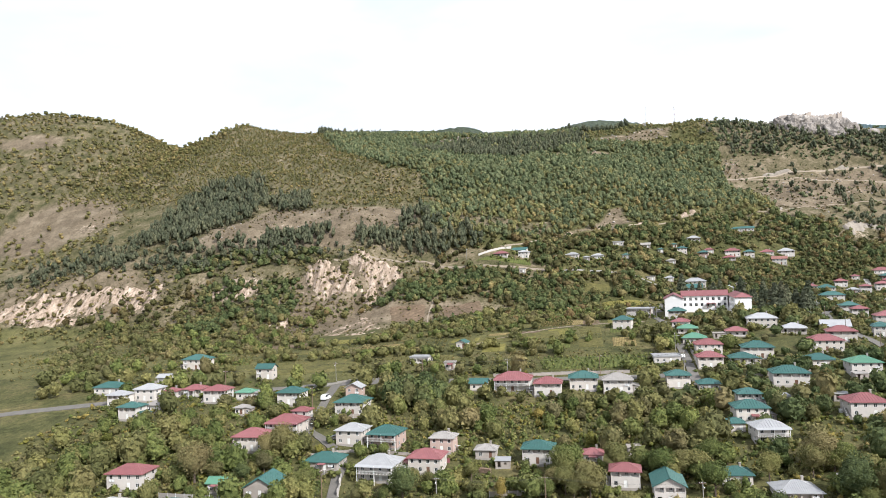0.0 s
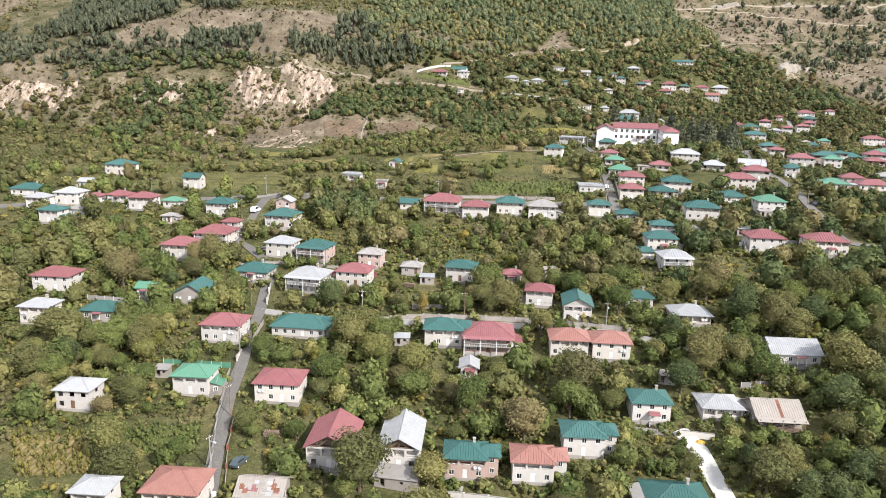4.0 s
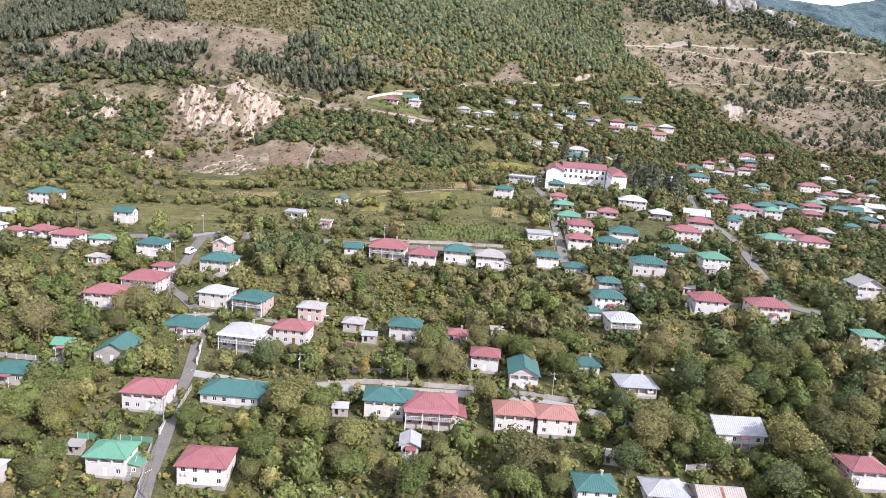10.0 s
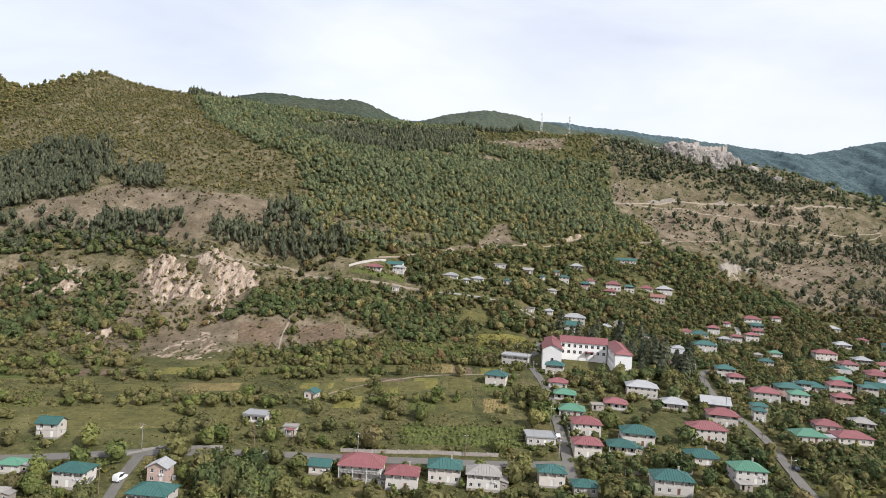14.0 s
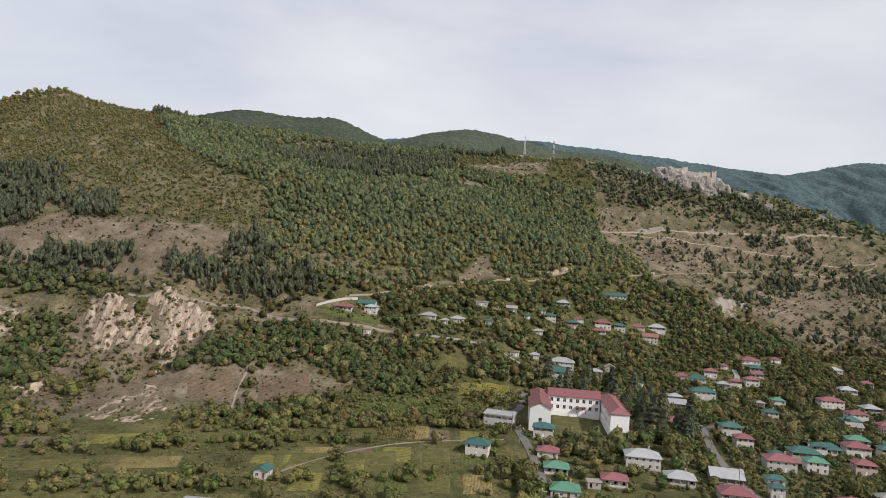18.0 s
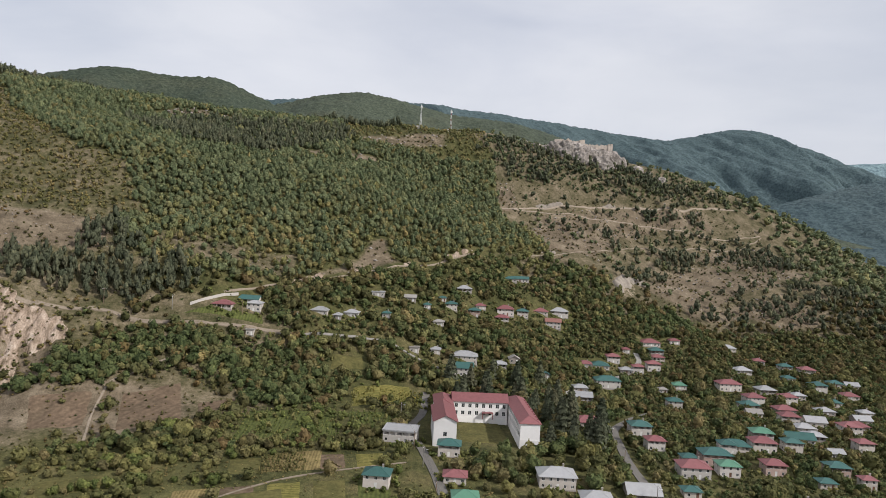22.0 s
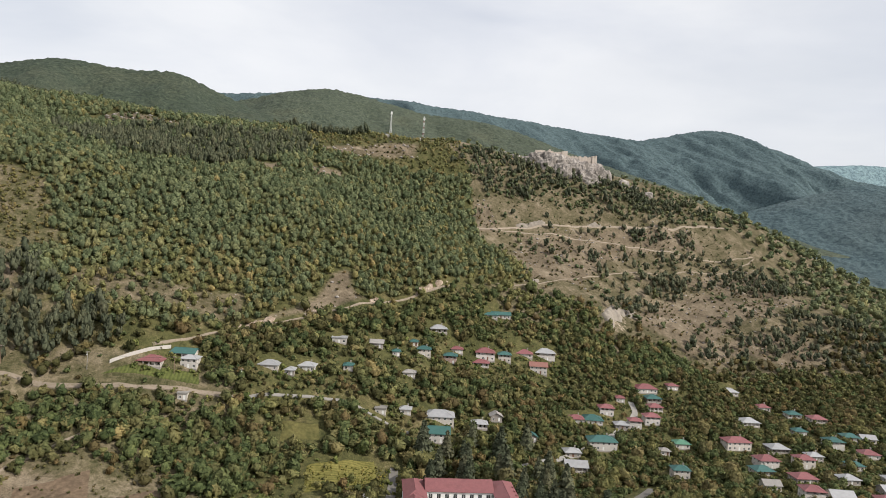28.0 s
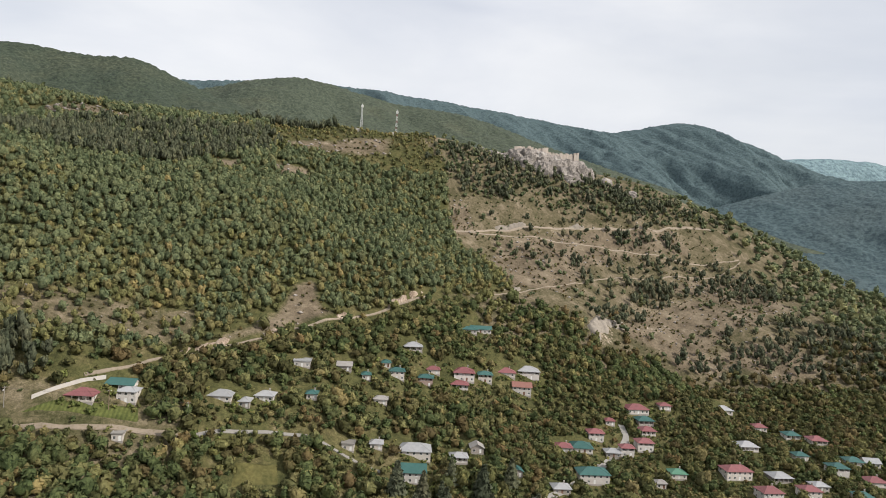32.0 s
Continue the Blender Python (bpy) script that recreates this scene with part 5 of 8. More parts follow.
house(151.8, 393.4, 6.2, 5.1, 1, "hip", "teal", -6, 0)
house(163.8, 393.5, 12.0, 8.6, 2, "hip", "teal", -6, 0)
house(130.1, 348.2, 5.0, 4.5, 2, "hip", "teal", -6, 0)
house(184.8, 383.8, 8.5, 7.0, 2, "hip", "red", -6, 0)
house(196.9, 409.7, 10.5, 8.3, 2, "hip", "red", -6, 0)
house(176.2, 404.5, 6.8, 5.6, 2, "hip", "teal", -6, 0)
house(212.8, 410.8, 8.0, 6.5, 2, "hip", "teal", -6, 0)
house(242.3, 442.0, 9.3, 7.6, 1, "hip", "white", -6, 0)
house(256.5, 478.0, 11.0, 8.2, 1, "hip", "red", -6, 0)
house(214.1, 383.3, 8.8, 7.2, 2, "hip", "teal", -6, 0)
house(200.4, 371.9, 6.5, 5.4, 1, "hip", "teal", -6, 0)
house(267.9, 441.2, 10.1, 7.8, 2, "hip", "red", -6, 0)
house(229.8, 403.9, 6.4, 5.3, 1, "gablex", "white", -6, 0)
house(253.5, 414.8, 7.8, 6.4, 2, "hip", "red", -6, 0)
house(280.3, 475.7, 9.0, 7.4, 1, "hip", "white", -6, 0)
house(308.6, 478.1, 7.2, 5.9, 1, "hip", "white", -6, 0)
house(218.5, 371.1, 5.7, 4.7, 2, "hip", "red", -6, 0)
house(193.2, 485.7, 8.0, 6.6, 2, "hip", "teal", -6, 0)
house(245.7, 517.8, 13.8, 8.5, 2, "hip", "red", -6, 0)
house(270.3, 542.3, 10.3, 8.4, 1, "hip", "white", -6, 0)
house(243.2, 491.8, 9.8, 8.0, 1, "hip", "teal", -6, 0)
house(251.2, 499.5, 10.5, 8.4, 2, "hip", "red", -6, 0)
house(268.2, 513.4, 10.3, 8.3, 1, "hip", "white", -6, 0)
house(165.8, 517.8, 14.7, 9.2, 2, "hip", "teal", -6, 0)
house(159.2, 538.5, 8.0, 6.6, 1, "hip", "red", -6, 0)
house(170.6, 542.5, 11.2, 9.2, 1, "hip", "teal", -6, 0)
house(183.6, 552.5, 8.2, 6.7, 2, "hip", "red", -6, 0)
house(187.2, 538.9, 7.6, 6.2, 1, "hip", "white", -6, 0)
house(195.3, 539.0, 6.9, 5.7, 2, "hip", "red", -6, 0)
house(207.5, 542.9, 8.5, 7.0, 2, "hip", "red", -6, 0)
house(216.8, 556.6, 8.2, 6.7, 1, "hip", "red", -6, 0)
house(144.8, 506.9, 7.9, 6.5, 1, "hip", "white", -6, 0)
house(215.4, 522.9, 8.0, 6.6, 1, "hip", "green", -6, 0)
house(199.4, 512.3, 4.9, 4.6, 1, "hip", "grey", -6, 0)
house(219.9, 575.1, 12.6, 8.9, 1, "hip", "red", -6, 0)
house(220.0, 565.6, 9.0, 7.4, 1, "hip", "teal", -6, 0)
house(237.8, 574.5, 6.5, 5.3, 1, "hip", "red", -6, 0)
house(197.2, 563.3, 5.1, 4.7, 1, "hip", "red", -6, 0)
house(287.0, 587.3, 9.9, 8.1, 1, "hip", "white", -6, 0)
house(301.0, 571.3, 7.8, 6.4, 1, "hip", "red", -6, 0)
house(282.8, 502.7, 7.7, 6.3, 1, "hip", "white", -6, 0)
house(307.0, 516.8, 9.3, 7.7, 2, "hip", "teal", -6, 0)
house(324.3, 550.8, 9.4, 7.7, 1, "hip", "red", -6, 0)
house(298.6, 534.3, 7.3, 6.0, 1, "hip", "teal", -6, 0)
house(298.6, 491.8, 7.9, 6.5, 1, "hip", "teal", -6, 0)
house(314.2, 559.7, 8.4, 6.9, 1, "hip", "teal", -6, 0)
house(322.1, 507.8, 9.8, 7.8, 1, "hip", "red", -6, 0)
house(77.3, 519.7, 14.8, 9.9, 2, "hip", "white", -6, 0)
house(99.8, 523.8, 7.9, 6.5, 1, "hip", "white", -6, 0)
house(110.1, 529.3, 6.1, 5.5, 1, "gabley", "grey", -6, 0)
house(74.2, 504.5, 10.6, 8.7, 2, "gablex", "teal", -6, 0)
house(59.8, 518.8, 5.4, 5.2, 1, "hip", "white", -6, 0)
house(46.8, 514.9, 5.3, 5.3, 1, "flat", "grey", -6, 0)
house(125.6, 514.1, 4.2, 5.5, 1, "gabley", "teal", -6, 0)
house(-60.6, 516.9, 10.5, 8.6, 1, "hip", "red", -6, 0)
house(-49.2, 524.6, 14.7, 6.7, 1, "gablex", "teal", -6, 0)
house(-44.1, 519.7, 7.7, 6.3, 2, "hip", "white", -6, 0)
house(-8.0, 526.7, 9.5, 7.8, 1, "hip", "white", -6, 0)
house(2.1, 525.8, 4.6, 6.0, 1, "hip", "white", -6, 0)
house(10.5, 531.4, 8.0, 6.6, 1, "hip", "white", -6, 0)
house(-44.1, 503.8, 4.1, 4.8, 1, "flat", "grey", -6, 0)
house(75.7, 565.1, 7.5, 6.1, 2, "hip", "teal", -6, 0)
house(88.3, 589.7, 9.8, 8.0, 1, "hip", "white", -6, 0)
house(132.0, 611.1, 15.1, 5.5, 1, "gablex", "teal", -6, 0)
house(70.4, 569.7, 4.4, 5.2, 1, "hip", "teal", -6, 0)
house(58.8, 558.2, 4.2, 5.3, 1, "hip", "teal", -6, 0)
house(97.9, 578.1, 6.9, 5.7, 1, "hip", "red", -6, 0)
house(115.6, 579.3, 11.2, 9.2, 2, "hip", "red", -6, 0)
house(128.0, 579.4, 7.6, 6.2, 2, "hip", "teal", -6, 0)
house(143.5, 588.5, 9.9, 8.1, 1, "hip", "red", -6, 0)
house(158.1, 591.7, 12.1, 9.4, 2, "hip", "white", -6, 0)
house(27.1, 555.3, 7.8, 6.4, 1, "flat", "white", -6, 0)
house(31.3, 535.2, 4.7, 5.4, 1, "hip", "teal", -6, 0)
house(100.3, 168.5, 9.2, 7.5, 2, "hip", "red", 3, 0)
house(131.0, 227.3, 7.4, 6.0, 2, "hip", "green", 3, 0)
house(145.5, 274.4, 5.9, 4.8, 1, "gablex", "teal", 3, 0)
house(153.2, 271.9, 9.8, 9.8, 2, "gabley", "grey", 3, 0)

house(183.0, 410.0, 12.5, 8.4, 1, "hip", "teal", -6, 0)
house(226.0, 424.0, 13.0, 8.0, 1, "gablex", "teal", -10, 0)
house(238.0, 429.0, 9.0, 7.4, 1, "hip", "white", -10, 0)
house(258.0, 455.0, 10.4, 8.0, 1, "gablex", "white", -10, 0)
house(245.0, 458.0, 9.4, 7.6, 2, "hip", "red", -10, 0)
house(281.0, 452.0, 10.0, 8.0, 1, "hip", "red", -10, 0)
house(294.0, 464.0, 9.0, 7.2, 1, "gablex", "white", -10, 0)
house(272.0, 497.0, 9.2, 7.4, 2, "hip", "red", -10, 0)
house(206.0, 424.0, 9.6, 7.8, 2, "hip", "green", -10, 0)
house(140.0, 490.0, 10.4, 7.6, 1, "gablex", "white", -10, 0)
house(232.0, 470.0, 8.0, 6.4, 1, "gablex", "grey", -10, 0)
house(328.0, 528.0, 9.0, 7.2, 1, "hip", "teal", -10, 0)
house(341.0, 529.0, 8.4, 6.6, 1, "gablex", "white", -10, 0)
house(112.0, 573.0, 9.0, 6.6, 1, "hip", "red", -10, 0)
house(92.0, 568.0, 7.4, 6.0, 2, "hip", "teal", -10, 0)
house(48.0, 560.0, 7.0, 5.6, 1, "gablex", "grey", -10, 0)
house(126.0, 609.0, 9.0, 5.6, 1, "hip", "teal", -10, 0)
house(150.0, 579.0, 10.4, 7.0, 2, "gablex", "salmon", -10, 0)
house(65.0, 546.0, 6.4, 5.2, 1, "hip", "grey", -10, 0)

# ---- school ----
def school():
    z = 48.5
    root = thing("school", 43, 403, z, -6, "large white two-storey school with red hipped roofs round a courtyard", "school")
    wallm, redm = SCHOOL_WALL, ROOFS["red"]
    hh = 7.6

    def wing(x0, x1, y0, y1, sides, kind):
        w, d = x1 - x0, y1 - y0
        cx, cy = (x0 + x1) / 2, (y0 + y1) / 2
        pieces = []
        for name, length, place in (("f", w, Matrix.Translation((x0, y0, 0))), ("r", d, Matrix.Translation((x1, y0, 0)) @ pose(0, 0, 0, 0, 0, 90)), ("b", w, Matrix.Translation((x1, y1, 0)) @ pose(0, 0, 0, 0, 0, 180)), ("l", d, Matrix.Translation((x0, y1, 0)) @ pose(0, 0, 0, 0, 0, -90))):
            holes = []
            n = max(2, int(length / 3.0))
            if name in sides:
                for f in range(2):
                    for k in range(n):
                        if name == "f" and kind != "back" and (f == 1 or not 0 < k < n - 1):
                            continue
                        u = length / n * (k + 0.5)
                        holes.append((u - 0.8, u + 0.8, 1.2 + 3.4 * f, 3.1 + 3.4 * f))
            v, q = facade(length, hh, holes)
            pieces.append(([place @ Vector(p) for p in v], q))
            for u0, u1, z0, z1 in holes:
                add_window(root, place @ Matrix.Translation((u0, 0.09, z0)), u1 - u0, z1 - z0)
        part("wall", *joined(*pieces), wallm, root)
        part("plinth", *box(x0 - 0.1, x1 + 0.1, y0 - 0.1, y1 + 0.1, -5, 0.4), wallm, root)
        rk = "gabley" if kind == "front" else ("hip" if kind != "back" else "gablex")
        rise = 0.55 * min(w, d) / 2
        v, q = roof_mesh(rk, w, d, hh + 0.02, 0.6, rise)
        ro = part("roof", [(a + cx, b + cy, c) for a, b, c in v], q, redm, root)
        v, q = cap_mesh(rk, w, d, hh + 0.02, 0.6, rise)
        part("ridge_cap", [(a + cx, b + cy, c) for a, b, c in v], q, redm, ro)
        if rk == "gabley":
            k = w / 2
            for yy in (y0, y1 - 0.1):
                tri = [(cx - k, yy, hh), (cx + k, yy, hh), (cx, yy, hh + rise * 0.92), (cx - k, yy + 0.1, hh), (cx + k, yy + 0.1, hh), (cx, yy + 0.1, hh + rise * 0.92)]
                part("gable", tri, [(0, 1, 2), (5, 4, 3), (0, 3, 4, 1), (1, 4, 5, 2), (2, 5, 3, 0)], wallm, root)

    wing(0, 9.6, 0, 26, "frl", "front")
    wing(10.2, 36.0, 36, 47, "f", "back")
    wing(36.6, 45.0, 2, 47, "flr", "right")
    wing(1.5, 9.6, 26.6, 47, "rl", "mid")
    part("porch", *joined(box(24, 29, 33.5, 35.9, 2.7, 2.9), box(24, 24.3, 33.5, 33.8, 0, 2.7), box(28.7, 29, 33.5, 33.8, 0, 2.7)), redm, root, "small red porch roof")
    for k in range(9):
        part("roof_vent", *box(44.2, 44.9, 6 + 4.2 * k, 6.7 + 4.2 * k, hh + 0.3, hh + 1.0), redm, root)
    for u in range(44, 92, 6):
        for v in range(402, 454, 6):
            block(u, v, 4.5)


school()


# ---- long retaining wall and masts on the hill, the ruin on its rock ----
def lattice_mast(x, y, height, base, stripes, label):
    z = gz(x, y) - 0.3
    root = thing("mast", x, y, z, 10, label, "mast")
    levels = int(height / 2.0)
    legs = [(-1, -1), (1, -1), (1, 1), (-1, 1)]
    half = lambda t: base * (1 - 0.75 * t)
    white, red = STEEL, ROOFS["red"]
    for k in range(levels):
        t0, t1 = k / levels, (k + 1) / levels
        a, b = half(t0), half(t1)
        pieces = []
        for (px, py), (qx, qy) in zip(legs, legs[1:] + legs[:1]):
            for p, q in (((px * a, py * a, t0 * height), (px * b, py * b, t1 * height)), ((px * a, py * a, t0 * height), (qx * b, qy * b, t1 * height)), ((px * b, py * b, t1 * height), (qx * b, qy * b, t1 * height))):
                p, q = Vector(p), Vector(q)
                t = (q - p).normalized()
                s = t.orthogonal().normalized() * 0.07
                r = t.cross(s)
                v = [p + s, p + r, p - s, p - r, q + s, q + r, q - s, q - r]
                pieces.append((v, [(0, 1, 5, 4), (1, 2, 6, 5), (2, 3, 7, 6), (3, 0, 4, 7)]))
        part("lattice_section", *joined(*pieces), red if stripes and k % 3 == 0 else white, root)
    for k in range(3):
        a = k * 2.1
        m = [(v[0] + 0.9 * math.cos(a), v[1] + 0.9 * math.sin(a), v[2]) for v in box(-0.25, 0.25, -0.2, 0.2, height - 3.2, height - 1.0)[0]]
        part("antenna_panel", m, box(0, 1, 0, 1, 0, 1)[1], FRAME, root)
    part("hut", *joined(box(-5, -2.2, -1.5, 1.5, -0.6, 2.6), box(-5.2, -2.0, -1.7, 1.7, 2.6, 2.8)), WALLS["white"], root, "small white equipment hut")


lattice_mast(80, 838, 25, 1.0, False, "grey steel lattice mast with antenna panels")
lattice_mast(114, 852, 24, 0.9, True, "red and white lattice mast with antenna panels")


def rock(x, y, sx, sy, h, seed, label):
    """A craggy outcrop: a steep lump broken by fractured noise."""
    n, m = 34, 22
    z0 = min(gz(x + u, y + v) for u in (-sx, sx) for v in (-sy, sy)) - 2
    top = gz(x, y) + h - 3
    verts, faces = [], []
    for j in range(m + 1):
        t = j / m
        for i in range(n):
            a = 2 * math.pi * i / n
            r = (1 - t**3.2) ** 0.5
            px, py = math.cos(a) * sx * (0.25 + 0.75 * r), math.sin(a) * sy * (0.25 + 0.75 * r)
            if j == m:
                px, py = math.cos(a) * sx * 0.12, math.sin(a) * sy * 0.12
            pz = z0 + (top - z0) * t
            q = Vector((px * 0.12 + seed, py * 0.12, pz * 0.12))
            f = noise.ridged_multi_fractal(q, 1.0, 2.2, 5, 1.0, 2.0) - 1.0
            g = noise.fractal(q * 3, 1.0, 2.0, 3)
            k = 1 + 0.28 * f + 0.08 * g
            verts.append((x + px * k, y + py * k, pz + 0.18 * h * f + 0.1 * h * g))
    for j in range(m):
        for i in range(n):
            a, b = j * n + i, j * n + (i + 1) % n
            faces.append((a, b, b + n, a + n))
    faces.append(tuple(m * n + i for i in range(n)))
    return tagged(mesh_object("rock_outcrop", verts, faces, (ROCK,)), label, "rock", "crags on the crest")


for i, (x, y, sx, sy, h) in enumerate([(210, 836, 6, 5, 5), (226, 832, 9, 8, 13), (238, 829, 11, 9, 15), (250, 828, 10, 9, 15), (262, 827, 11, 9, 14), (274, 826, 11, 9, 15), (286, 826, 10, 8, 15), (297, 828, 7, 6, 11), (318, 832, 8, 6, 6), (330, 830, 5, 4, 4), (216, 834, 8, 6, 7), (250, 820, 12, 7, 12), (274, 818, 12, 7, 12), (232, 824, 9, 6, 10), (192, 838, 6, 5, 5), (344, 824, 6, 5, 5), (204, 834, 7, 5, 6)]):
    rock(x, y, sx, sy, h, i * 7.7, "craggy pale limestone outcrop on the crest")


def ruin():
    z = 243.0
    root = thing("castle_ruin", 263, 836, z, -4, "ruined pale stone castle walls on top of the rock", "ruin")
    rnd = random.Random(5)

    def wall(x0, x1, y, h, thick, base):
        n = max(3, int((x1 - x0) / 1.6))
        for k in range(n):
            a, b = x0 + (x1 - x0) * k / n, x0 + (x1 - x0) * (k + 1) / n
            part("wall_piece", *box(a, b, y, y + thick, base - 6, base + h * rnd.uniform(0.35, 1.05)), MASONRY, root)

    wall(-37, -10, 0, 2.6, 1.2, -3.0)
    wall(-9.8, -4, -1, 4.2, 5.0, -2.0)
    wall(-3.8, 22, 0, 2.2, 1.2, -5.8)
    wall(22.2, 27, -1, 3.6, 4.0, -5.8)
    wall(-24, -21, -0.6, 3.4, 2.2, -2.8)
    wall(8, 10.5, -0.6, 3.0, 2.2, -5.8)


ruin()
tagged(mesh_object("retaining_wall", *(lambda w: joined(*[([(x0, y0, gz(x0, y0) - 1), (x1, y1, gz(x1, y1) - 1), (x1, y1 + 0.5, gz(x1, y1) - 1), (x0, y0 + 0.5, gz(x0, y0) - 1), (x0, y0, gz(x0, y0) + 1.7), (x1, y1, gz(x1, y1) + 1.7), (x1, y1 + 0.5, gz(x1, y1) + 1.7), (x0, y0 + 0.5, gz(x0, y0) + 1.7)], [(0, 1, 5, 4), (1, 2, 6, 5), (2, 3, 7, 6), (3, 0, 4, 7), (4, 5, 6, 7)]) for (x0, y0), (x1, y1) in zip(w, w[1:])]))([(-77.5, 511), (-70, 515.3), (-62.5, 519.6), (-54, 524)]), (WALLS["white"],)), "long white plastered retaining wall beside the dirt road", "wall", kind="structure")


# ---- clay crags above the fields ----
CRAGS = []


def crag(name, cover, x0, x1, y0, y1, amp, label, mat=CLAY, base=0.95):
    """Gullied clay standing out of the slope: sharp ribs running downhill."""
    X, Y = np.meshgrid(np.arange(x0, x1, 1.25), np.arange(y0, y1, 1.25), indexing="ij")
    m = np.clip((cover(X, Y) - 0.45) * 2.6 + 0.85 * noise2(X, Y, 11.0, 3), 0, 1)
    ribs = noise2(X + 2.0 * noise2(X, Y, 15.0, 2), Y * 0.3, 5.5, 5, True)
    Z = gz_all(X.ravel(), Y.ravel()).reshape(X.shape) - 0.9 + m * (base + amp * (0.5 + ribs)) + 0.4 * m * noise2(X, Y, 2.5, 2)
    CRAGS.append((x0, y0, Z))
    a = np.arange(X.size).reshape(X.shape)
    q = np.stack([a[:-1, :-1], a[1:, :-1], a[1:, 1:], a[:-1, 1:]], -1).reshape(-1, 4)
    q = q[m.ravel()[q].max(1) > 0]
    return tagged(big_mesh(name, np.stack([X, Y, Z], -1).reshape(-1, 3), q, mat), label, "crag", kind="structure")


crag("clay_crag", lambda x, y: np.maximum.reduce([ellipse(x, y, -186, 477, 20, 15, -20), ellipse(x, y, -168, 470, 16, 10, -50), ellipse(x, y, -146, 483, 17, 13), ellipse(x, y, -148, 462, 5, 15), 0.8 * ellipse(x, y, -166, 494, 9, 8)]), -216, -112, 436, 512, 4.2, "pinkish gullied clay crag above the fields")
crag("clay_crag_2", lambda x, y: np.maximum.reduce([ellipse(x, y, -400, 455, 44, 22), ellipse(x, y, -338, 468, 30, 12), 0.9 * ellipse(x, y, -255, 466, 24, 10), 0.8 * ellipse(x, y, -204, 430, 12, 14)]), -455, -190, 415, 492, 3.4, "pinkish gullied clay crag on the slope")
crag("clay_crag_3", lambda x, y: np.maximum.reduce([0.95 * ellipse(x, y, 229, 645, 18, 6, 38), 0.85 * ellipse(x, y, 220, 632, 9, 4, 50), 0.7 * ellipse(x, y, 250, 655, 14, 6, 30)]), 196, 276, 615, 685, 4.0, "pale rock face on the dry slope", PALE_ROCK)
crag("road_cutting", lambda x, y: np.maximum.reduce([ellipse(x, y, -19, 551, 17, 2.6, 31), 0.95 * ellipse(x, y, 50, 597, 7, 2.4, 36), 0.95 * ellipse(x, y, 88, 622, 16, 2.6, 33), 0.9 * ellipse(x, y, 12, 569, 6, 2.0, 40)]), -45, 112, 530, 640, 1.6, "pale broken bank above the climbing dirt road")
crag("track_cutting", lambda x, y: np.maximum.reduce([ellipse(x, y, 196, 752, 22, 3.0, 17), 0.95 * ellipse(x, y, 262, 769, 14, 2.4, 14), 0.9 * ellipse(x, y, 176, 667, 14, 2.6, 24)]), 140, 300, 640, 790, 1.6, "pale broken bank above the hillside tracks", PALE_ROCK)

crag("clay_fan", lambda x, y: 1.05 * region((-150, 446), (-158, 420), (-164, 394), (-140, 384), (-112, 394), (-130, 420), soft=7.0)(x, y), -172, -104, 378, 452, 1.0, "pale clay washed down the slope in a fan", CLAY, 0.3)


# ---- poles, walls, cars and other small things ----
def utility_pole(x, y, yaw, lamp):
    z = gz(x, y)
    root = thing("utility_pole", x, y, z, yaw, "grey concrete utility pole with a street lamp" if lamp else "grey wooden utility pole with a crossarm", "utility pole", "utility poles")
    n = 8
    ring = lambda r, h: [(r * math.cos(k * 6.2832 / n), r * math.sin(k * 6.2832 / n), h) for k in range(n)]
    part("pole", ring(0.17, -0.5) + ring(0.11, 8.2), [(k, (k + 1) % n, n + (k + 1) % n, n + k) for k in range(n)] + [tuple(range(n, 2 * n))], CONCRETE if lamp else TIMBER, root)
    arm = part("crossarm", *box(-0.9, 0.9, -0.06, 0.06, 7.5, 7.64), TIMBER, root)
    for u in (-0.8, -0.3, 0.3, 0.8):
        part("insulator", *joined(box(u - 0.04, u + 0.04, -0.04, 0.04, 7.64, 7.8), box(u - 0.07, u + 0.07, -0.07, 0.07, 7.7, 7.75)), FRAME, arm)
    if lamp:
        la = part("lamp_arm", *joined(box(-0.04, 0.04, -1.3, 0.0, 6.9, 6.98)), STEEL, root)
        part("lamp_head", *joined(box(-0.14, 0.14, -1.8, -1.2, 6.85, 7.0), box(-0.1, 0.1, -1.75, -1.25, 6.78, 6.85)), FRAME, la)
    return Vector((x, y, z + 7.7))


def cable(a, b):
    """Two sagging wires between poles."""
    pieces = []
    t = (b - a)
    side = Vector((-t.y, t.x, 0)).normalized()
    for off in (-0.8, 0.8):
        v, f = [], []
        for i in range(13):
            u = i / 12
            c = a + t * u + side * off * 0.4 - Vector((0, 0, 1.1 * 4 * u * (1 - u)))
            v += [c + Vector((0, 0, 0.03)), c - side * 0.025, c + side * 0.025]
            if i:
                k = 3 * i
                f += [(k - 3, k - 2, k + 1, k), (k - 2, k - 1, k + 2, k + 1), (k - 1, k - 3, k, k + 2)]
        pieces.append((v, f))
    return tagged(mesh_object("power_cable", *joined(*pieces), (RUBBER,)), "thin dark power cables between two poles", "cable", "power cables")


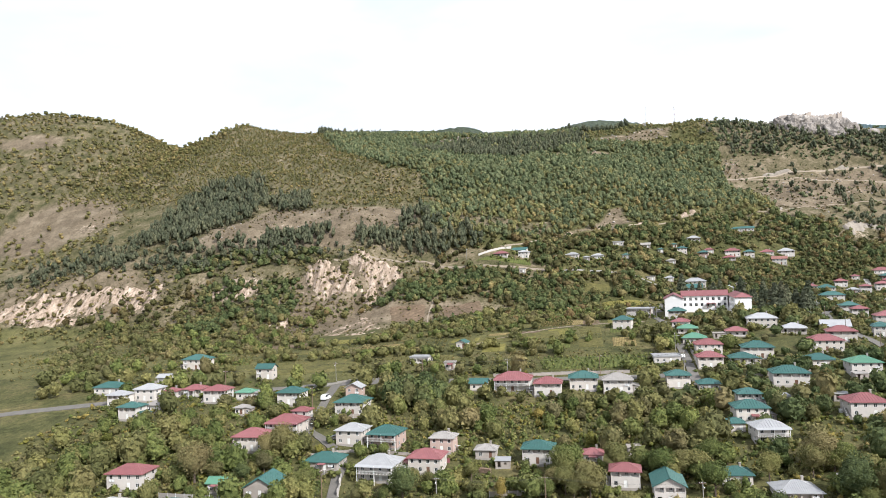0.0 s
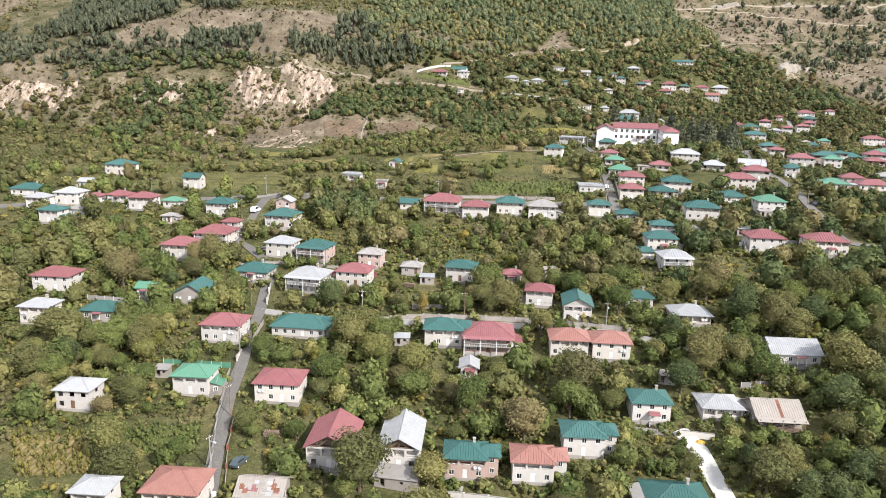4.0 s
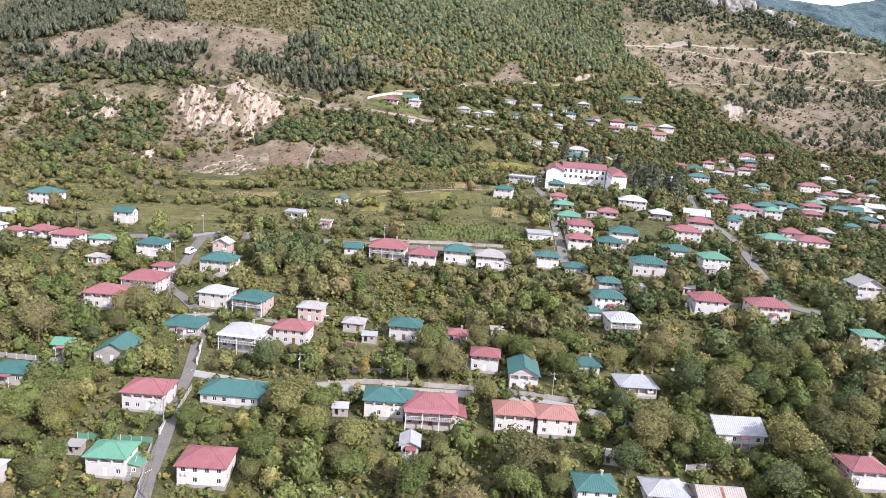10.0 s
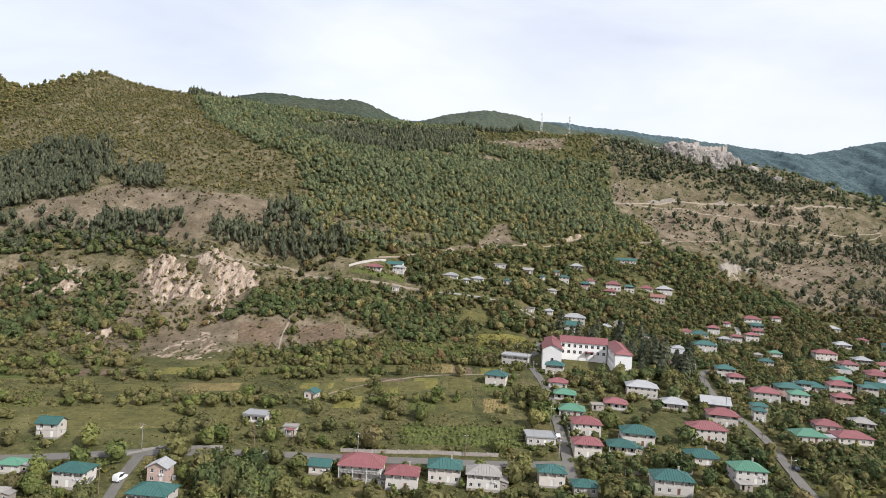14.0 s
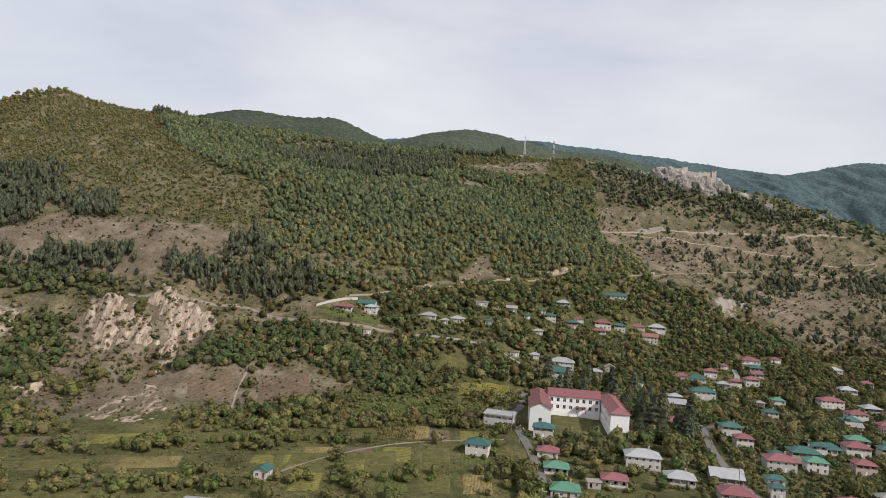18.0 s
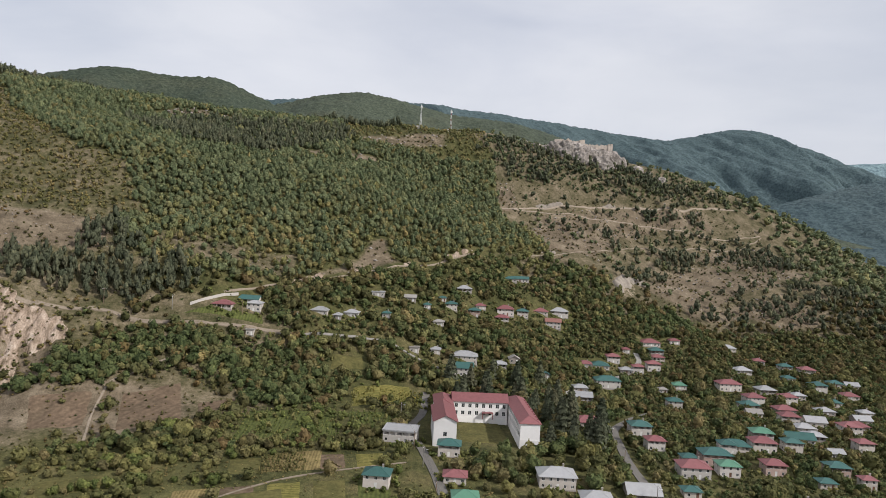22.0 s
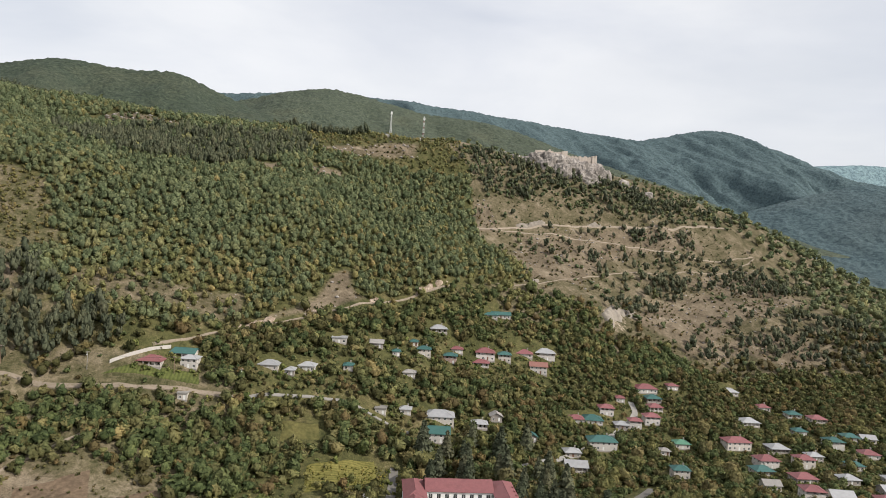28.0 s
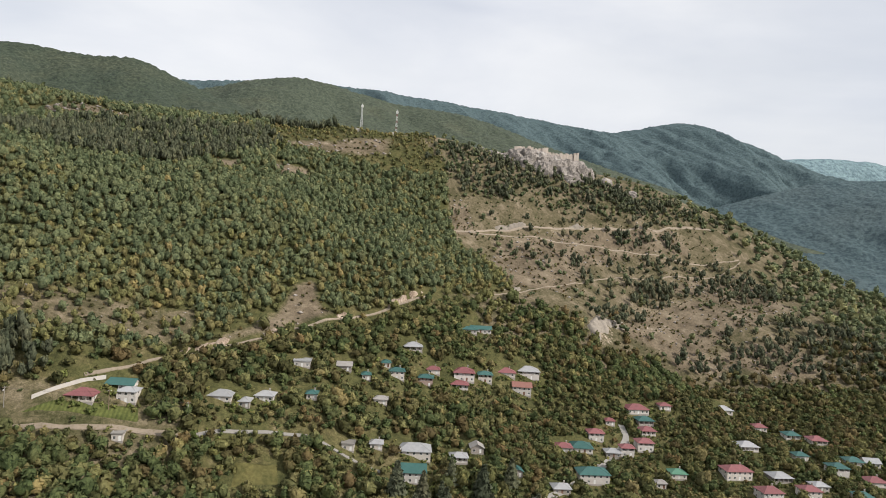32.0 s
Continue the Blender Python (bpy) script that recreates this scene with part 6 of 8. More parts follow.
RUBBER = painted("black_rubber", (0.02, 0.02, 0.021), 0.2, 0.8, 0.3)
for k, line_of in enumerate(([(-60.4, 122.5), (-63.5, 140), (-71, 164), (-78, 190), (-95, 222), (-105, 250)], [(-150, 266), (-106, 279), (-70, 287), (-34, 290), (4, 295), (38, 299)], [(38, 325), (37, 352), (36, 380), (34.5, 398), (33, 440)], [(116, 262), (117.5, 292), (120.5, 322), (117.5, 352), (119, 384), (124, 412)], [(-44, 190), (-14, 193), (27, 191.8)], [(-120, 506), (-86, 508), (-50, 512), (-20, 512)])):
    last = None
    for i, (x, y) in enumerate(line_of):
        top = utility_pole(x, y, 70 if k in (0, 2, 3) else 5, (i + k) % 2 == 0)
        if last is not None:
            cable(last, top)
        last = top


def garden_wall(points, height, mat, label, thick=0.22):
    """A wall along the ground, with a coping on every run and a pier at every corner."""
    x0, y0 = points[0]
    root = thing("garden_wall", x0, y0, gz(x0, y0), 0, label, "wall")
    z0 = gz(x0, y0)
    for (ax, ay), (bx, by) in zip(points, points[1:]):
        n = max(1, int(math.hypot(bx - ax, by - ay) / 4))
        tx, ty = (bx - ax), (by - ay)
        ln = math.hypot(tx, ty)
        sx, sy = -ty / ln * thick / 2, tx / ln * thick / 2
        for k in range(n):
            block(ax + tx * (k + 0.5) / n, ay + ty * (k + 0.5) / n, 1.2)
            p, q = (ax + tx * k / n, ay + ty * k / n), (ax + tx * (k + 1) / n, ay + ty * (k + 1) / n)
            lo, hi = min(gz(*p), gz(*q)) - 0.5 - z0, (gz(*p) + gz(*q)) / 2 + height - z0
            plan = [(p[0] - sx - x0, p[1] - sy - y0), (q[0] - sx - x0, q[1] - sy - y0), (q[0] + sx - x0, q[1] + sy - y0), (p[0] + sx - x0, p[1] + sy - y0)]
            quads = [(0, 1, 5, 4), (1, 2, 6, 5), (2, 3, 7, 6), (3, 0, 4, 7), (4, 5, 6, 7)]
            w = part("wall_section", [(*c, lo) for c in plan] + [(*c, hi) for c in plan], quads, mat, root)
            wide = [(c[0] * 1.0 + (sx if i > 1 else -sx) * 0.35, c[1] + (sy if i > 1 else -sy) * 0.35) for i, c in enumerate(plan)]
            part("coping", [(*c, hi + 0.003) for c in wide] + [(*c, hi + 0.1) for c in wide], quads, CONCRETE, w)
            px, py = p[0] - x0, p[1] - y0
            part("pier", *box(px - 0.2, px + 0.2, py - 0.2, py + 0.2, lo, hi + 0.22), mat, root)
    return root


garden_wall([(-60.2, 121), (-62.3, 127.6), (-66, 138.2), (-68.6, 148.2), (-71, 157.5)], 0.9, CONCRETE, "low grey concrete wall along the lane")
garden_wall([(-70.6, 161), (-71.3, 165.5)], 1.3, WALLS["white"], "white plastered wall along the lane")
garden_wall([(-55.4, 118), (-59.6, 129), (-62.6, 140)], 0.8, RUST, "low rust-red metal wall along the lane", 0.12)
garden_wall([(-73.5, 191), (-75, 197), (-76.6, 203)], 1.5, WALLS["white"], "white plastered wall beside the lane")
garden_wall([(-48, 187), (-40, 187.5), (-26, 191.5), (-12, 192.8), (10, 193.6), (34, 191)], 1.3, WALLS["block"], "brownish block wall along the concrete lane")
garden_wall([(-13, 124.9), (-3, 125), (2, 124.6)], 1.2, WALLS["white"], "white garden wall in front of a house")
garden_wall([(39.8, 150.2), (47.2, 149.4)], 1.5, WALLS["white"], "white wall at the end of the driveway")
garden_wall([(-90.6, 213.5), (-79, 218), (-68, 218.6), (-46, 217.5)], 0.8, WALLS["block"], "brownish stone wall along a village lane")
garden_wall([(-124, 267), (-108, 272), (-100, 279), (-80, 284)], 0.9, CONCRETE, "grey wall beside the village road")
garden_wall([(-40, 291), (-12, 294.5), (16, 297)], 1.2, WALLS["block"], "long brownish wall along the village road")
garden_wall([(131, 246), (150, 242), (172, 236)], 1.4, CONCRETE, "grey concrete wall along the road")
garden_wall([(44.2, 312), (44.2, 330), (44.0, 346)], 1.3, CONCRETE, "grey concrete wall along the street")


def sheet_fence(x0, y0, x1, y1, colour):
    root = thing("sheet_metal_fence", x0, y0, gz(x0, y0), 0, f"{ROOF_WORD[colour]} sheet metal garden fence", "fence", "garden fences")
    z0, n = gz(x0, y0), max(2, int(math.hypot(x1 - x0, y1 - y0) / 2.4))
    for k in range(n):
        p, q = (x0 + (x1 - x0) * k / n, y0 + (y1 - y0) * k / n), (x0 + (x1 - x0) * (k + 1) / n, y0 + (y1 - y0) * (k + 1) / n)
        zp, zq = gz(*p) - z0, gz(*q) - z0
        a, b = (p[0] - x0, p[1] - y0), (q[0] - x0, q[1] - y0)
        v = [(*a, zp + 0.1), (*b, zq + 0.1), (*b, zq + 1.6), (*a, zp + 1.6)]
        part("sheet", v + [(c[0] + 0.03, c[1] + 0.03, c[2]) for c in v], [(0, 1, 2, 3), (7, 6, 5, 4), (2, 6, 7, 3), (0, 4, 5, 1)], ROOFS[colour], root)
        part("post", *box(a[0] - 0.05, a[0] + 0.05, a[1] - 0.05, a[1] + 0.05, zp - 0.4, zp + 1.75), STEEL, root)


for f in ((-88, 156, -71, 158, "green"), (-70, 168, -70.5, 180, "rust"), (-46, 128, -34, 126, "grey"), (25, 150, 37, 150, "rust"), (-30, 196, -14, 198, "rust"), (12.5, 209, 12.5, 218, "grey"), (-60, 213, -45, 215, "red"), (-125, 182, -104, 183, "grey"), (58, 168, 80, 172, "grey"), (-96, 240, -84, 244, "rust"), (94, 251, 108, 253, "grey"), (60, 290, 84, 292, "rust")):
    sheet_fence(*f)


# cars
def car(x, y, yaw, paint, label, van=False):
    block(x, y, 2.6)
    root = thing("van" if van else "car", x, y, gz(x, y) + 0.34, yaw, label, "van" if van else "car", "parked cars")
    length, wid, h0, h1 = (4.9, 1.9, 1.0, 2.0) if van else (4.2, 1.7, 0.72, 1.36)
    prof = [(-length / 2, 0.15), (length / 2, 0.15), (length / 2, h0 * 0.8), (length / 2 - 0.15, h0), (length * (0.30 if van else 0.22), h0 + 0.06), (length * (0.16 if van else 0.06), h1), (-length * (0.47 if van else 0.28), h1), (-length * (0.5 if van else 0.42), h0 + 0.05), (-length / 2, h0 * 0.9)]
    n = len(prof)

    def shell(points, half, tuck):
        v = [(u, s * (half - (tuck if z > h0 + 0.1 else 0)), z) for s in (-1, 1) for u, z in points]
        m = len(points)
        return v, [tuple(range(m - 1, -1, -1)), tuple(range(m, 2 * m))] + [(k, (k + 1) % m, m + (k + 1) % m, m + k) for k in range(m)]

    body = part("body", *shell(prof, wid / 2, 0.14), paint, root)
    for s in (-1, 1):
        yy = s * (wid / 2 - 0.1)
        glass = [(length * 0.20 if not van else length * 0.27, h0 + 0.1), (length * 0.05 if not van else length * 0.15, h1 - 0.1), (-length * 0.26, h1 - 0.1), (-length * 0.36, h0 + 0.1)]
        v = [(u, yy + s * t, z) for t in (-0.02, 0.09 if not van else 0.05) for u, z in glass]
        part("side_window", v, [(0, 1, 2, 3), (7, 6, 5, 4), (0, 4, 5, 1), (1, 5, 6, 2), (2, 6, 7, 3), (3, 7, 4, 0)], GLASS, body)
    a, b = prof[4], prof[5]
    v = [(a[0] - 0.03, -wid * 0.38, a[1] + 0.06), (a[0] - 0.03, wid * 0.38, a[1] + 0.06), (b[0] + 0.06, wid * 0.36, b[1] - 0.08), (b[0] + 0.06, -wid * 0.36, b[1] - 0.08)]
    part("windscreen", v + [(p + 0.04, q, r + 0.03) for p, q, r in v], [(4, 5, 6, 7), (3, 2, 1, 0), (0, 1, 5, 4), (1, 2, 6, 5), (2, 3, 7, 6), (3, 0, 4, 7)], GLASS, body)
    for s in (-1, 1):
        part("headlight", *box(length / 2 - 0.02, length / 2 + 0.03, s * wid * 0.36 - 0.16, s * wid * 0.36 + 0.16, h0 * 0.55, h0 * 0.75), STEEL, body)
        for u in (-length * 0.31, length * 0.31):
            m = 14
            disc = lambda r, yy: [(u + r * math.cos(k * 6.2832 / m), yy, r * math.sin(k * 6.2832 / m)) for k in range(m)]
            y0, y1 = s * (wid / 2 - 0.18), s * (wid / 2 + 0.02)
            ty = part("wheel", disc(0.33, y0) + disc(0.33, y1), [(k, (k + 1) % m, m + (k + 1) % m, m + k) for k in range(m)] + [tuple(range(m)), tuple(range(2 * m - 1, m - 1, -1))], RUBBER, root)
            part("rim", disc(0.2, y1 + s * 0.004) + disc(0.2, y1 + s * 0.02), [(k, (k + 1) % m, m + (k + 1) % m, m + k) for k in range(m)] + [tuple(range(2 * m - 1, m - 1, -1)), tuple(range(m))], STEEL, ty)


CAR_WHITE = painted("white_car_paint", (0.7, 0.7, 0.7), 0.05, 0.25, 0.5, stain_amount=0.1)
CAR_DARK = painted("dark_car_paint", (0.03, 0.035, 0.045), 0.1, 0.25, 0.5, stain_amount=0.1)
CAR_BLUE = painted("grey_blue_car_paint", (0.06, 0.085, 0.095), 0.1, 0.3, 0.5, stain_amount=0.2)
car(-102.6, 258, 80, CAR_WHITE, "white van parked on the village lane", True)
car(-84, 178.5, 8, CAR_DARK, "dark car parked beside the red-roofed house")
car(-55.6, 125.5, 75, CAR_BLUE, "grey-blue car parked beside the lane")
car(39.6, 315, 90, CAR_WHITE, "white car parked on the street")
car(123, 300, 92, CAR_DARK, "dark car standing on the road")


# sheds, heaps and stacks
def shed(x, y, w, d, h, yaw, roof_mat, label):
    block(x, y, max(w, d) * 0.5 + 0.6)
    block(x, y - d, w * 0.4)
    root = thing("shed", x, y, gz(x, y), yaw, label, "shed", "garden sheds")
    v, f = facade(w, h, [(w * 0.15, w * 0.15 + 0.9, 0.1, 1.9), (w * 0.6, w * 0.6 + 0.7, 1.0, 1.6)])
    part("wall", *joined(([(a - w / 2, b - d / 2, c) for a, b, c in v], f), ([(-w / 2, -d / 2, 0), (-w / 2, d / 2, 0), (w / 2, d / 2, 0), (w / 2, -d / 2, 0), (-w / 2, -d / 2, h), (-w / 2, d / 2, h + 0.3), (w / 2, d / 2, h + 0.3), (w / 2, -d / 2, h)], [(0, 4, 5, 1), (1, 5, 6, 2), (2, 6, 7, 3)])), WALLS["block"], root)
    part("base", *box(-w / 2 - 0.05, w / 2 + 0.05, -d / 2 - 0.05, d / 2 + 0.05, -1.5, 0.08), PLINTH, root)
    part("back_wall", *box(-w / 2 + 0.1, w / 2 - 0.1, 0, 0.05, 0.1, h), TIMBER, root)
    a, b = w / 2 + 0.3, d / 2 + 0.3
    top = [(-a, -b, h - 0.02), (a, -b, h - 0.02), (a, b, h + 0.34), (-a, b, h + 0.34)]
    ro = part("roof", top + [(p, q, r - 0.09) for p, q, r in top], [(0, 1, 2, 3), (7, 6, 5, 4), (0, 4, 5, 1), (1, 5, 6, 2), (2, 6, 7, 3), (3, 7, 4, 0)], roof_mat, root)
    tagged(part("seams", *seam_mesh(top, [(0, 1, 2, 3)], 0.6), roof_mat, ro), kind="stuff")


for x, y, w, d, h, yaw, c, word in ((-22, 127, 9, 4.5, 2.3, -3, "grey", "long low block shed with a grey sheet roof"), (93, 174.5, 3.6, 3, 2.0, 20, "rust", "small block shed with a rusty sheet roof"), (-86, 152, 3.2, 2.6, 2.0, 5, "grey", "small block shed with a grey roof"), (-30, 178, 4, 3, 2.1, 8, "white", "small shed with a pale roof"), (40, 170, 4, 3, 2.1, -5, "rust", "small block shed with a rusty sheet roof"),
                                    (66, 205, 4.4, 3, 2.1, 5, "grey", "small block shed with a grey roof"), (-28, 214, 4.5, 3.4, 2.2, 4, "white", "small shed with a pale roof"), (-118, 203, 4, 3, 2.2, 0, "grey", "small block shed with a grey roof"), (12, 224, 4, 3, 2.1, 6, "rust", "small block shed with a rusty sheet roof"), (84, 262, 5, 3.5, 2.3, 0, "white", "small shed with a pale roof"),
                                    (98, 283, 4.5, 3.4, 2.3, 5, "grey", "small block shed with a grey roof"), (-60, 262, 4, 3, 2.2, 5, "grey", "small block shed with a grey roof"), (60, 344, 5, 3.5, 2.3, 0, "rust", "small block shed with a rusty sheet roof"), (150, 330, 5, 3.6, 2.3, 0, "white", "small shed with a pale roof"), (166, 388, 5, 3.6, 2.3, 10, "grey", "small block shed with a grey roof"), (-88, 255, 4, 3, 2.2, 5, "rust", "small block shed with a rusty sheet roof")):
    shed(x, y, w, d, h, yaw, ROOFS[c], word)


def heap(x, y, r, h, mat, label, category):
    g = random.Random(int(x * 3 + y))
    verts, faces, n, m = [], [], 14, 6
    for j in range(m + 1):
        t = j / m
        for i in range(n):
            a = i * 6.2832 / n
            k = (1 - t**1.7) * g.uniform(0.85, 1.12) + 0.05
            px, py = x + r * 1.25 * k * math.cos(a), y + r * k * math.sin(a)
            verts.append((px, py, (gz(px, py) - 0.1) * (1 - t) + (gz(x, y)) * t + h * t * g.uniform(0.85, 1.1)))
    for j in range(m):
        for i in range(n):
            a, b = j * n + i, j * n + (i + 1) % n
            faces.append((a, b, b + n, a + n))
    faces.append(tuple(m * n + i for i in range(n)))
    tagged(mesh_object("heap", verts, faces, (mat,)), label, category)


heap(94.2, 170.5, 1.5, 1.2, painted("blue_tarpaulin", (0.03, 0.14, 0.42), 0.2, 0.4, 0.4), "heap covered with a bright blue tarpaulin", "heap")
heap(43.8, 148.3, 1.0, 0.7, painted("yellow_tarpaulin", (0.5, 0.30, 0.04), 0.2, 0.5, 0.4), "small heap under a yellow tarpaulin by the driveway", "heap")
heap(89.5, 172.5, 1.6, 0.8, ROOFS["grey"], "heap of grey rubble and old sheets", "heap")
heap(-47, 124, 1.4, 0.7, DIRT, "heap of pale earth", "heap")


def woodpile(x, y, yaw):
    root = thing("woodpile", x, y, gz(x, y), yaw, "stack of cut firewood logs in a garden", "woodpile")
    g = random.Random(2)
    for j in range(4):
        for k in range(9 - j % 2):
            u, h = -1.8 + 0.42 * k + 0.2 * (j % 2), 0.16 + 0.33 * j
            r = g.uniform(0.15, 0.2)
            ends = [(u + r * math.cos(a), v, h + r * math.sin(a)) for v in (-0.6 + g.uniform(-0.1, 0.1), 0.6) for a in np.linspace(0, 6.283, 8)[:-1]]
            part("log", ends, [(i, (i + 1) % 7, 7 + (i + 1) % 7, 7 + i) for i in range(7)] + [tuple(range(6, -1, -1)), tuple(range(7, 14))], TIMBER, root)


woodpile(-52, 135.5, 5)
woodpile(-33, 210, -10)
part_of_path = road("pavement", [(-8.9, 128.2), (-9, 127), (-9.2, 125.4)], 1.3, CONCRETE, "narrow concrete garden path", 0.12)


# ---- plants ----
rng = np.random.default_rng(4)


def cube_sphere(n):
    """A ball out of quads: corners and faces."""
    verts, faces, at = [], [], {}
    for axis in range(3):
        for sign in (-1, 1):
            for i in range(n):
                for j in range(n):
                    q = []
                    for u, v in ((i, j), (i + 1, j), (i + 1, j + 1), (i, j + 1)):
                        p = [0, 0, 0]
                        p[axis], p[(axis + 1) % 3], p[(axis + 2) % 3] = sign, 2 * u / n - 1, 2 * v / n - 1
                        key = tuple(np.round(p, 4))
                        if key not in at:
                            at[key] = len(verts)
                            verts.append(np.array(p) / np.linalg.norm(p))
                        q.append(at[key])
                    faces.append(q if sign > 0 else q[::-1])
    return np.array(verts), np.array(faces)


def leaf_clumps(centres, normals, size, g):
    """Small bent leaf clumps, a triangle each, turned every way about their normals."""
    n = len(centres)
    r = g.normal(size=(n, 3))
    a = np.cross(normals, r)
    a /= np.linalg.norm(a, axis=1)[:, None]
    b = np.cross(normals, a)
    s = size * g.uniform(0.65, 1.4, (n, 1))
    v = np.stack([centres - a * s * 1.1 - b * s * 0.6, centres + a * s * 1.1 - b * s * 0.6, centres + b * s * 1.3], 1)
    return v.reshape(-1, 3), np.arange(3 * n).reshape(-1, 3)


def halves(quads):
    return np.r_[quads[:, [0, 1, 2]], quads[:, [0, 2, 3]]]


def crown(seed, leaves, lobes=8, leaf=0.1, core=2, squash=0.95, ragged=0.16, wide=0.52, turn=0.48):
    """A crown about 1 in radius: a lumpy body of rounded lobes under many leaf clumps that follow its shape."""
    g = np.random.default_rng(seed)
    mid = g.normal(size=(lobes, 3))
    mid *= (wide * g.uniform(0.5, 1.0, lobes) / np.linalg.norm(mid, axis=1))[:, None]
    rad = g.uniform(0.30, 0.54, lobes)

    def reach(d):
        along = d @ mid.T
        inner = along**2 - (mid**2).sum(1) + rad**2
        return np.maximum((np.where(inner > 0, along + np.sqrt(np.maximum(inner, 0)), 0)).max(1), 0.46)

    v, f = cube_sphere(core)
    v = v * (reach(v) * g.uniform(0.84, 0.98, len(v)))[:, None]
    d = g.normal(size=(leaves, 3))
    d[:, 2] = np.abs(d[:, 2]) * np.where(g.random(leaves) < 0.75, 1, -1)
    d /= np.linalg.norm(d, axis=1)[:, None]
    c = d * (reach(d) * (1.0 + ragged * (g.random(leaves) - 0.35)))[:, None]
    nrm = d + g.normal(size=d.shape) * turn
    nrm /= np.linalg.norm(nrm, axis=1)[:, None]
    lv, lf = leaf_clumps(c, nrm, leaf, g)
    out, faces = np.r_[v, lv], np.r_[halves(f), lf + len(v)]
    out[:, 2] *= squash
    return out, faces


def lobed(seed, leaves, lobes=6, leaf=0.15, squash=0.95):
    """A small or far crown about 1 in radius: uneven eight-sided lobes, and leaf clumps over them."""
    g = np.random.default_rng(seed)
    mid = g.normal(size=(lobes, 3)) * 0.36
    mid[:, 2] *= 0.75
    rad = g.uniform(0.42, 0.64, lobes)
    six = np.array([(1, 0, 0), (-1, 0, 0), (0, 1, 0), (0, -1, 0), (0, 0, 1), (0, 0, -1)], float)
    tri = np.array([(0, 2, 4), (2, 1, 4), (1, 3, 4), (3, 0, 4), (2, 0, 5), (1, 2, 5), (3, 1, 5), (0, 3, 5)])
    verts, faces = [], []
    for k in range(lobes):
        turn = np.array(Matrix.Rotation(g.uniform(0, 6.3), 3, Vector(g.normal(size=3)).normalized()))
        verts.append(mid[k] + rad[k] * g.uniform(0.85, 1.2, (6, 1)) * (six @ turn.T))
        faces.append(tri + 6 * k)
    pick = g.integers(0, lobes, leaves)
    d = g.normal(size=(leaves, 3))
    d[:, 2] = np.abs(d[:, 2]) * np.where(g.random(leaves) < 0.8, 1, -1)
    d /= np.linalg.norm(d, axis=1)[:, None]
    c = mid[pick] + d * (rad[pick] * g.uniform(0.85, 1.12, leaves))[:, None]
    nrm = d + g.normal(size=d.shape) * 0.5
    nrm /= np.linalg.norm(nrm, axis=1)[:, None]
    lv, lf = leaf_clumps(c, nrm, leaf, g)
    out, all_faces = np.r_[np.concatenate(verts), lv], np.r_[np.concatenate(faces), lf + 6 * lobes]
    out[:, 2] *= squash
    return out, all_faces


def pine(seed, leaves, leaf=0.13, slim=0.33):
    """A conifer 1 high: drooping needle clumps in uneven tiers round a cone."""
    g = np.random.default_rng(seed)
    t = g.uniform(0.12, 1.0, leaves) ** 0.8
    a = g.uniform(0, 6.283, leaves)
    r = slim * (1.02 - t) ** 0.8 * g.uniform(0.55, 1.1, leaves) * (0.8 + 0.3 * np.sin(t * 40))
    c = np.stack([r * np.cos(a), r * np.sin(a), t], 1)
    nrm = np.stack([np.cos(a), np.sin(a), np.full(leaves, 0.5)], 1) + g.normal(size=(leaves, 3)) * 0.35
    nrm /= np.linalg.norm(nrm, axis=1)[:, None]
    lv, lf = leaf_clumps(c, nrm, leaf, g)
    v, f = cube_sphere(2)
    v = v * np.array([slim * 0.42, slim * 0.42, 0.42]) + np.array([0, 0, 0.5])
    v[:, :2] *= np.clip(1.25 - v[:, 2:3], 0.1, 1)
    return np.r_[v, lv], np.r_[halves(f), lf + len(v)]


def top_z(x, y):
    """The ground's height with the crags on it."""
    z = gz_all(x, y)
    for x0, y0, Z in CRAGS:
        i, j = np.round((x - x0) / 1.25).astype(int), np.round((y - y0) / 1.25).astype(int)
        ok = (i >= 0) & (j >= 0) & (i < Z.shape[0]) & (j < Z.shape[1])
        z[ok] = np.maximum(z[ok], Z[i[ok], j[ok]])
    return z


def grove(name, places, radius, tall, template_list, mat, label, lift=0.0, category="trees"):
    """Many plants in one mesh. places: n by 2; radius and tall: n each."""
    all_v, all_f, tones, base = [], [], [], 0
    pick = rng.integers(0, len(template_list), len(places))
    z = top_z(places[:, 0], places[:, 1])
    for k, (tv, tf) in enumerate(template_list):
        idx = np.where(pick == k)[0]
        if not len(idx):
            continue
        a = rng.uniform(0, 6.283, len(idx))
        c, s = np.cos(a)[:, None], np.sin(a)[:, None]
        x = (tv[:, 0] * c - tv[:, 1] * s) * radius[idx, None] + places[idx, 0:1]
        y = (tv[:, 0] * s + tv[:, 1] * c) * radius[idx, None] + places[idx, 1:2]
        zz = tv[None, :, 2] * tall[idx, None] + (z[idx] + lift * tall[idx])[:, None]
        all_v.append(np.stack([x, y, zz], -1).reshape(-1, 3))
        tones.append(np.repeat(rng.random(len(idx)), len(tv)))
        all_f.append((tf[None] + (np.arange(len(idx)) * len(tv))[:, None, None]).reshape(-1, 3) + base)
        base += len(idx) * len(tv)
    ob = big_mesh(name, np.concatenate(all_v), np.concatenate(all_f), mat)
    ob.data.shade_smooth()
    ob.data.attributes.new("tone", "FLOAT", "POINT").data.foreach_set("value", np.concatenate(tones).astype(np.float32))
    return tagged(ob, label, category, kind="stuff")


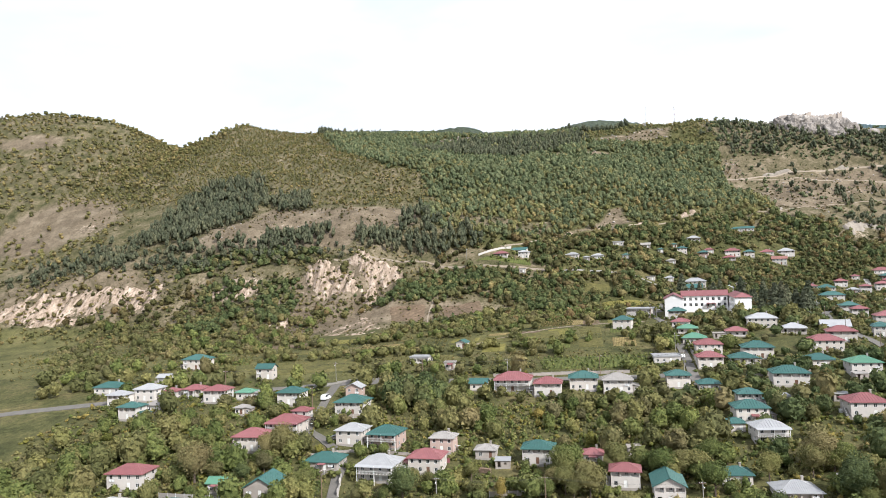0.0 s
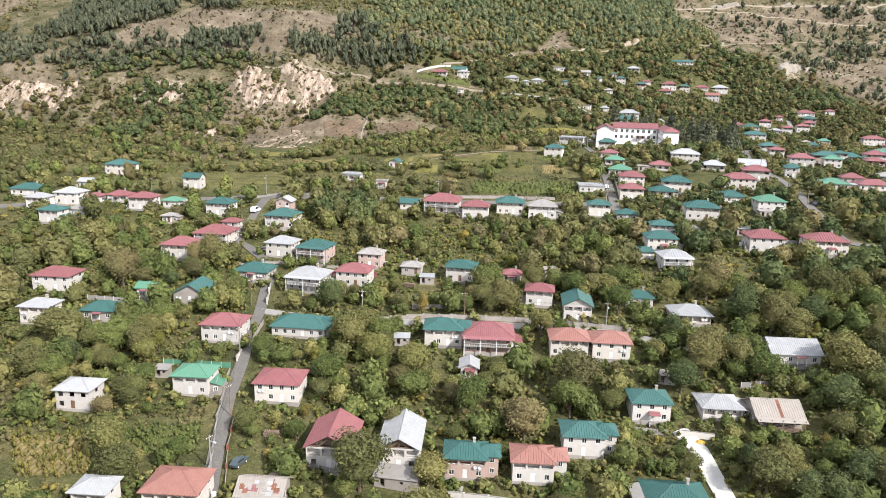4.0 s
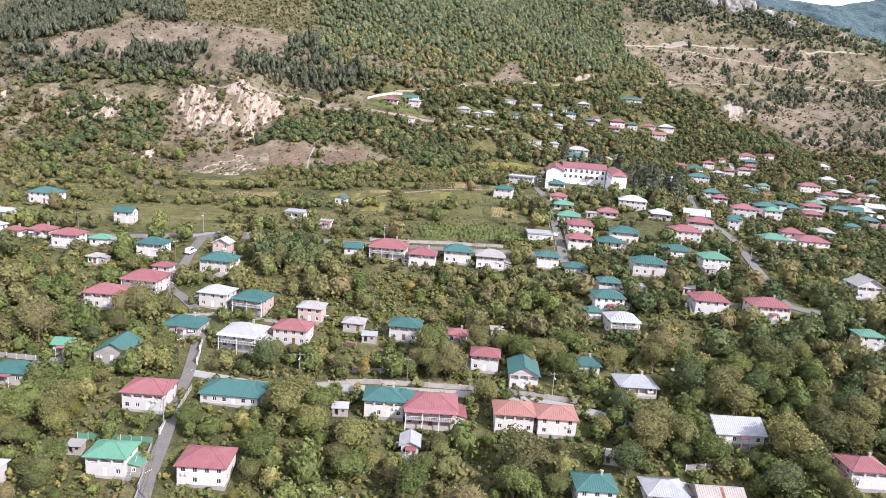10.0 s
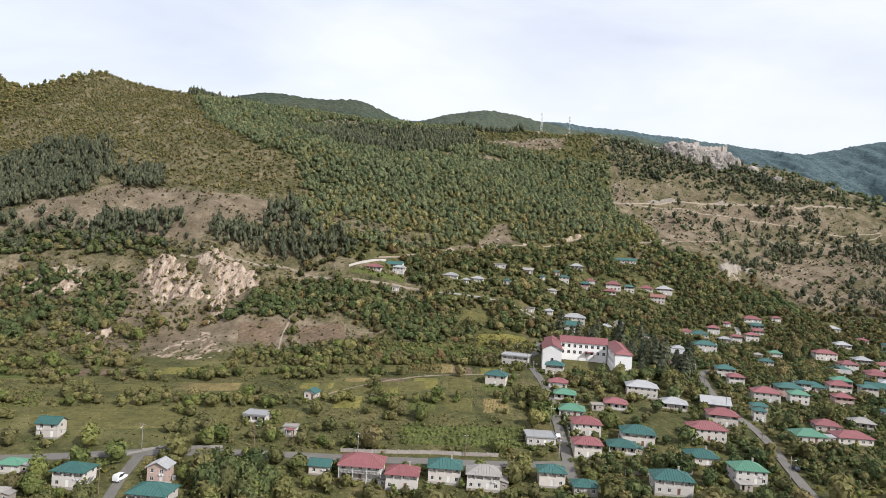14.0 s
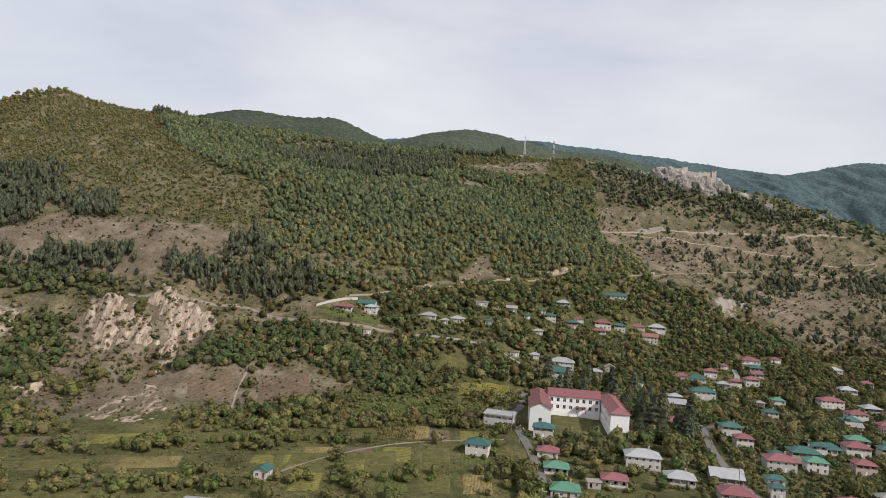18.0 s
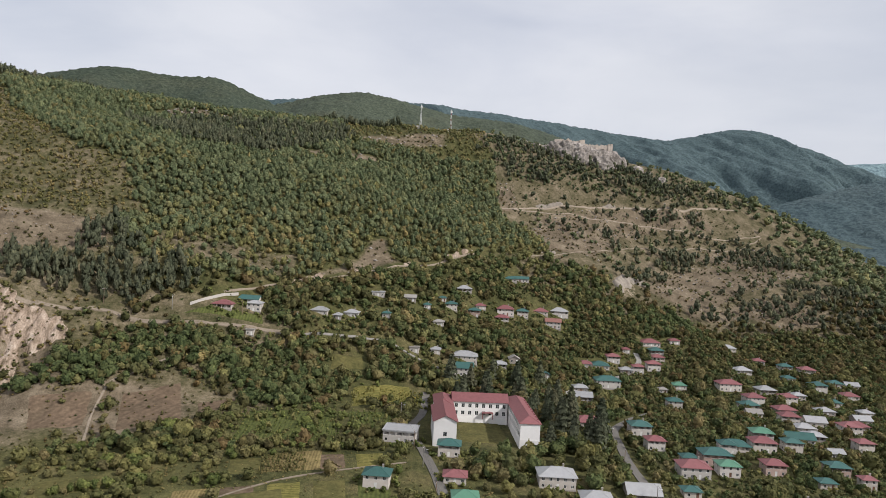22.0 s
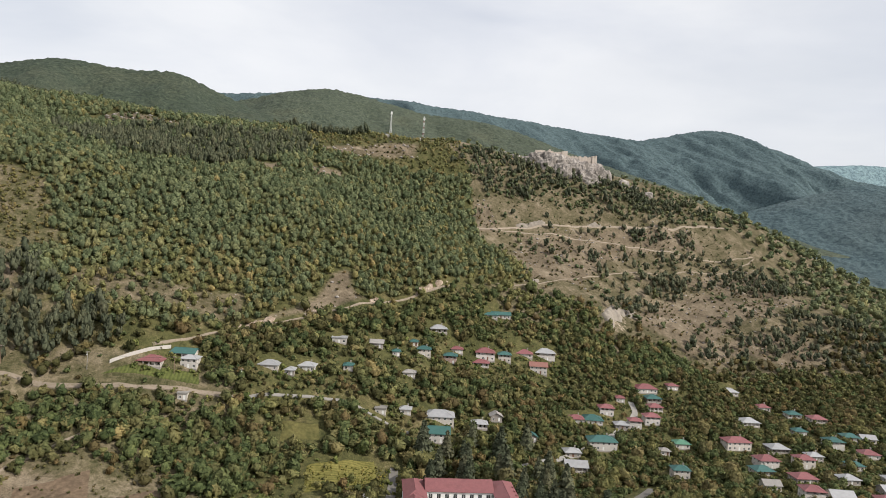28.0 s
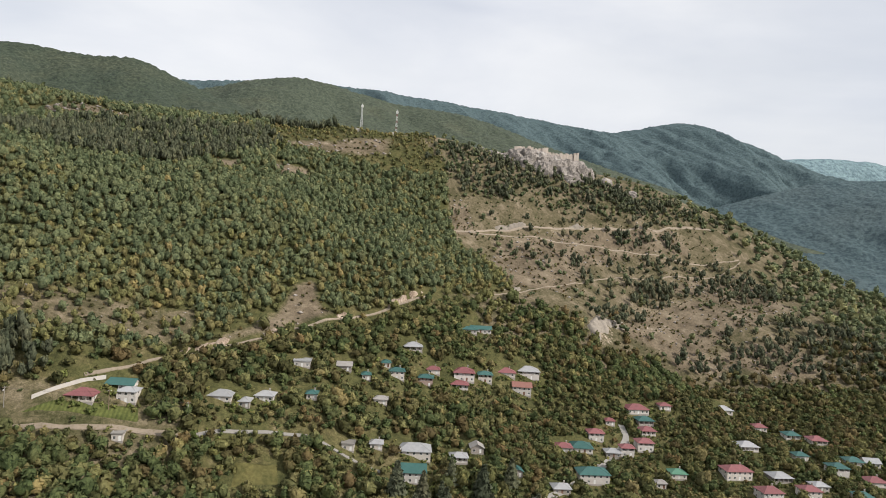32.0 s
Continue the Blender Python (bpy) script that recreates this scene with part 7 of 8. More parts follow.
def before_houses(p):
    """How much smaller plants stay that stand in front of a house: 0.45 close to it, 1 elsewhere."""
    k = np.ones(len(p))
    for x, y, w, d in FOOTPRINTS:
        gap = (y - d / 2) - p[:, 1]
        reach = 16 if y < 160 else 12 if y < 300 else 17
        k = np.where((np.abs(p[:, 0] - x) < w / 2 + 2) & (gap > -d) & (gap < reach), np.minimum(k, 0.42 + np.clip(gap, 0, reach) * 0.42 / reach), k)
    return k


def scatter(x0, x1, y0, y1, step, keep, clear=True):
    """Jittered places in a rectangle, kept with the chance that keep(x, y) gives."""
    gx, gy = np.meshgrid(np.arange(x0, x1, step), np.arange(y0, y1, step), indexing="ij")
    p = np.stack([gx.ravel(), gy.ravel()], 1) + rng.uniform(-0.48, 0.48, (gx.size, 2)) * step
    ok = rng.random(len(p)) < keep(p[:, 0], p[:, 1])
    if clear:
        i, j = ((p[:, 0] + 560) / 2).astype(int), ((p[:, 1] - 40) / 2).astype(int)
        inside = (i >= 0) & (i < BLOCKED.shape[0]) & (j >= 0) & (j < BLOCKED.shape[1])
        hit = np.zeros(len(p), bool)
        hit[inside] = BLOCKED[i[inside], j[inside]]
        ok &= ~hit
    return p[ok]


def patchy(x, y, size, seed=0.0):
    """Broad smooth patches between 0 and 1."""
    v = np.sin(x / size + seed) * np.cos(y / size * 1.1 - seed * 2) + 0.6 * np.sin((x + y) / size * 1.9 + seed * 3) + 0.5 * np.cos((x - 1.7 * y) / size * 2.7 + seed)
    return np.clip(0.5 + v * 0.33, 0, 1)


def solid(cover):
    """Where a soft cover is at home: 0 outside, 1 inside."""
    return np.clip((cover - 0.45) * 4, 0, 1)


LEAFY = [crown(k, 210, 11, 0.115, 3, 0.95, 0.3, 0.6, 0.6) for k in range(7)]
MEDIUM = [crown(10 + k, 70, 8, 0.17, 2, 0.95) for k in range(7)]
BUSHY = [lobed(20 + k, 18, 3, 0.24, 0.85) for k in range(6)]
FAR_CROWN = [crown(40 + k, 30, 7, 0.22, 2, 0.95) for k in range(8)]
TINY = [lobed(60 + k, 7, 2, 0.3, 0.9) for k in range(6)]
SMALL = [lobed(70 + k, 17, 3, 0.25, 0.9) for k in range(8)]
CONIFERS = [pine(80 + k, 640, 0.05, 0.31) for k in range(4)]
PINES = [lobed(90 + k, 34, 5, 0.19, 1.0) for k in range(6)]


# the trees nearest to the flight, each a thing of its own
def tree_kind(name, seed, mat, label, slim=1.0):
    root = thing(name, 0, 0, -500, 0, label, "tree", "village trees")
    g = random.Random(seed)
    pieces = []

    def limb(p, q, r0, r1, n=6):
        p, q = Vector(p), Vector(q)
        t = (q - p).normalized()
        s = t.orthogonal().normalized()
        u = t.cross(s)
        v = [c + (s * math.cos(k * 6.2832 / n) + u * math.sin(k * 6.2832 / n)) * r for c, r in ((p, r0), (q, r1)) for k in range(n)]
        pieces.append((v, [(k, (k + 1) % n, n + (k + 1) % n, n + k) for k in range(n)]))

    limb((0, 0, -0.4), (0.05, 0, 1.7), 0.2, 0.15)
    limb((0.05, 0, 1.6), (0.1, 0.1, 3.6), 0.15, 0.07)
    for k in range(5):
        a = k * 1.256 + g.random()
        limb((0.06, 0, 1.5 + 0.25 * k), (math.cos(a) * 1.5 * slim, math.sin(a) * 1.5 * slim, 3.0 + 0.4 * k), 0.09, 0.03, 5)
    part("trunk", *joined(*pieces), BARK, root)
    v, f = crown(seed, 2200, 18, 0.05, 4, 1.0, 0.42, 0.66, 0.6)
    v = v * np.array([2.6 * slim, 2.6 * slim, 2.3]) + np.array([0, 0, 3.9])
    ob = big_mesh("crown", v, f, mat)
    ob.data.shade_smooth()
    ob.parent = root
    return root


KINDS = [tree_kind("fruit_tree", 101, LEAF_VILLAGE, "leafy green fruit tree in a garden"), tree_kind("fruit_tree", 102, LEAF_VILLAGE, "leafy green fruit tree in a garden", 1.15),
         tree_kind("walnut_tree", 103, LEAF_WALNUT, "olive-brown walnut tree with a broad crown", 1.2), tree_kind("walnut_tree", 104, LEAF_WALNUT, "olive-brown walnut tree with a broad crown"),
         tree_kind("garden_tree", 106, LEAF_DARK, "dark green leafy garden tree", 1.1), tree_kind("plum_tree", 105, LEAF_YELLOW, "yellowing young tree in a garden", 0.8)]
near_places = scatter(-120, 110, 96, 214, 4.7, lambda x, y: (0.62 + 0.5 * patchy(x, y, 17, 1.0)) * (np.abs(x + 5) < 30 + 0.56 * y))
order = rng.permutation(len(near_places))
low = before_houses(near_places)
order = np.r_[order[low[order] > 0.6], order[low[order] <= 0.6]]
near_rest = near_places[order[298:]]
order = order[:298]
for n in order:
    x, y = near_places[n]
    k = int(rng.choice(6, p=[0.24, 0.16, 0.12, 0.10, 0.34, 0.04] if x > 40 else [0.37, 0.26, 0.15, 0.12, 0.05, 0.05]))
    s = (0.7 + 0.85 * rng.random() ** 1.5) * (1.22 if k in (2, 3) else 0.7 if k == 5 else 1.15 if k == 4 else 1.0) * low[n]
    copy_thing(KINDS[k], pose(x, y, gz(x, y), 0, 0, rng.uniform(0, 360)) @ Matrix.Diagonal((s, s, s * rng.uniform(0.85, 1.2), 1)))
for k in KINDS:
    for c in list(k.children):
        bpy.data.objects.remove(c)
    bpy.data.objects.remove(k)


def village(x, y):
    d = np.clip(0.12 + patchy(x, y, 19, 0.4) * 1.05, 0, 1) * np.where((np.abs(x) < 45) & (y > 205) & (y < 272), 0.55, 1.0)
    d = d * (1 - 0.94 * solid(meadow_cover(x, y)))
    d = np.where((y > 296) & (x < 26 + 0.1 * (y - 296)), d * 0.1, d)
    return d * (y < 445 + np.clip(x, 0, 130) * 0.75) * (np.abs(x + 5) < 40 + 0.74 * y)


def plant(name, p, lo, hi, ratio, templates, mat, label, lift, category="trees", least=0.0):
    p = p[ellipse(p[:, 0], p[:, 1], -138, 408, 32, 40) < 0.6]  # the clay fan stays open
    r = (lo + (hi - lo) * rng.random(len(p)) ** 1.4) * np.maximum(before_houses(p), least)
    r = r * np.where((p[:, 0] > 110) & (p[:, 1] > 290) & (p[:, 1] < 600) & (p[:, 0] < 330), 0.85, 1.0)
    return grove(name, p, r, r * ratio * rng.uniform(0.85, 1.25, len(p)), templates, mat, label, lift, category)


def in_near(x, y):
    return (x > -120) & (x < 110) & (y > 96) & (y < 214)


plant("near_garden_trees", near_rest, 1.8, 4.4, 1.0, LEAFY, LEAF_VILLAGE, "dense garden trees between the houses", 0.85)
p = scatter(-180, 190, 62, 255, 5.2, lambda x, y: village(x, y) * ~in_near(x, y))
which = rng.random(len(p)) + 0.5 * (patchy(p[:, 0], p[:, 1], 31, 2.0) - 0.5)
dark_side = p[:, 0] + 30 * patchy(p[:, 0], p[:, 1], 19, 6.0) > 62
plant("dark_orchard_trees", p[(which < 0.8) & dark_side], 2.6, 5.6, 1.1, LEAFY, LEAF_DARK, "tall dark green garden trees among the houses", 0.85)
which = np.where(dark_side & (which < 0.8), 9.0, which)
plant("orchard_trees", p[which < 0.55], 1.9, 4.4, 1.05, LEAFY, LEAF_VILLAGE, "dense green orchard and garden trees among the houses", 0.85)
plant("walnut_trees", p[(which >= 0.55) & (which < 1.05)], 2.2, 4.9, 1.05, LEAFY, LEAF_WALNUT, "olive-brown garden trees among the houses", 0.85)
plant("yellow_trees", p[(which >= 1.05) & (which < 5)], 1.6, 2.8, 1.1, LEAFY, LEAF_YELLOW, "yellowing garden trees", 0.85)
p = scatter(-340, 420, 255, 560, 5.4, village)
which = rng.random(len(p)) + 0.5 * (patchy(p[:, 0], p[:, 1], 31, 2.0) - 0.5)
dark_side = p[:, 0] + 40 * patchy(p[:, 0], p[:, 1], 25, 6.0) > 70
plant("upper_dark_trees", p[(which < 0.6) & dark_side], 2.2, 4.6, 1.0, MEDIUM, LEAF_DARK, "dark green garden trees round the upper houses", 0.8)
which = np.where(dark_side & (which < 0.6), 9.0, which)
plant("upper_orchard_trees", p[which < 0.6], 2.2, 4.6, 1.0, MEDIUM, LEAF_VILLAGE, "green garden trees round the upper houses", 0.8)
plant("upper_walnut_trees", p[(which >= 0.6) & (which < 5)], 2.5, 5.4, 1.05, MEDIUM, LEAF_WALNUT, "olive-brown garden trees round the upper houses", 0.8)
p = scatter(-100, 130, 470, 640, 3.6, lambda x, y: 0.6 * (y < 552 + 0.6 * x))
plant("hamlet_bushes", p, 1.3, 2.8, 1.0, SMALL, LEAF_DARK, "dark green bushes round the upper hamlet", 0.6, "bushes", 0.6)
p = scatter(110, 400, 290, 606, 3.2, lambda x, y: 0.88 + 0 * x)
which = rng.random(len(p))
plant("east_garden_bushes", p[which < 0.65], 1.6, 3.4, 1.0, SMALL, LEAF_DARK, "dark green bushes round the eastern houses", 0.6, "bushes", 0.5)
plant("east_dry_bushes", p[which >= 0.65], 1.4, 3.0, 1.0, SMALL, LEAF_WALNUT, "olive bushes round the eastern houses", 0.6, "bushes", 0.5)
p = scatter(-200, 200, 62, 300, 2.9, lambda x, y: 0.9 * (0.45 + 0.55 * patchy(x, y, 15, 3.3)) * (1 - 0.9 * solid(meadow_cover(x, y))) * (np.abs(x + 5) < 40 + 0.74 * y))
which = rng.random(len(p))
plant("green_garden_bushes", p[which < 0.25], 0.7, 2.0, 0.9, BUSHY, LEAF_YELLOW, "yellow-green vines and weeds in the gardens", 0.5, "bushes", 0.7)
plant("garden_bushes", p[(which >= 0.25) & (which < 0.65)], 0.7, 1.9, 0.9, BUSHY, LEAF_VILLAGE, "low garden bushes and hedges", 0.5, "bushes", 0.7)
plant("dry_garden_bushes", p[which >= 0.65], 0.7, 1.7, 0.8, BUSHY, LEAF_SCRUB, "brownish weeds and shrubs in the gardens", 0.5, "bushes", 0.7)
p = scatter(-170, 150, 70, 262, 1.85, lambda x, y: 0.86 * (np.abs(x + 5) < 36 + 0.7 * y) * (1 - 0.9 * solid(meadow_cover(x, y))))
which = rng.random(len(p)) + 0.7 * (patchy(p[:, 0], p[:, 1], 9, 4.4) - 0.5)
plant("green_weeds", p[which < 0.42], 0.5, 1.35, 0.95, TINY, LEAF_VILLAGE, "tall green weeds and vines filling the gardens", 0.45, "weeds", 0.75)
plant("yellow_weeds", p[(which >= 0.42) & (which < 0.72)], 0.45, 1.2, 1.0, TINY, LEAF_YELLOW, "yellow-green weeds filling the gardens", 0.45, "weeds", 0.75)
plant("dry_weeds", p[which >= 0.72], 0.4, 1.1, 1.0, TINY, LEAF_SCRUB, "dry brownish weeds filling the gardens", 0.45, "weeds", 0.75)
p = []
for x, y, w, d in FOOTPRINTS:
    n = int((w + d) * (1.5 if y < 240 else 0.9))
    u = rng.random(n)
    front = rng.random(n) < 0.62
    side = np.where(rng.random(n) < 0.5, -1, 1)
    away = rng.uniform(0.9, 3.6, n)
    px = np.where(front, x + (u - 0.5) * (w + 3), x + side * (w / 2 + away))
    py = np.where(front, y - d / 2 - away, y + (u - 0.5) * d)
    keep = ~(front & (np.abs(px - x - w * 0.06) < 1.2))
    p.append(np.stack([px, py], 1)[keep])
p = np.concatenate(p)
i, j = ((p[:, 0] + 560) / 2).astype(int), ((p[:, 1] - 40) / 2).astype(int)
inside_house = np.zeros(len(p), bool)
for x, y, w, d in FOOTPRINTS:
    inside_house |= (np.abs(p[:, 0] - x) < w / 2 + 0.5) & (np.abs(p[:, 1] - y) < d / 2 + 0.5)
p = p[~inside_house]
which = rng.random(len(p))
plant("yard_bushes", p[which < 0.6], 0.8, 2.1, 1.0, BUSHY, LEAF_VILLAGE, "green bushes and small trees close to the houses", 0.6, "bushes", 1.0)
plant("dry_yard_bushes", p[which >= 0.6], 0.6, 1.4, 0.9, BUSHY, LEAF_WALNUT, "olive-brown bushes close to the houses", 0.6, "bushes", 1.0)
p = scatter(-128, -93, 122, 152, 2.6, lambda x, y: 0.45 + 0 * x, False)
for x, y, w, d in FOOTPRINTS:
    p = p[~((np.abs(p[:, 0] - x) < w / 2 + 1.0) & (np.abs(p[:, 1] - y) < d / 2 + 1.0))]
plant("corner_bushes", p, 0.7, 1.9, 1.0, BUSHY, LEAF_WALNUT, "olive bushes and weeds among the garden rows", 0.6, "bushes")
p = scatter(-48, 52, 400, 512, 3.4, lambda x, y: 0.42 * (patchy(x, y, 8, 3.0) > 0.35), False)
for x, y, w, d in FOOTPRINTS + [(66, 426, 50, 52), (39, 430, 8, 110)]:
    p = p[~((np.abs(p[:, 0] - x) < w / 2 + 1.0) & (np.abs(p[:, 1] - y) < d / 2 + 1.0))]
which = rng.random(len(p))
plant("terrace_bushes", p[which < 0.5], 0.9, 2.4, 1.0, SMALL, LEAF_VILLAGE, "green bushes and young trees on the garden terraces", 0.6, "bushes")
plant("terrace_dry_bushes", p[which >= 0.5], 0.8, 2.2, 1.0, SMALL, LEAF_WALNUT, "olive bushes on the garden terraces", 0.6, "bushes")
hedge_lines = [((-200, 300), (-60, 330)), ((-120, 322), (20, 345)), ((-230, 345), (-40, 372)), ((-100, 380), (30, 400)), ((-230, 368), (-165, 372)), ((-108, 400), (-60, 404)), ((-100, 300), (-112, 330)), ((-30, 330), (-40, 372)), ((-66, 372), (-70, 402)), ((20, 330), (24, 400)), ((-300, 330), (-200, 372)), ((-8, 400), (-4, 460)), ((32, 410), (30, 470)), ((-44, 402), (-44, 450))]
p = []
for (x0, y0), (x1, y1) in hedge_lines:
    n = int(math.hypot(x1 - x0, y1 - y0) / 2.6)
    u = rng.random(n)
    p.append(np.stack([x0 + (x1 - x0) * u, y0 + (y1 - y0) * u], 1) + rng.normal(size=(n, 2)) * 1.6)
p = np.concatenate(p)
which = rng.random(len(p))
plant("field_hedges", p[which < 0.5], 1.2, 3.4, 0.95, MEDIUM, LEAF_VILLAGE, "green hedges and trees between the fields", 0.75)
plant("dry_field_hedges", p[which >= 0.5], 1.2, 3.2, 0.95, MEDIUM, LEAF_WALNUT, "olive-brown hedges and trees between the fields", 0.75)
p = scatter(-340, 60, 292, 440, 5.0, lambda x, y: 0.85 * (patchy(x, y, 13, 5.0) > 0.44) * (np.abs(x + 5) < 40 + 0.74 * y))
plant("field_trees", p, 1.6, 3.8, 0.9, MEDIUM, LEAF_WALNUT, "rows of small trees between the fields", 0.75)
p = scatter(-340, 60, 286, 470, 2.7, lambda x, y: 0.75 * (patchy(x, y, 9, 1.0) > 0.38))
plant("field_weeds", p, 0.4, 1.2, 0.7, TINY, LEAF_SCRUB, "weeds and low shrubs on the fields", 0.5, "bushes")
p = scatter(-200, 30, 288, 402, 2.3, lambda x, y: 0.5 + 0.4 * patchy(x, y, 5, 0.7), False)
for x, y, w, d in FOOTPRINTS:
    p = p[~((np.abs(p[:, 0] - x) < w / 2 + 0.6) & (np.abs(p[:, 1] - y) < d / 2 + 0.6))]
p = p[np.abs(p[:, 1] - np.interp(p[:, 0], [-240, -104, -11, 41], [238, 275, 289, 295])) > 3.5]
plant("field_grass", p, 0.3, 0.8, 0.55, TINY, LEAF_SCRUB, "tufts of rough grass on the fields", 0.3, "grass")
p = scatter(-77, -59, 254, 271, 4.4, lambda x, y: 0.95 + 0 * x, False)
plant("green_clump", p, 3.6, 5.4, 1.25, LEAFY, LEAF_DARK, "clump of tall dark green trees beside the road", 0.85, "trees", 0.8)


def crop_rows(name, corners, gap, step, size, tall, mat, label):
    """Plants in rows between four corners."""
    a, b, c, d = (np.array(q, float) for q in corners)
    n, m = int(np.linalg.norm(b - a) / gap), int(np.linalg.norm(d - a) / step)
    u, v = np.meshgrid((np.arange(n) + 0.5) / n, (np.arange(m) + 0.5) / m, indexing="ij")
    u, v = u.ravel()[:, None], v.ravel()[:, None]
    q = (1 - v) * ((1 - u) * a + u * b) + v * ((1 - u) * d + u * c)
    q = q + rng.normal(size=q.shape) * np.array([0.16, 0.3])
    q = q[rng.random(len(q)) < 0.55 + 0.45 * patchy(q[:, 0], q[:, 1], 6, 2.0)]
    r = size * rng.uniform(0.6, 1.4, len(q))
    grove(name, q, r, r * tall * rng.uniform(0.7, 1.3, len(q)), TINY, mat, label, 0.6, "crops")


crop_rows("corn_rows", [(-97, 113), (-83, 116.5), (-90, 129), (-107, 125)], 1.25, 0.6, 0.42, 2.4, LEAF_YELLOW, "rows of tall yellowing corn")
crop_rows("vine_rows", [(-88, 133.5), (-69, 138), (-70, 142), (-91, 138)], 1.3, 0.8, 0.5, 1.1, LEAF_RUSSET, "brownish vine rows beside the lane")
crop_rows("vegetable_rows", [(-83, 123.5), (-65, 126), (-68, 137), (-88, 131)], 1.1, 0.6, 0.5, 1.8, LEAF_VILLAGE, "rows of tall garden crops")
crop_rows("vine_rows_2", [(-38, 234), (-12, 238), (-10, 252), (-36, 246)], 2.4, 1.8, 0.7, 1.3, LEAF_VILLAGE, "overgrown vine rows")
crop_rows("vine_rows_3", [(-20, 300), (28, 304), (28, 322), (-24, 316)], 2.2, 1.2, 0.7, 1.1, LEAF_VILLAGE, "vine rows beside the road")
crop_rows("vine_rows_4", [(-190, 296), (-158, 306), (-168, 326), (-200, 316)], 2.2, 1.3, 0.7, 1.1, LEAF_SCRUB, "vine rows on a field")
crop_rows("vegetable_rows", [(-42, 405), (6, 405), (4, 455), (-38, 447)], 2.4, 1.6, 0.7, 0.8, LEAF_VILLAGE, "green vegetable rows")

crop_rows("crop_rows", [(24, 459), (44, 464), (47, 480), (25, 478)], 1.3, 0.9, 0.55, 1.0, LEAF_YELLOW, "yellow crop rows beside the school")
crop_rows("crop_rows", [(11, 464), (22, 464), (23, 481), (11, 479)], 1.3, 0.9, 0.5, 1.0, LEAF_YELLOW, "yellow crop rows on the garden terraces")
crop_rows("crop_rows", [(-25, 374), (-8, 376), (-8, 398), (-24, 390)], 1.3, 0.9, 0.55, 1.6, LEAF_SCRUB, "rows of tan corn on a field")
crop_rows("vine_rows", [(8, 425), (34, 425), (40, 455), (10, 455)], 2.2, 1.1, 0.6, 1.2, LEAF_VILLAGE, "garden rows on the terraces below the hamlet")
crop_rows("vine_rows", [(0, 484), (44, 488), (44, 492), (0, 490)], 1.6, 1.1, 0.6, 1.0, LEAF_OLIVE, "garden rows on the terraces below the hamlet")
crop_rows("vine_rows", [(-90, 298), (-60, 304), (-62, 322), (-92, 318)], 2.0, 1.3, 0.5, 1.0, LEAF_SCRUB, "dry vine rows on a field")
p = np.concatenate([np.stack([np.interp(u, np.linspace(0, 1, 6), [-74, -52, -26, 11, 35, 52]), np.interp(u, np.linspace(0, 1, 6), [187, 186, 189, 191, 188, 180])], 1) + np.array([0.0, k]) for u, k in ((rng.random(46), -2.8), (rng.random(60), 3.6))])
plant("lane_bushes", p, 0.7, 2.2, 1.1, BUSHY, LEAF_OLIVE, "olive bushes along the concrete lane", 0.7, "bushes", 1.0)


# slopes
def lower_green(x, y):
    """The leafy belt at the hill's foot and round the upper hamlet."""
    d = 0.95 * ((x < 250) | (y < 598 - 0.25 * np.clip(x - 300, 0, 200))) * ((y > 395 + np.clip(-x, 0, 400) * 0.06) & (y < 560 + np.clip(x, -200, 320) * 0.42))
    d = d * (1 - 0.95 * solid(meadow_cover(x, y))) * (1 - 0.9 * solid(pale_cover(x, y))) * (1 - 0.45 * solid(bare_spots(x, y)))
    d = d * (1 - 0.97 * solid(ellipse(x, y, -136, 410, 34, 38))) * np.where((x > -235) & (x < -112) & (y > 405), 0.55, 1.0)
    d = d * (1 - 0.85 * solid(np.maximum.reduce([ROCKY(x, y), DRY_FOOT(x, y), DRY_SLOPE(x, y), TERRACES(x, y), ellipse(x, y, 229, 645, 24, 13, 38)])))
    d = d * np.where((x < -20) & (y > 412) & (y < 512), 0.35 + 0.6 * (patchy(x, y, 14, 3.1) > 0.52), 1.0)
    return d * (x > -480) * (np.abs(x) < 60 + 0.75 * y)


p = scatter(-480, 480, 398, 700, 4.1, lower_green)
which = rng.random(len(p)) + 0.6 * (patchy(p[:, 0], p[:, 1], 37, 1.2) - 0.5)
plant("slope_trees", p[which < 0.62], 1.6, 4.2, 1.0, FAR_CROWN, LEAF_RUSSET, "dense dark green bushes and trees on the lower slope", 0.7)
plant("slope_bushes", p[which >= 0.62], 1.2, 2.8, 0.9, SMALL, LEAF_DARK, "olive bushes on the lower slope", 0.65)


SCRUB_FIELD = region((-560, 640), (-333, 595), (-288, 606), (-230, 575), (-192, 570), (-120, 575), (-120, 583), (-149, 632), (-197, 653), (-264, 730), (-312, 813), (-330, 930), (-560, 930), soft=5.0)
THICKETS = [region((-278, 470), (-248, 473), (-242, 440), (-239, 409), (-262, 420), soft=4.0), region((-237, 468), (-206, 475), (-200, 457), (-202, 421), (-224, 438), soft=4.0), region((-315, 494), (-245, 504), (-182, 498), (-210, 489), (-252, 492), (-307, 480), soft=4.0),
            region((-140, 448), (-118, 473), (-106, 498), (-70, 500), (-44, 494), (-15, 490), (-12, 425), (-38, 420), (-40, 462), (-65, 478), (-94, 465), (-100, 452), (-128, 440), soft=4.0), region((225, 619), (262, 632), (268, 601), (235, 580), (209, 584), soft=4.0), region((-128, 392), (-60, 404), (-62, 416), (-108, 404), soft=4.0)]
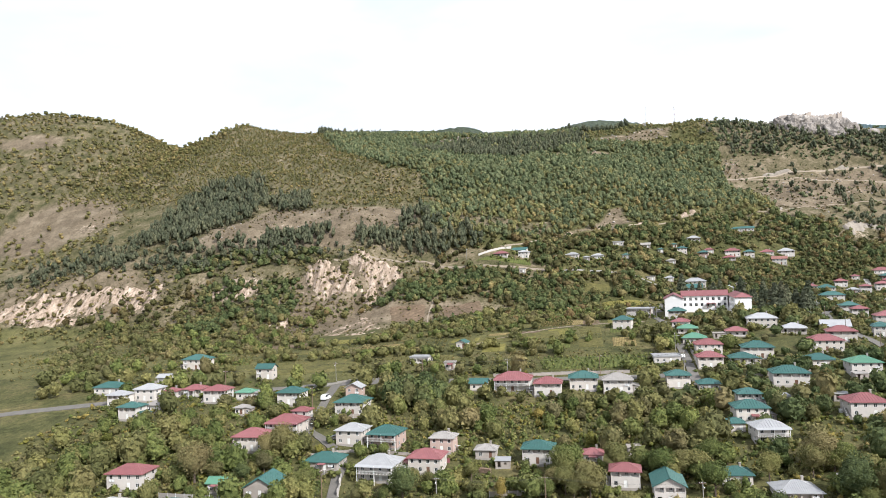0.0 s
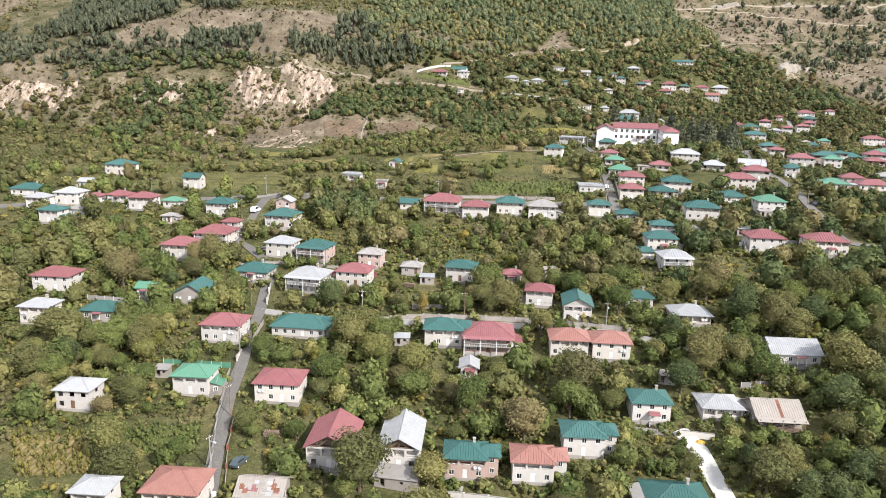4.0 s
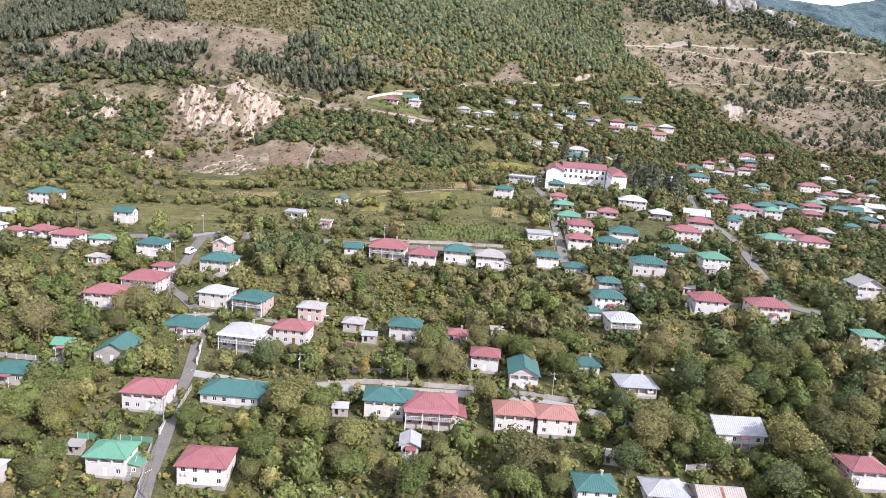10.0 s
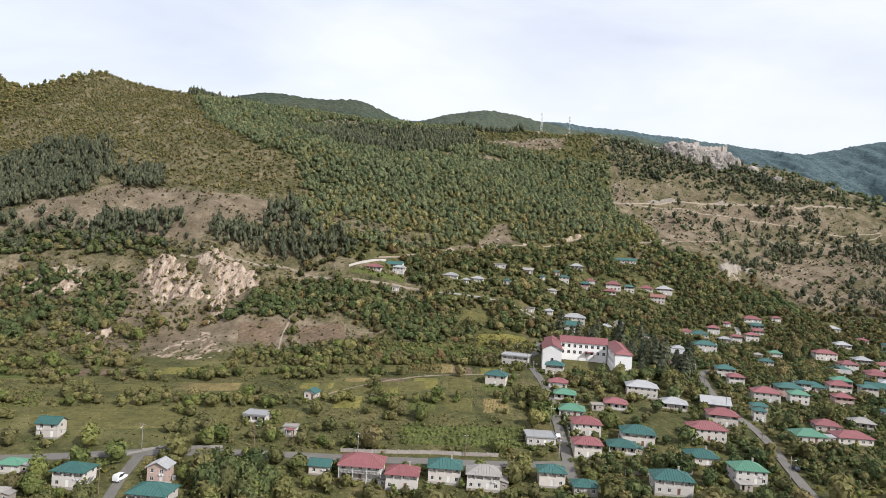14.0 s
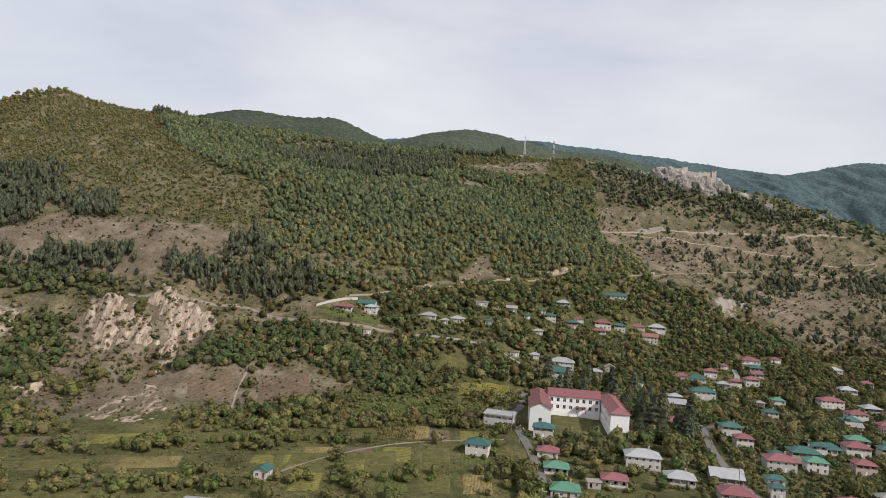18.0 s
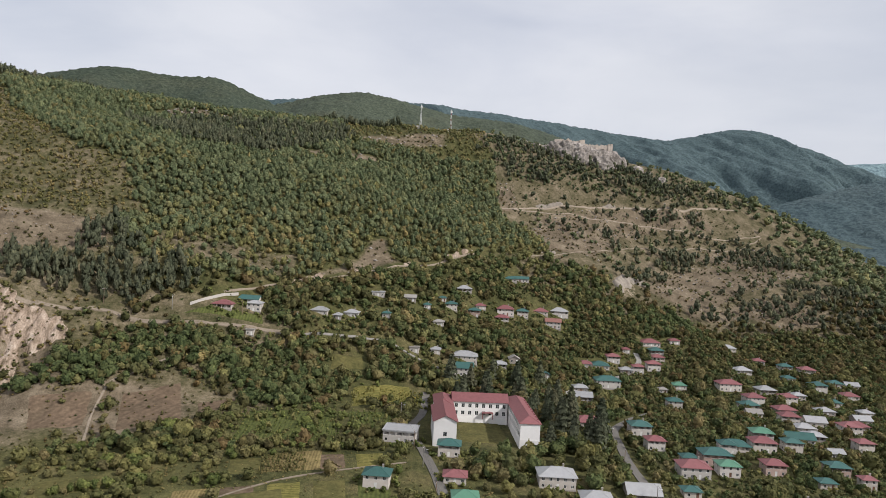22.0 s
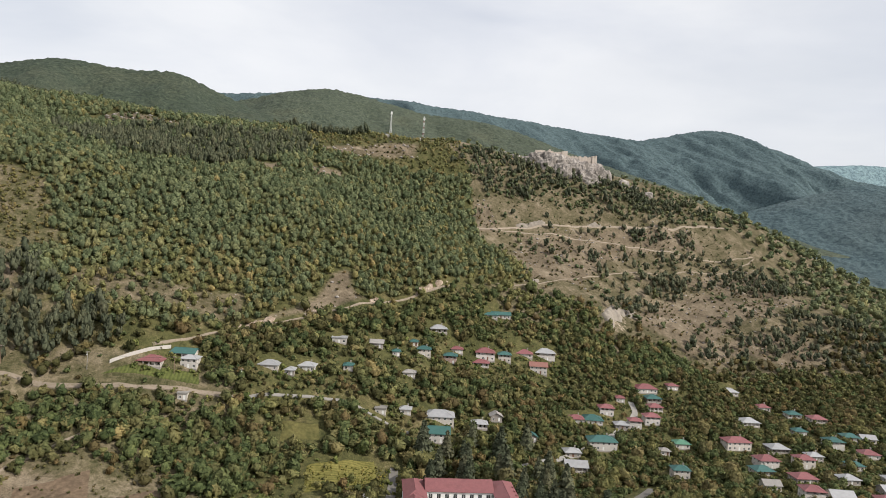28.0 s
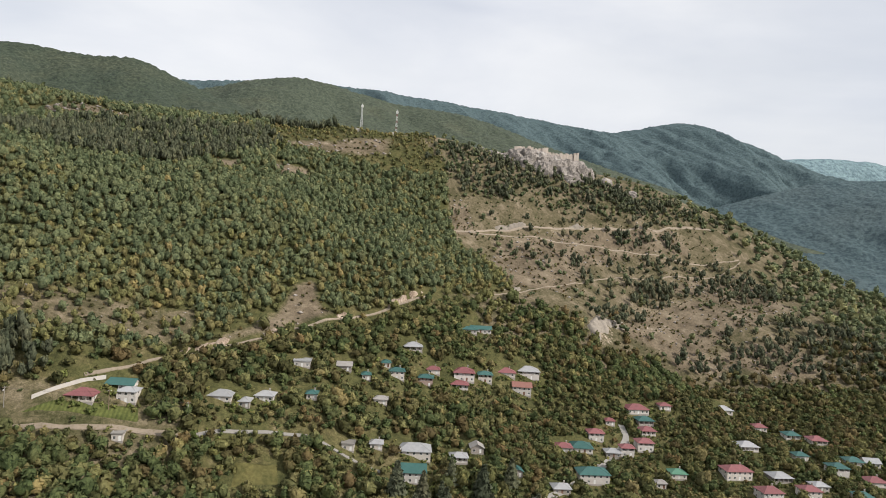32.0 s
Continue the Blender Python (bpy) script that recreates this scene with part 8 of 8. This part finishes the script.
GREEN_HAMLET = region((-110, 470), (60, 470), (215, 600), (228, 640), (160, 652), (60, 598), (-20, 548), (-80, 505), soft=6.0)


def inside(cover, low=0.5):
    return lambda x, y: (cover(x + 9 * (rng.random(len(x)) - 0.5), y + 9 * (rng.random(len(x)) - 0.5)) > low).astype(float)


def oak_forest(x, y):
    return 0.98 * inside(FOREST)(x, y) * (1 - 0.93 * solid(np.maximum.reduce([CLEARING(x, y), GLADE(x, y), GLADE_2(x, y), CREST_MEADOW(x, y), 0.8 * MAST_HILL(x, y), 0.62 * FOREST_FOOT(x, y)])))


p = scatter(-340, 190, 525, 905, 3.5, oak_forest)
p = p[~((p[:, 1] > 785) & (p[:, 0] > 0))]
above_foot = p[:, 1] - np.interp(p[:, 0], [-103, -20, 52, 150], [533, 552, 600, 655])
olive = rng.random(len(p)) < np.clip(0.72 - above_foot / 130, 0.10, 0.8) + 0.5 * (patchy(p[:, 0], p[:, 1], 27, 0.8) - 0.5)
plant("oak_forest", p[~olive], 1.9, 3.5, 1.25, FAR_CROWN, LEAF_FOREST, "dense dark green oak forest on the hillside", 0.75, "forest")
plant("olive_forest", p[olive], 1.8, 3.3, 1.2, FAR_CROWN, LEAF_OLIVE, "olive and yellowing trees along the forest's foot", 0.75, "forest")
p = scatter(-340, 160, 640, 905, 4.0, lambda x, y: 0.9 * ((x > 0) & (y > 785) & (x < 150)) * (1 - 0.75 * solid(0.9 * MAST_HILL(x, y))))
plant("crest_scrub", p, 1.2, 2.6, 1.0, SMALL, LEAF_OLIVE, "olive scrub on the crest round the masts", 0.65, "scrub")

p = scatter(-560, -110, 560, 905, 3.7, lambda x, y: 0.93 * inside(SCRUB_FIELD)(x, y))
plant("hill_scrub", p, 1.0, 2.1, 1.05, SMALL, LEAF_SCRUB, "low olive-brown scrub covering the hillside", 0.65, "scrub")
p = np.concatenate([scatter(-330, 280, 400, 650, 3.5, lambda x, y, t=t: 0.97 * inside(t)(x, y)) for t in THICKETS])
plant("thickets", p, 1.9, 4.2, 1.05, FAR_CROWN, LEAF_DARK, "dense green thickets on the lower slope", 0.75)
p = scatter(-110, 240, 468, 655, 4.0, lambda x, y: 0.9 * inside(GREEN_HAMLET)(x, y) * (1 - solid(ellipse(x, y, 229, 645, 24, 13, 38))) * (0.55 + 0.45 * (patchy(x, y, 16, 2.7) > 0.4)))
which = rng.random(len(p)) + 0.5 * (patchy(p[:, 0], p[:, 1], 29, 0.2) - 0.5)
plant("hamlet_trees", p[which < 0.6], 1.9, 4.4, 1.1, FAR_CROWN, LEAF_DARK, "dark green trees round the upper hamlet", 0.8)
plant("hamlet_olive_trees", p[which >= 0.6], 1.8, 4.0, 1.05, FAR_CROWN, LEAF_OLIVE, "olive green trees round the upper hamlet", 0.8)
p = scatter(-900, -430, 520, 1000, 7.5, lambda x, y: 0.8 * (1 - 0.8 * solid(bare_spots(x, y))))
plant("west_hill_scrub", p, 2.6, 4.6, 0.95, TINY, LEAF_SCRUB, "low scrub on the western hill", 0.65, "scrub")
p = scatter(-480, 520, 430, 900, 3.5, lambda x, y: 0.6 * np.clip(bare_spots(x, y) * 1.5, 0, 1) * (patchy(x, y, 11, 4.0) > 0.3))
plant("dry_bushes", p, 0.4, 1.9, 0.8, TINY, LEAF_RUSSET, "scattered dry bushes on bare soil", 0.6, "bushes")

p = scatter(-216, -112, 392, 505, 3.2, lambda x, y: 0.62 * (patchy(x, y, 7, 2.0) > 0.3) * (1 - solid(ellipse(x, y, -136, 410, 34, 38))), False)
plant("crag_bushes", p, 0.7, 2.2, 0.85, SMALL, LEAF_SCRUB, "olive bushes clinging to the clay crag", 0.9, "bushes")
p = scatter(-172, -40, 388, 474, 2.9, lambda x, y: 0.4 * (0.4 + 0.6 * patchy(x, y, 6, 1.7)), False)
r = rng.uniform(0.35, 1.2, len(p))
grove("wash_bushes", p, r, r * rng.uniform(0.7, 1.1, len(p)), TINY, LEAF_RUSSET, "low brownish shrubs on the washed clay and bare plots", 0.5, "bushes")
p = scatter(-455, -216, 405, 500, 4.2, lambda x, y: 0.6 * (patchy(x, y, 9, 2.6) > 0.35), False)
plant("crag_bushes_2", p, 0.9, 2.8, 0.85, SMALL, LEAF_SCRUB, "olive bushes on the clay slopes", 0.9, "bushes")

# pines in groups, and single ones on the dry slope
PINE_STANDS = [region((-176, 521), (-156, 528), (-134, 527), (-102, 533), (-74, 532), (-78, 519), (-117, 506), (-165, 505), soft=4.0), region((-255, 518), (-202, 527), (-196, 512), (-249, 505), soft=4.0), region((-284, 602), (-248, 598), (-236, 567), (-265, 567), soft=4.0), region((-146, 555), (-125, 564), (-113, 540), (-138, 531), soft=4.0),
               region((-379, 600), (-354, 625), (-314, 633), (-285, 600), (-283, 546), (-312, 532), (-330, 520), (-390, 540), soft=4.0), region((-180, 726), (-122, 782), (5, 803), (6, 770), (-76, 716), (-120, 690), soft=4.0), region((-330, 830), (-200, 850), (-180, 880), (-330, 880), soft=4.0), region((-20, 835), (60, 850), (60, 880), (-30, 870), soft=4.0)]


def lone_pines(x, y):
    e = lambda *a: ellipse(x, y, *a)
    return np.maximum.reduce([0.9 * e(-300, 500, 130, 14), e(-420, 520, 60, 22, 30), 0.42 * e(290, 740, 150, 70), e(280, 812, 140, 18), 0.8 * e(180, 790, 40, 20), 0.8 * e(250, 800, 60, 12), 0.7 * e(400, 640, 90, 40), e(255, 668, 30, 12, 30), e(300, 705, 26, 14, 25), 0.9 * e(320, 722, 30, 14), 0.6 * e(330, 780, 60, 25), 0.8 * e(400, 735, 60, 30), 0.6 * e(345, 645, 30, 14), 0.7 * e(300, 620, 30, 10)])


p = np.concatenate([scatter(-400, 80, 500, 905, 3.9, lambda x, y, t=t: 0.9 * inside(t)(x, y)) for t in PINE_STANDS])
h = rng.uniform(1.7, 2.8, len(p))
grove("pine_stand", p, h, h * rng.uniform(1.8, 2.6, len(p)), PINES, LEAF_PINE, "dark pine stands on the hillside", 0.95, "pines")
p = scatter(-560, 520, 480, 905, 5.2, lambda x, y: 0.8 * np.clip(lone_pines(x, y) * 1.6 - 0.45, 0, 1))
h = rng.uniform(1.7, 3.2, len(p))
grove("pine_trees", p, h, h * rng.uniform(1.2, 2.0, len(p)), PINES, LEAF_PINE, "dark pine trees on the dry slopes", 0.95, "pines")
p = scatter(-120, 130, 505, 640, 3.0, lambda x, y: 0.75 * (np.abs(y - np.interp(x, [-20, 7, 22, 51, 75, 105], [543, 558, 570, 589, 606, 622])) < 2.2) * (x > -2), False)
plant("roadside_trees", p, 1.2, 2.8, 1.1, FAR_CROWN, LEAF_OLIVE, "olive trees below the climbing dirt road", 0.7)
p = scatter(-330, 440, 520, 840, 5.6, lambda x, y: 0.5 * (bare_spots(x, y) > 0.52) * ((patchy(x, y, 13, 5.5) > 0.35) | (y > 780)), False)
g = np.random.default_rng(12)
r = g.uniform(0.25, 1.1, len(p)) * np.where(p[:, 1] > 770, 1.9, np.where(p[:, 0] > 0, 1.3, 0.8))
six = np.array([(1, 0, 0), (-1, 0, 0), (0, 1, 0), (0, -1, 0), (0, 0, 1), (0, 0, -1)], float)
tri = np.array([(0, 2, 4), (2, 1, 4), (1, 3, 4), (3, 0, 4), (2, 0, 5), (1, 2, 5), (3, 1, 5), (0, 3, 5)])
v = six[None] * r[:, None, None] * g.uniform(0.5, 1.3, (len(p), 6, 1)) * np.array([1.3, 1.0, 0.7]) + np.c_[p, gz_all(p[:, 0], p[:, 1]) + 0.15 * r][:, None]
tagged(big_mesh("boulders", v.reshape(-1, 3), (tri[None] + 6 * np.arange(len(p))[:, None, None]).reshape(-1, 3), ROCK), "pale limestone boulders on the dry slopes", "rocks", kind="stuff")


def conifer(x, y, h, shape):
    """A tall conifer: a straight trunk under drooping tiers of needles."""
    block(x, y, 1.0)
    root = thing("conifer", x, y, gz(x, y), 0, "tall dark green conifer in the school park", "tree", "school conifers")
    root.matrix_world = root.matrix_world @ pose(0, 0, 0, 0, 0, x * 37) @ Matrix.Scale(h, 4)
    part("trunk", [(0.018 * math.cos(a), 0.018 * math.sin(a), -0.03) for a in np.linspace(0, 6.283, 7)[:-1]] + [(0, 0, 0.9)], [(i, (i + 1) % 6, 6) for i in range(6)], BARK, root)
    ob = new("needles", shared(f"needles/{shape}", [tuple(q) for q in CONIFERS[shape][0]], [tuple(int(i) for i in q) for q in CONIFERS[shape][1]], LEAF_PINE))
    ob.parent = root


park = [q for q in scatter(64, 128, 452, 506, 9.4, lambda x, y: 0.5 + 0 * x)] + [q for q in scatter(93, 124, 398, 456, 9.4, lambda x, y: 0.5 + 0 * x)]
for k, (x, y) in enumerate(park):
    conifer(float(x), float(y), 11.0 + 8.0 * float(rng.random()), k % 4)
p = scatter(120, 560, 590, 860, 6.0, lambda x, y: 0.3 * (patchy(x, y, 21, 2.2) > 0.48) * (x + 0.2 * y > 300))
plant("dry_slope_trees", p, 1.2, 3.4, 1.05, SMALL, LEAF_FOREST, "scattered trees on the dry slope", 0.7)
p = scatter(390, 1000, 380, 1100, 9.6, lambda x, y: 0.95 * np.clip((x - 420 - 0.0 * y) / 60 + 0.2 * patchy(x, y, 30), 0, 1))
plant("east_forest", p, 3.4, 6.4, 1.0, SMALL, LEAF_FOREST, "dense forest in the side valley", 0.7, "forest")
p = scatter(270, 500, 556, 650, 4.6, lambda x, y: 0.85 * (1 - solid(DRY_FOOT(x, y))) * (1 - solid(ROCKY(x, y))))
plant("east_slope_trees", p, 1.6, 3.8, 1.05, FAR_CROWN, LEAF_RUSSET, "olive-brown trees at the foot of the dry slope", 0.75)
p = scatter(145, 430, 735, 800, 3.4, lambda x, y: 0.35 + 0 * x, False)
plant("track_bushes", p, 0.5, 1.5, 0.9, TINY, LEAF_DARK, "low bushes along the dirt tracks", 0.6, "bushes")
CASTLE_SLOPE = region((150, 795), (180, 772), (290, 786), (400, 803), (440, 800), (370, 842), (300, 826), (200, 842), (150, 830), soft=5.0)
p = scatter(140, 450, 765, 850, 4.0, lambda x, y: 0.85 * inside(CASTLE_SLOPE)(x, y) * (1 - solid(ellipse(x, y, 258, 822, 50, 12))), False)
plant("crest_trees", p, 1.3, 2.9, 1.05, FAR_CROWN, LEAF_FOREST, "low trees along the crest", 0.65)
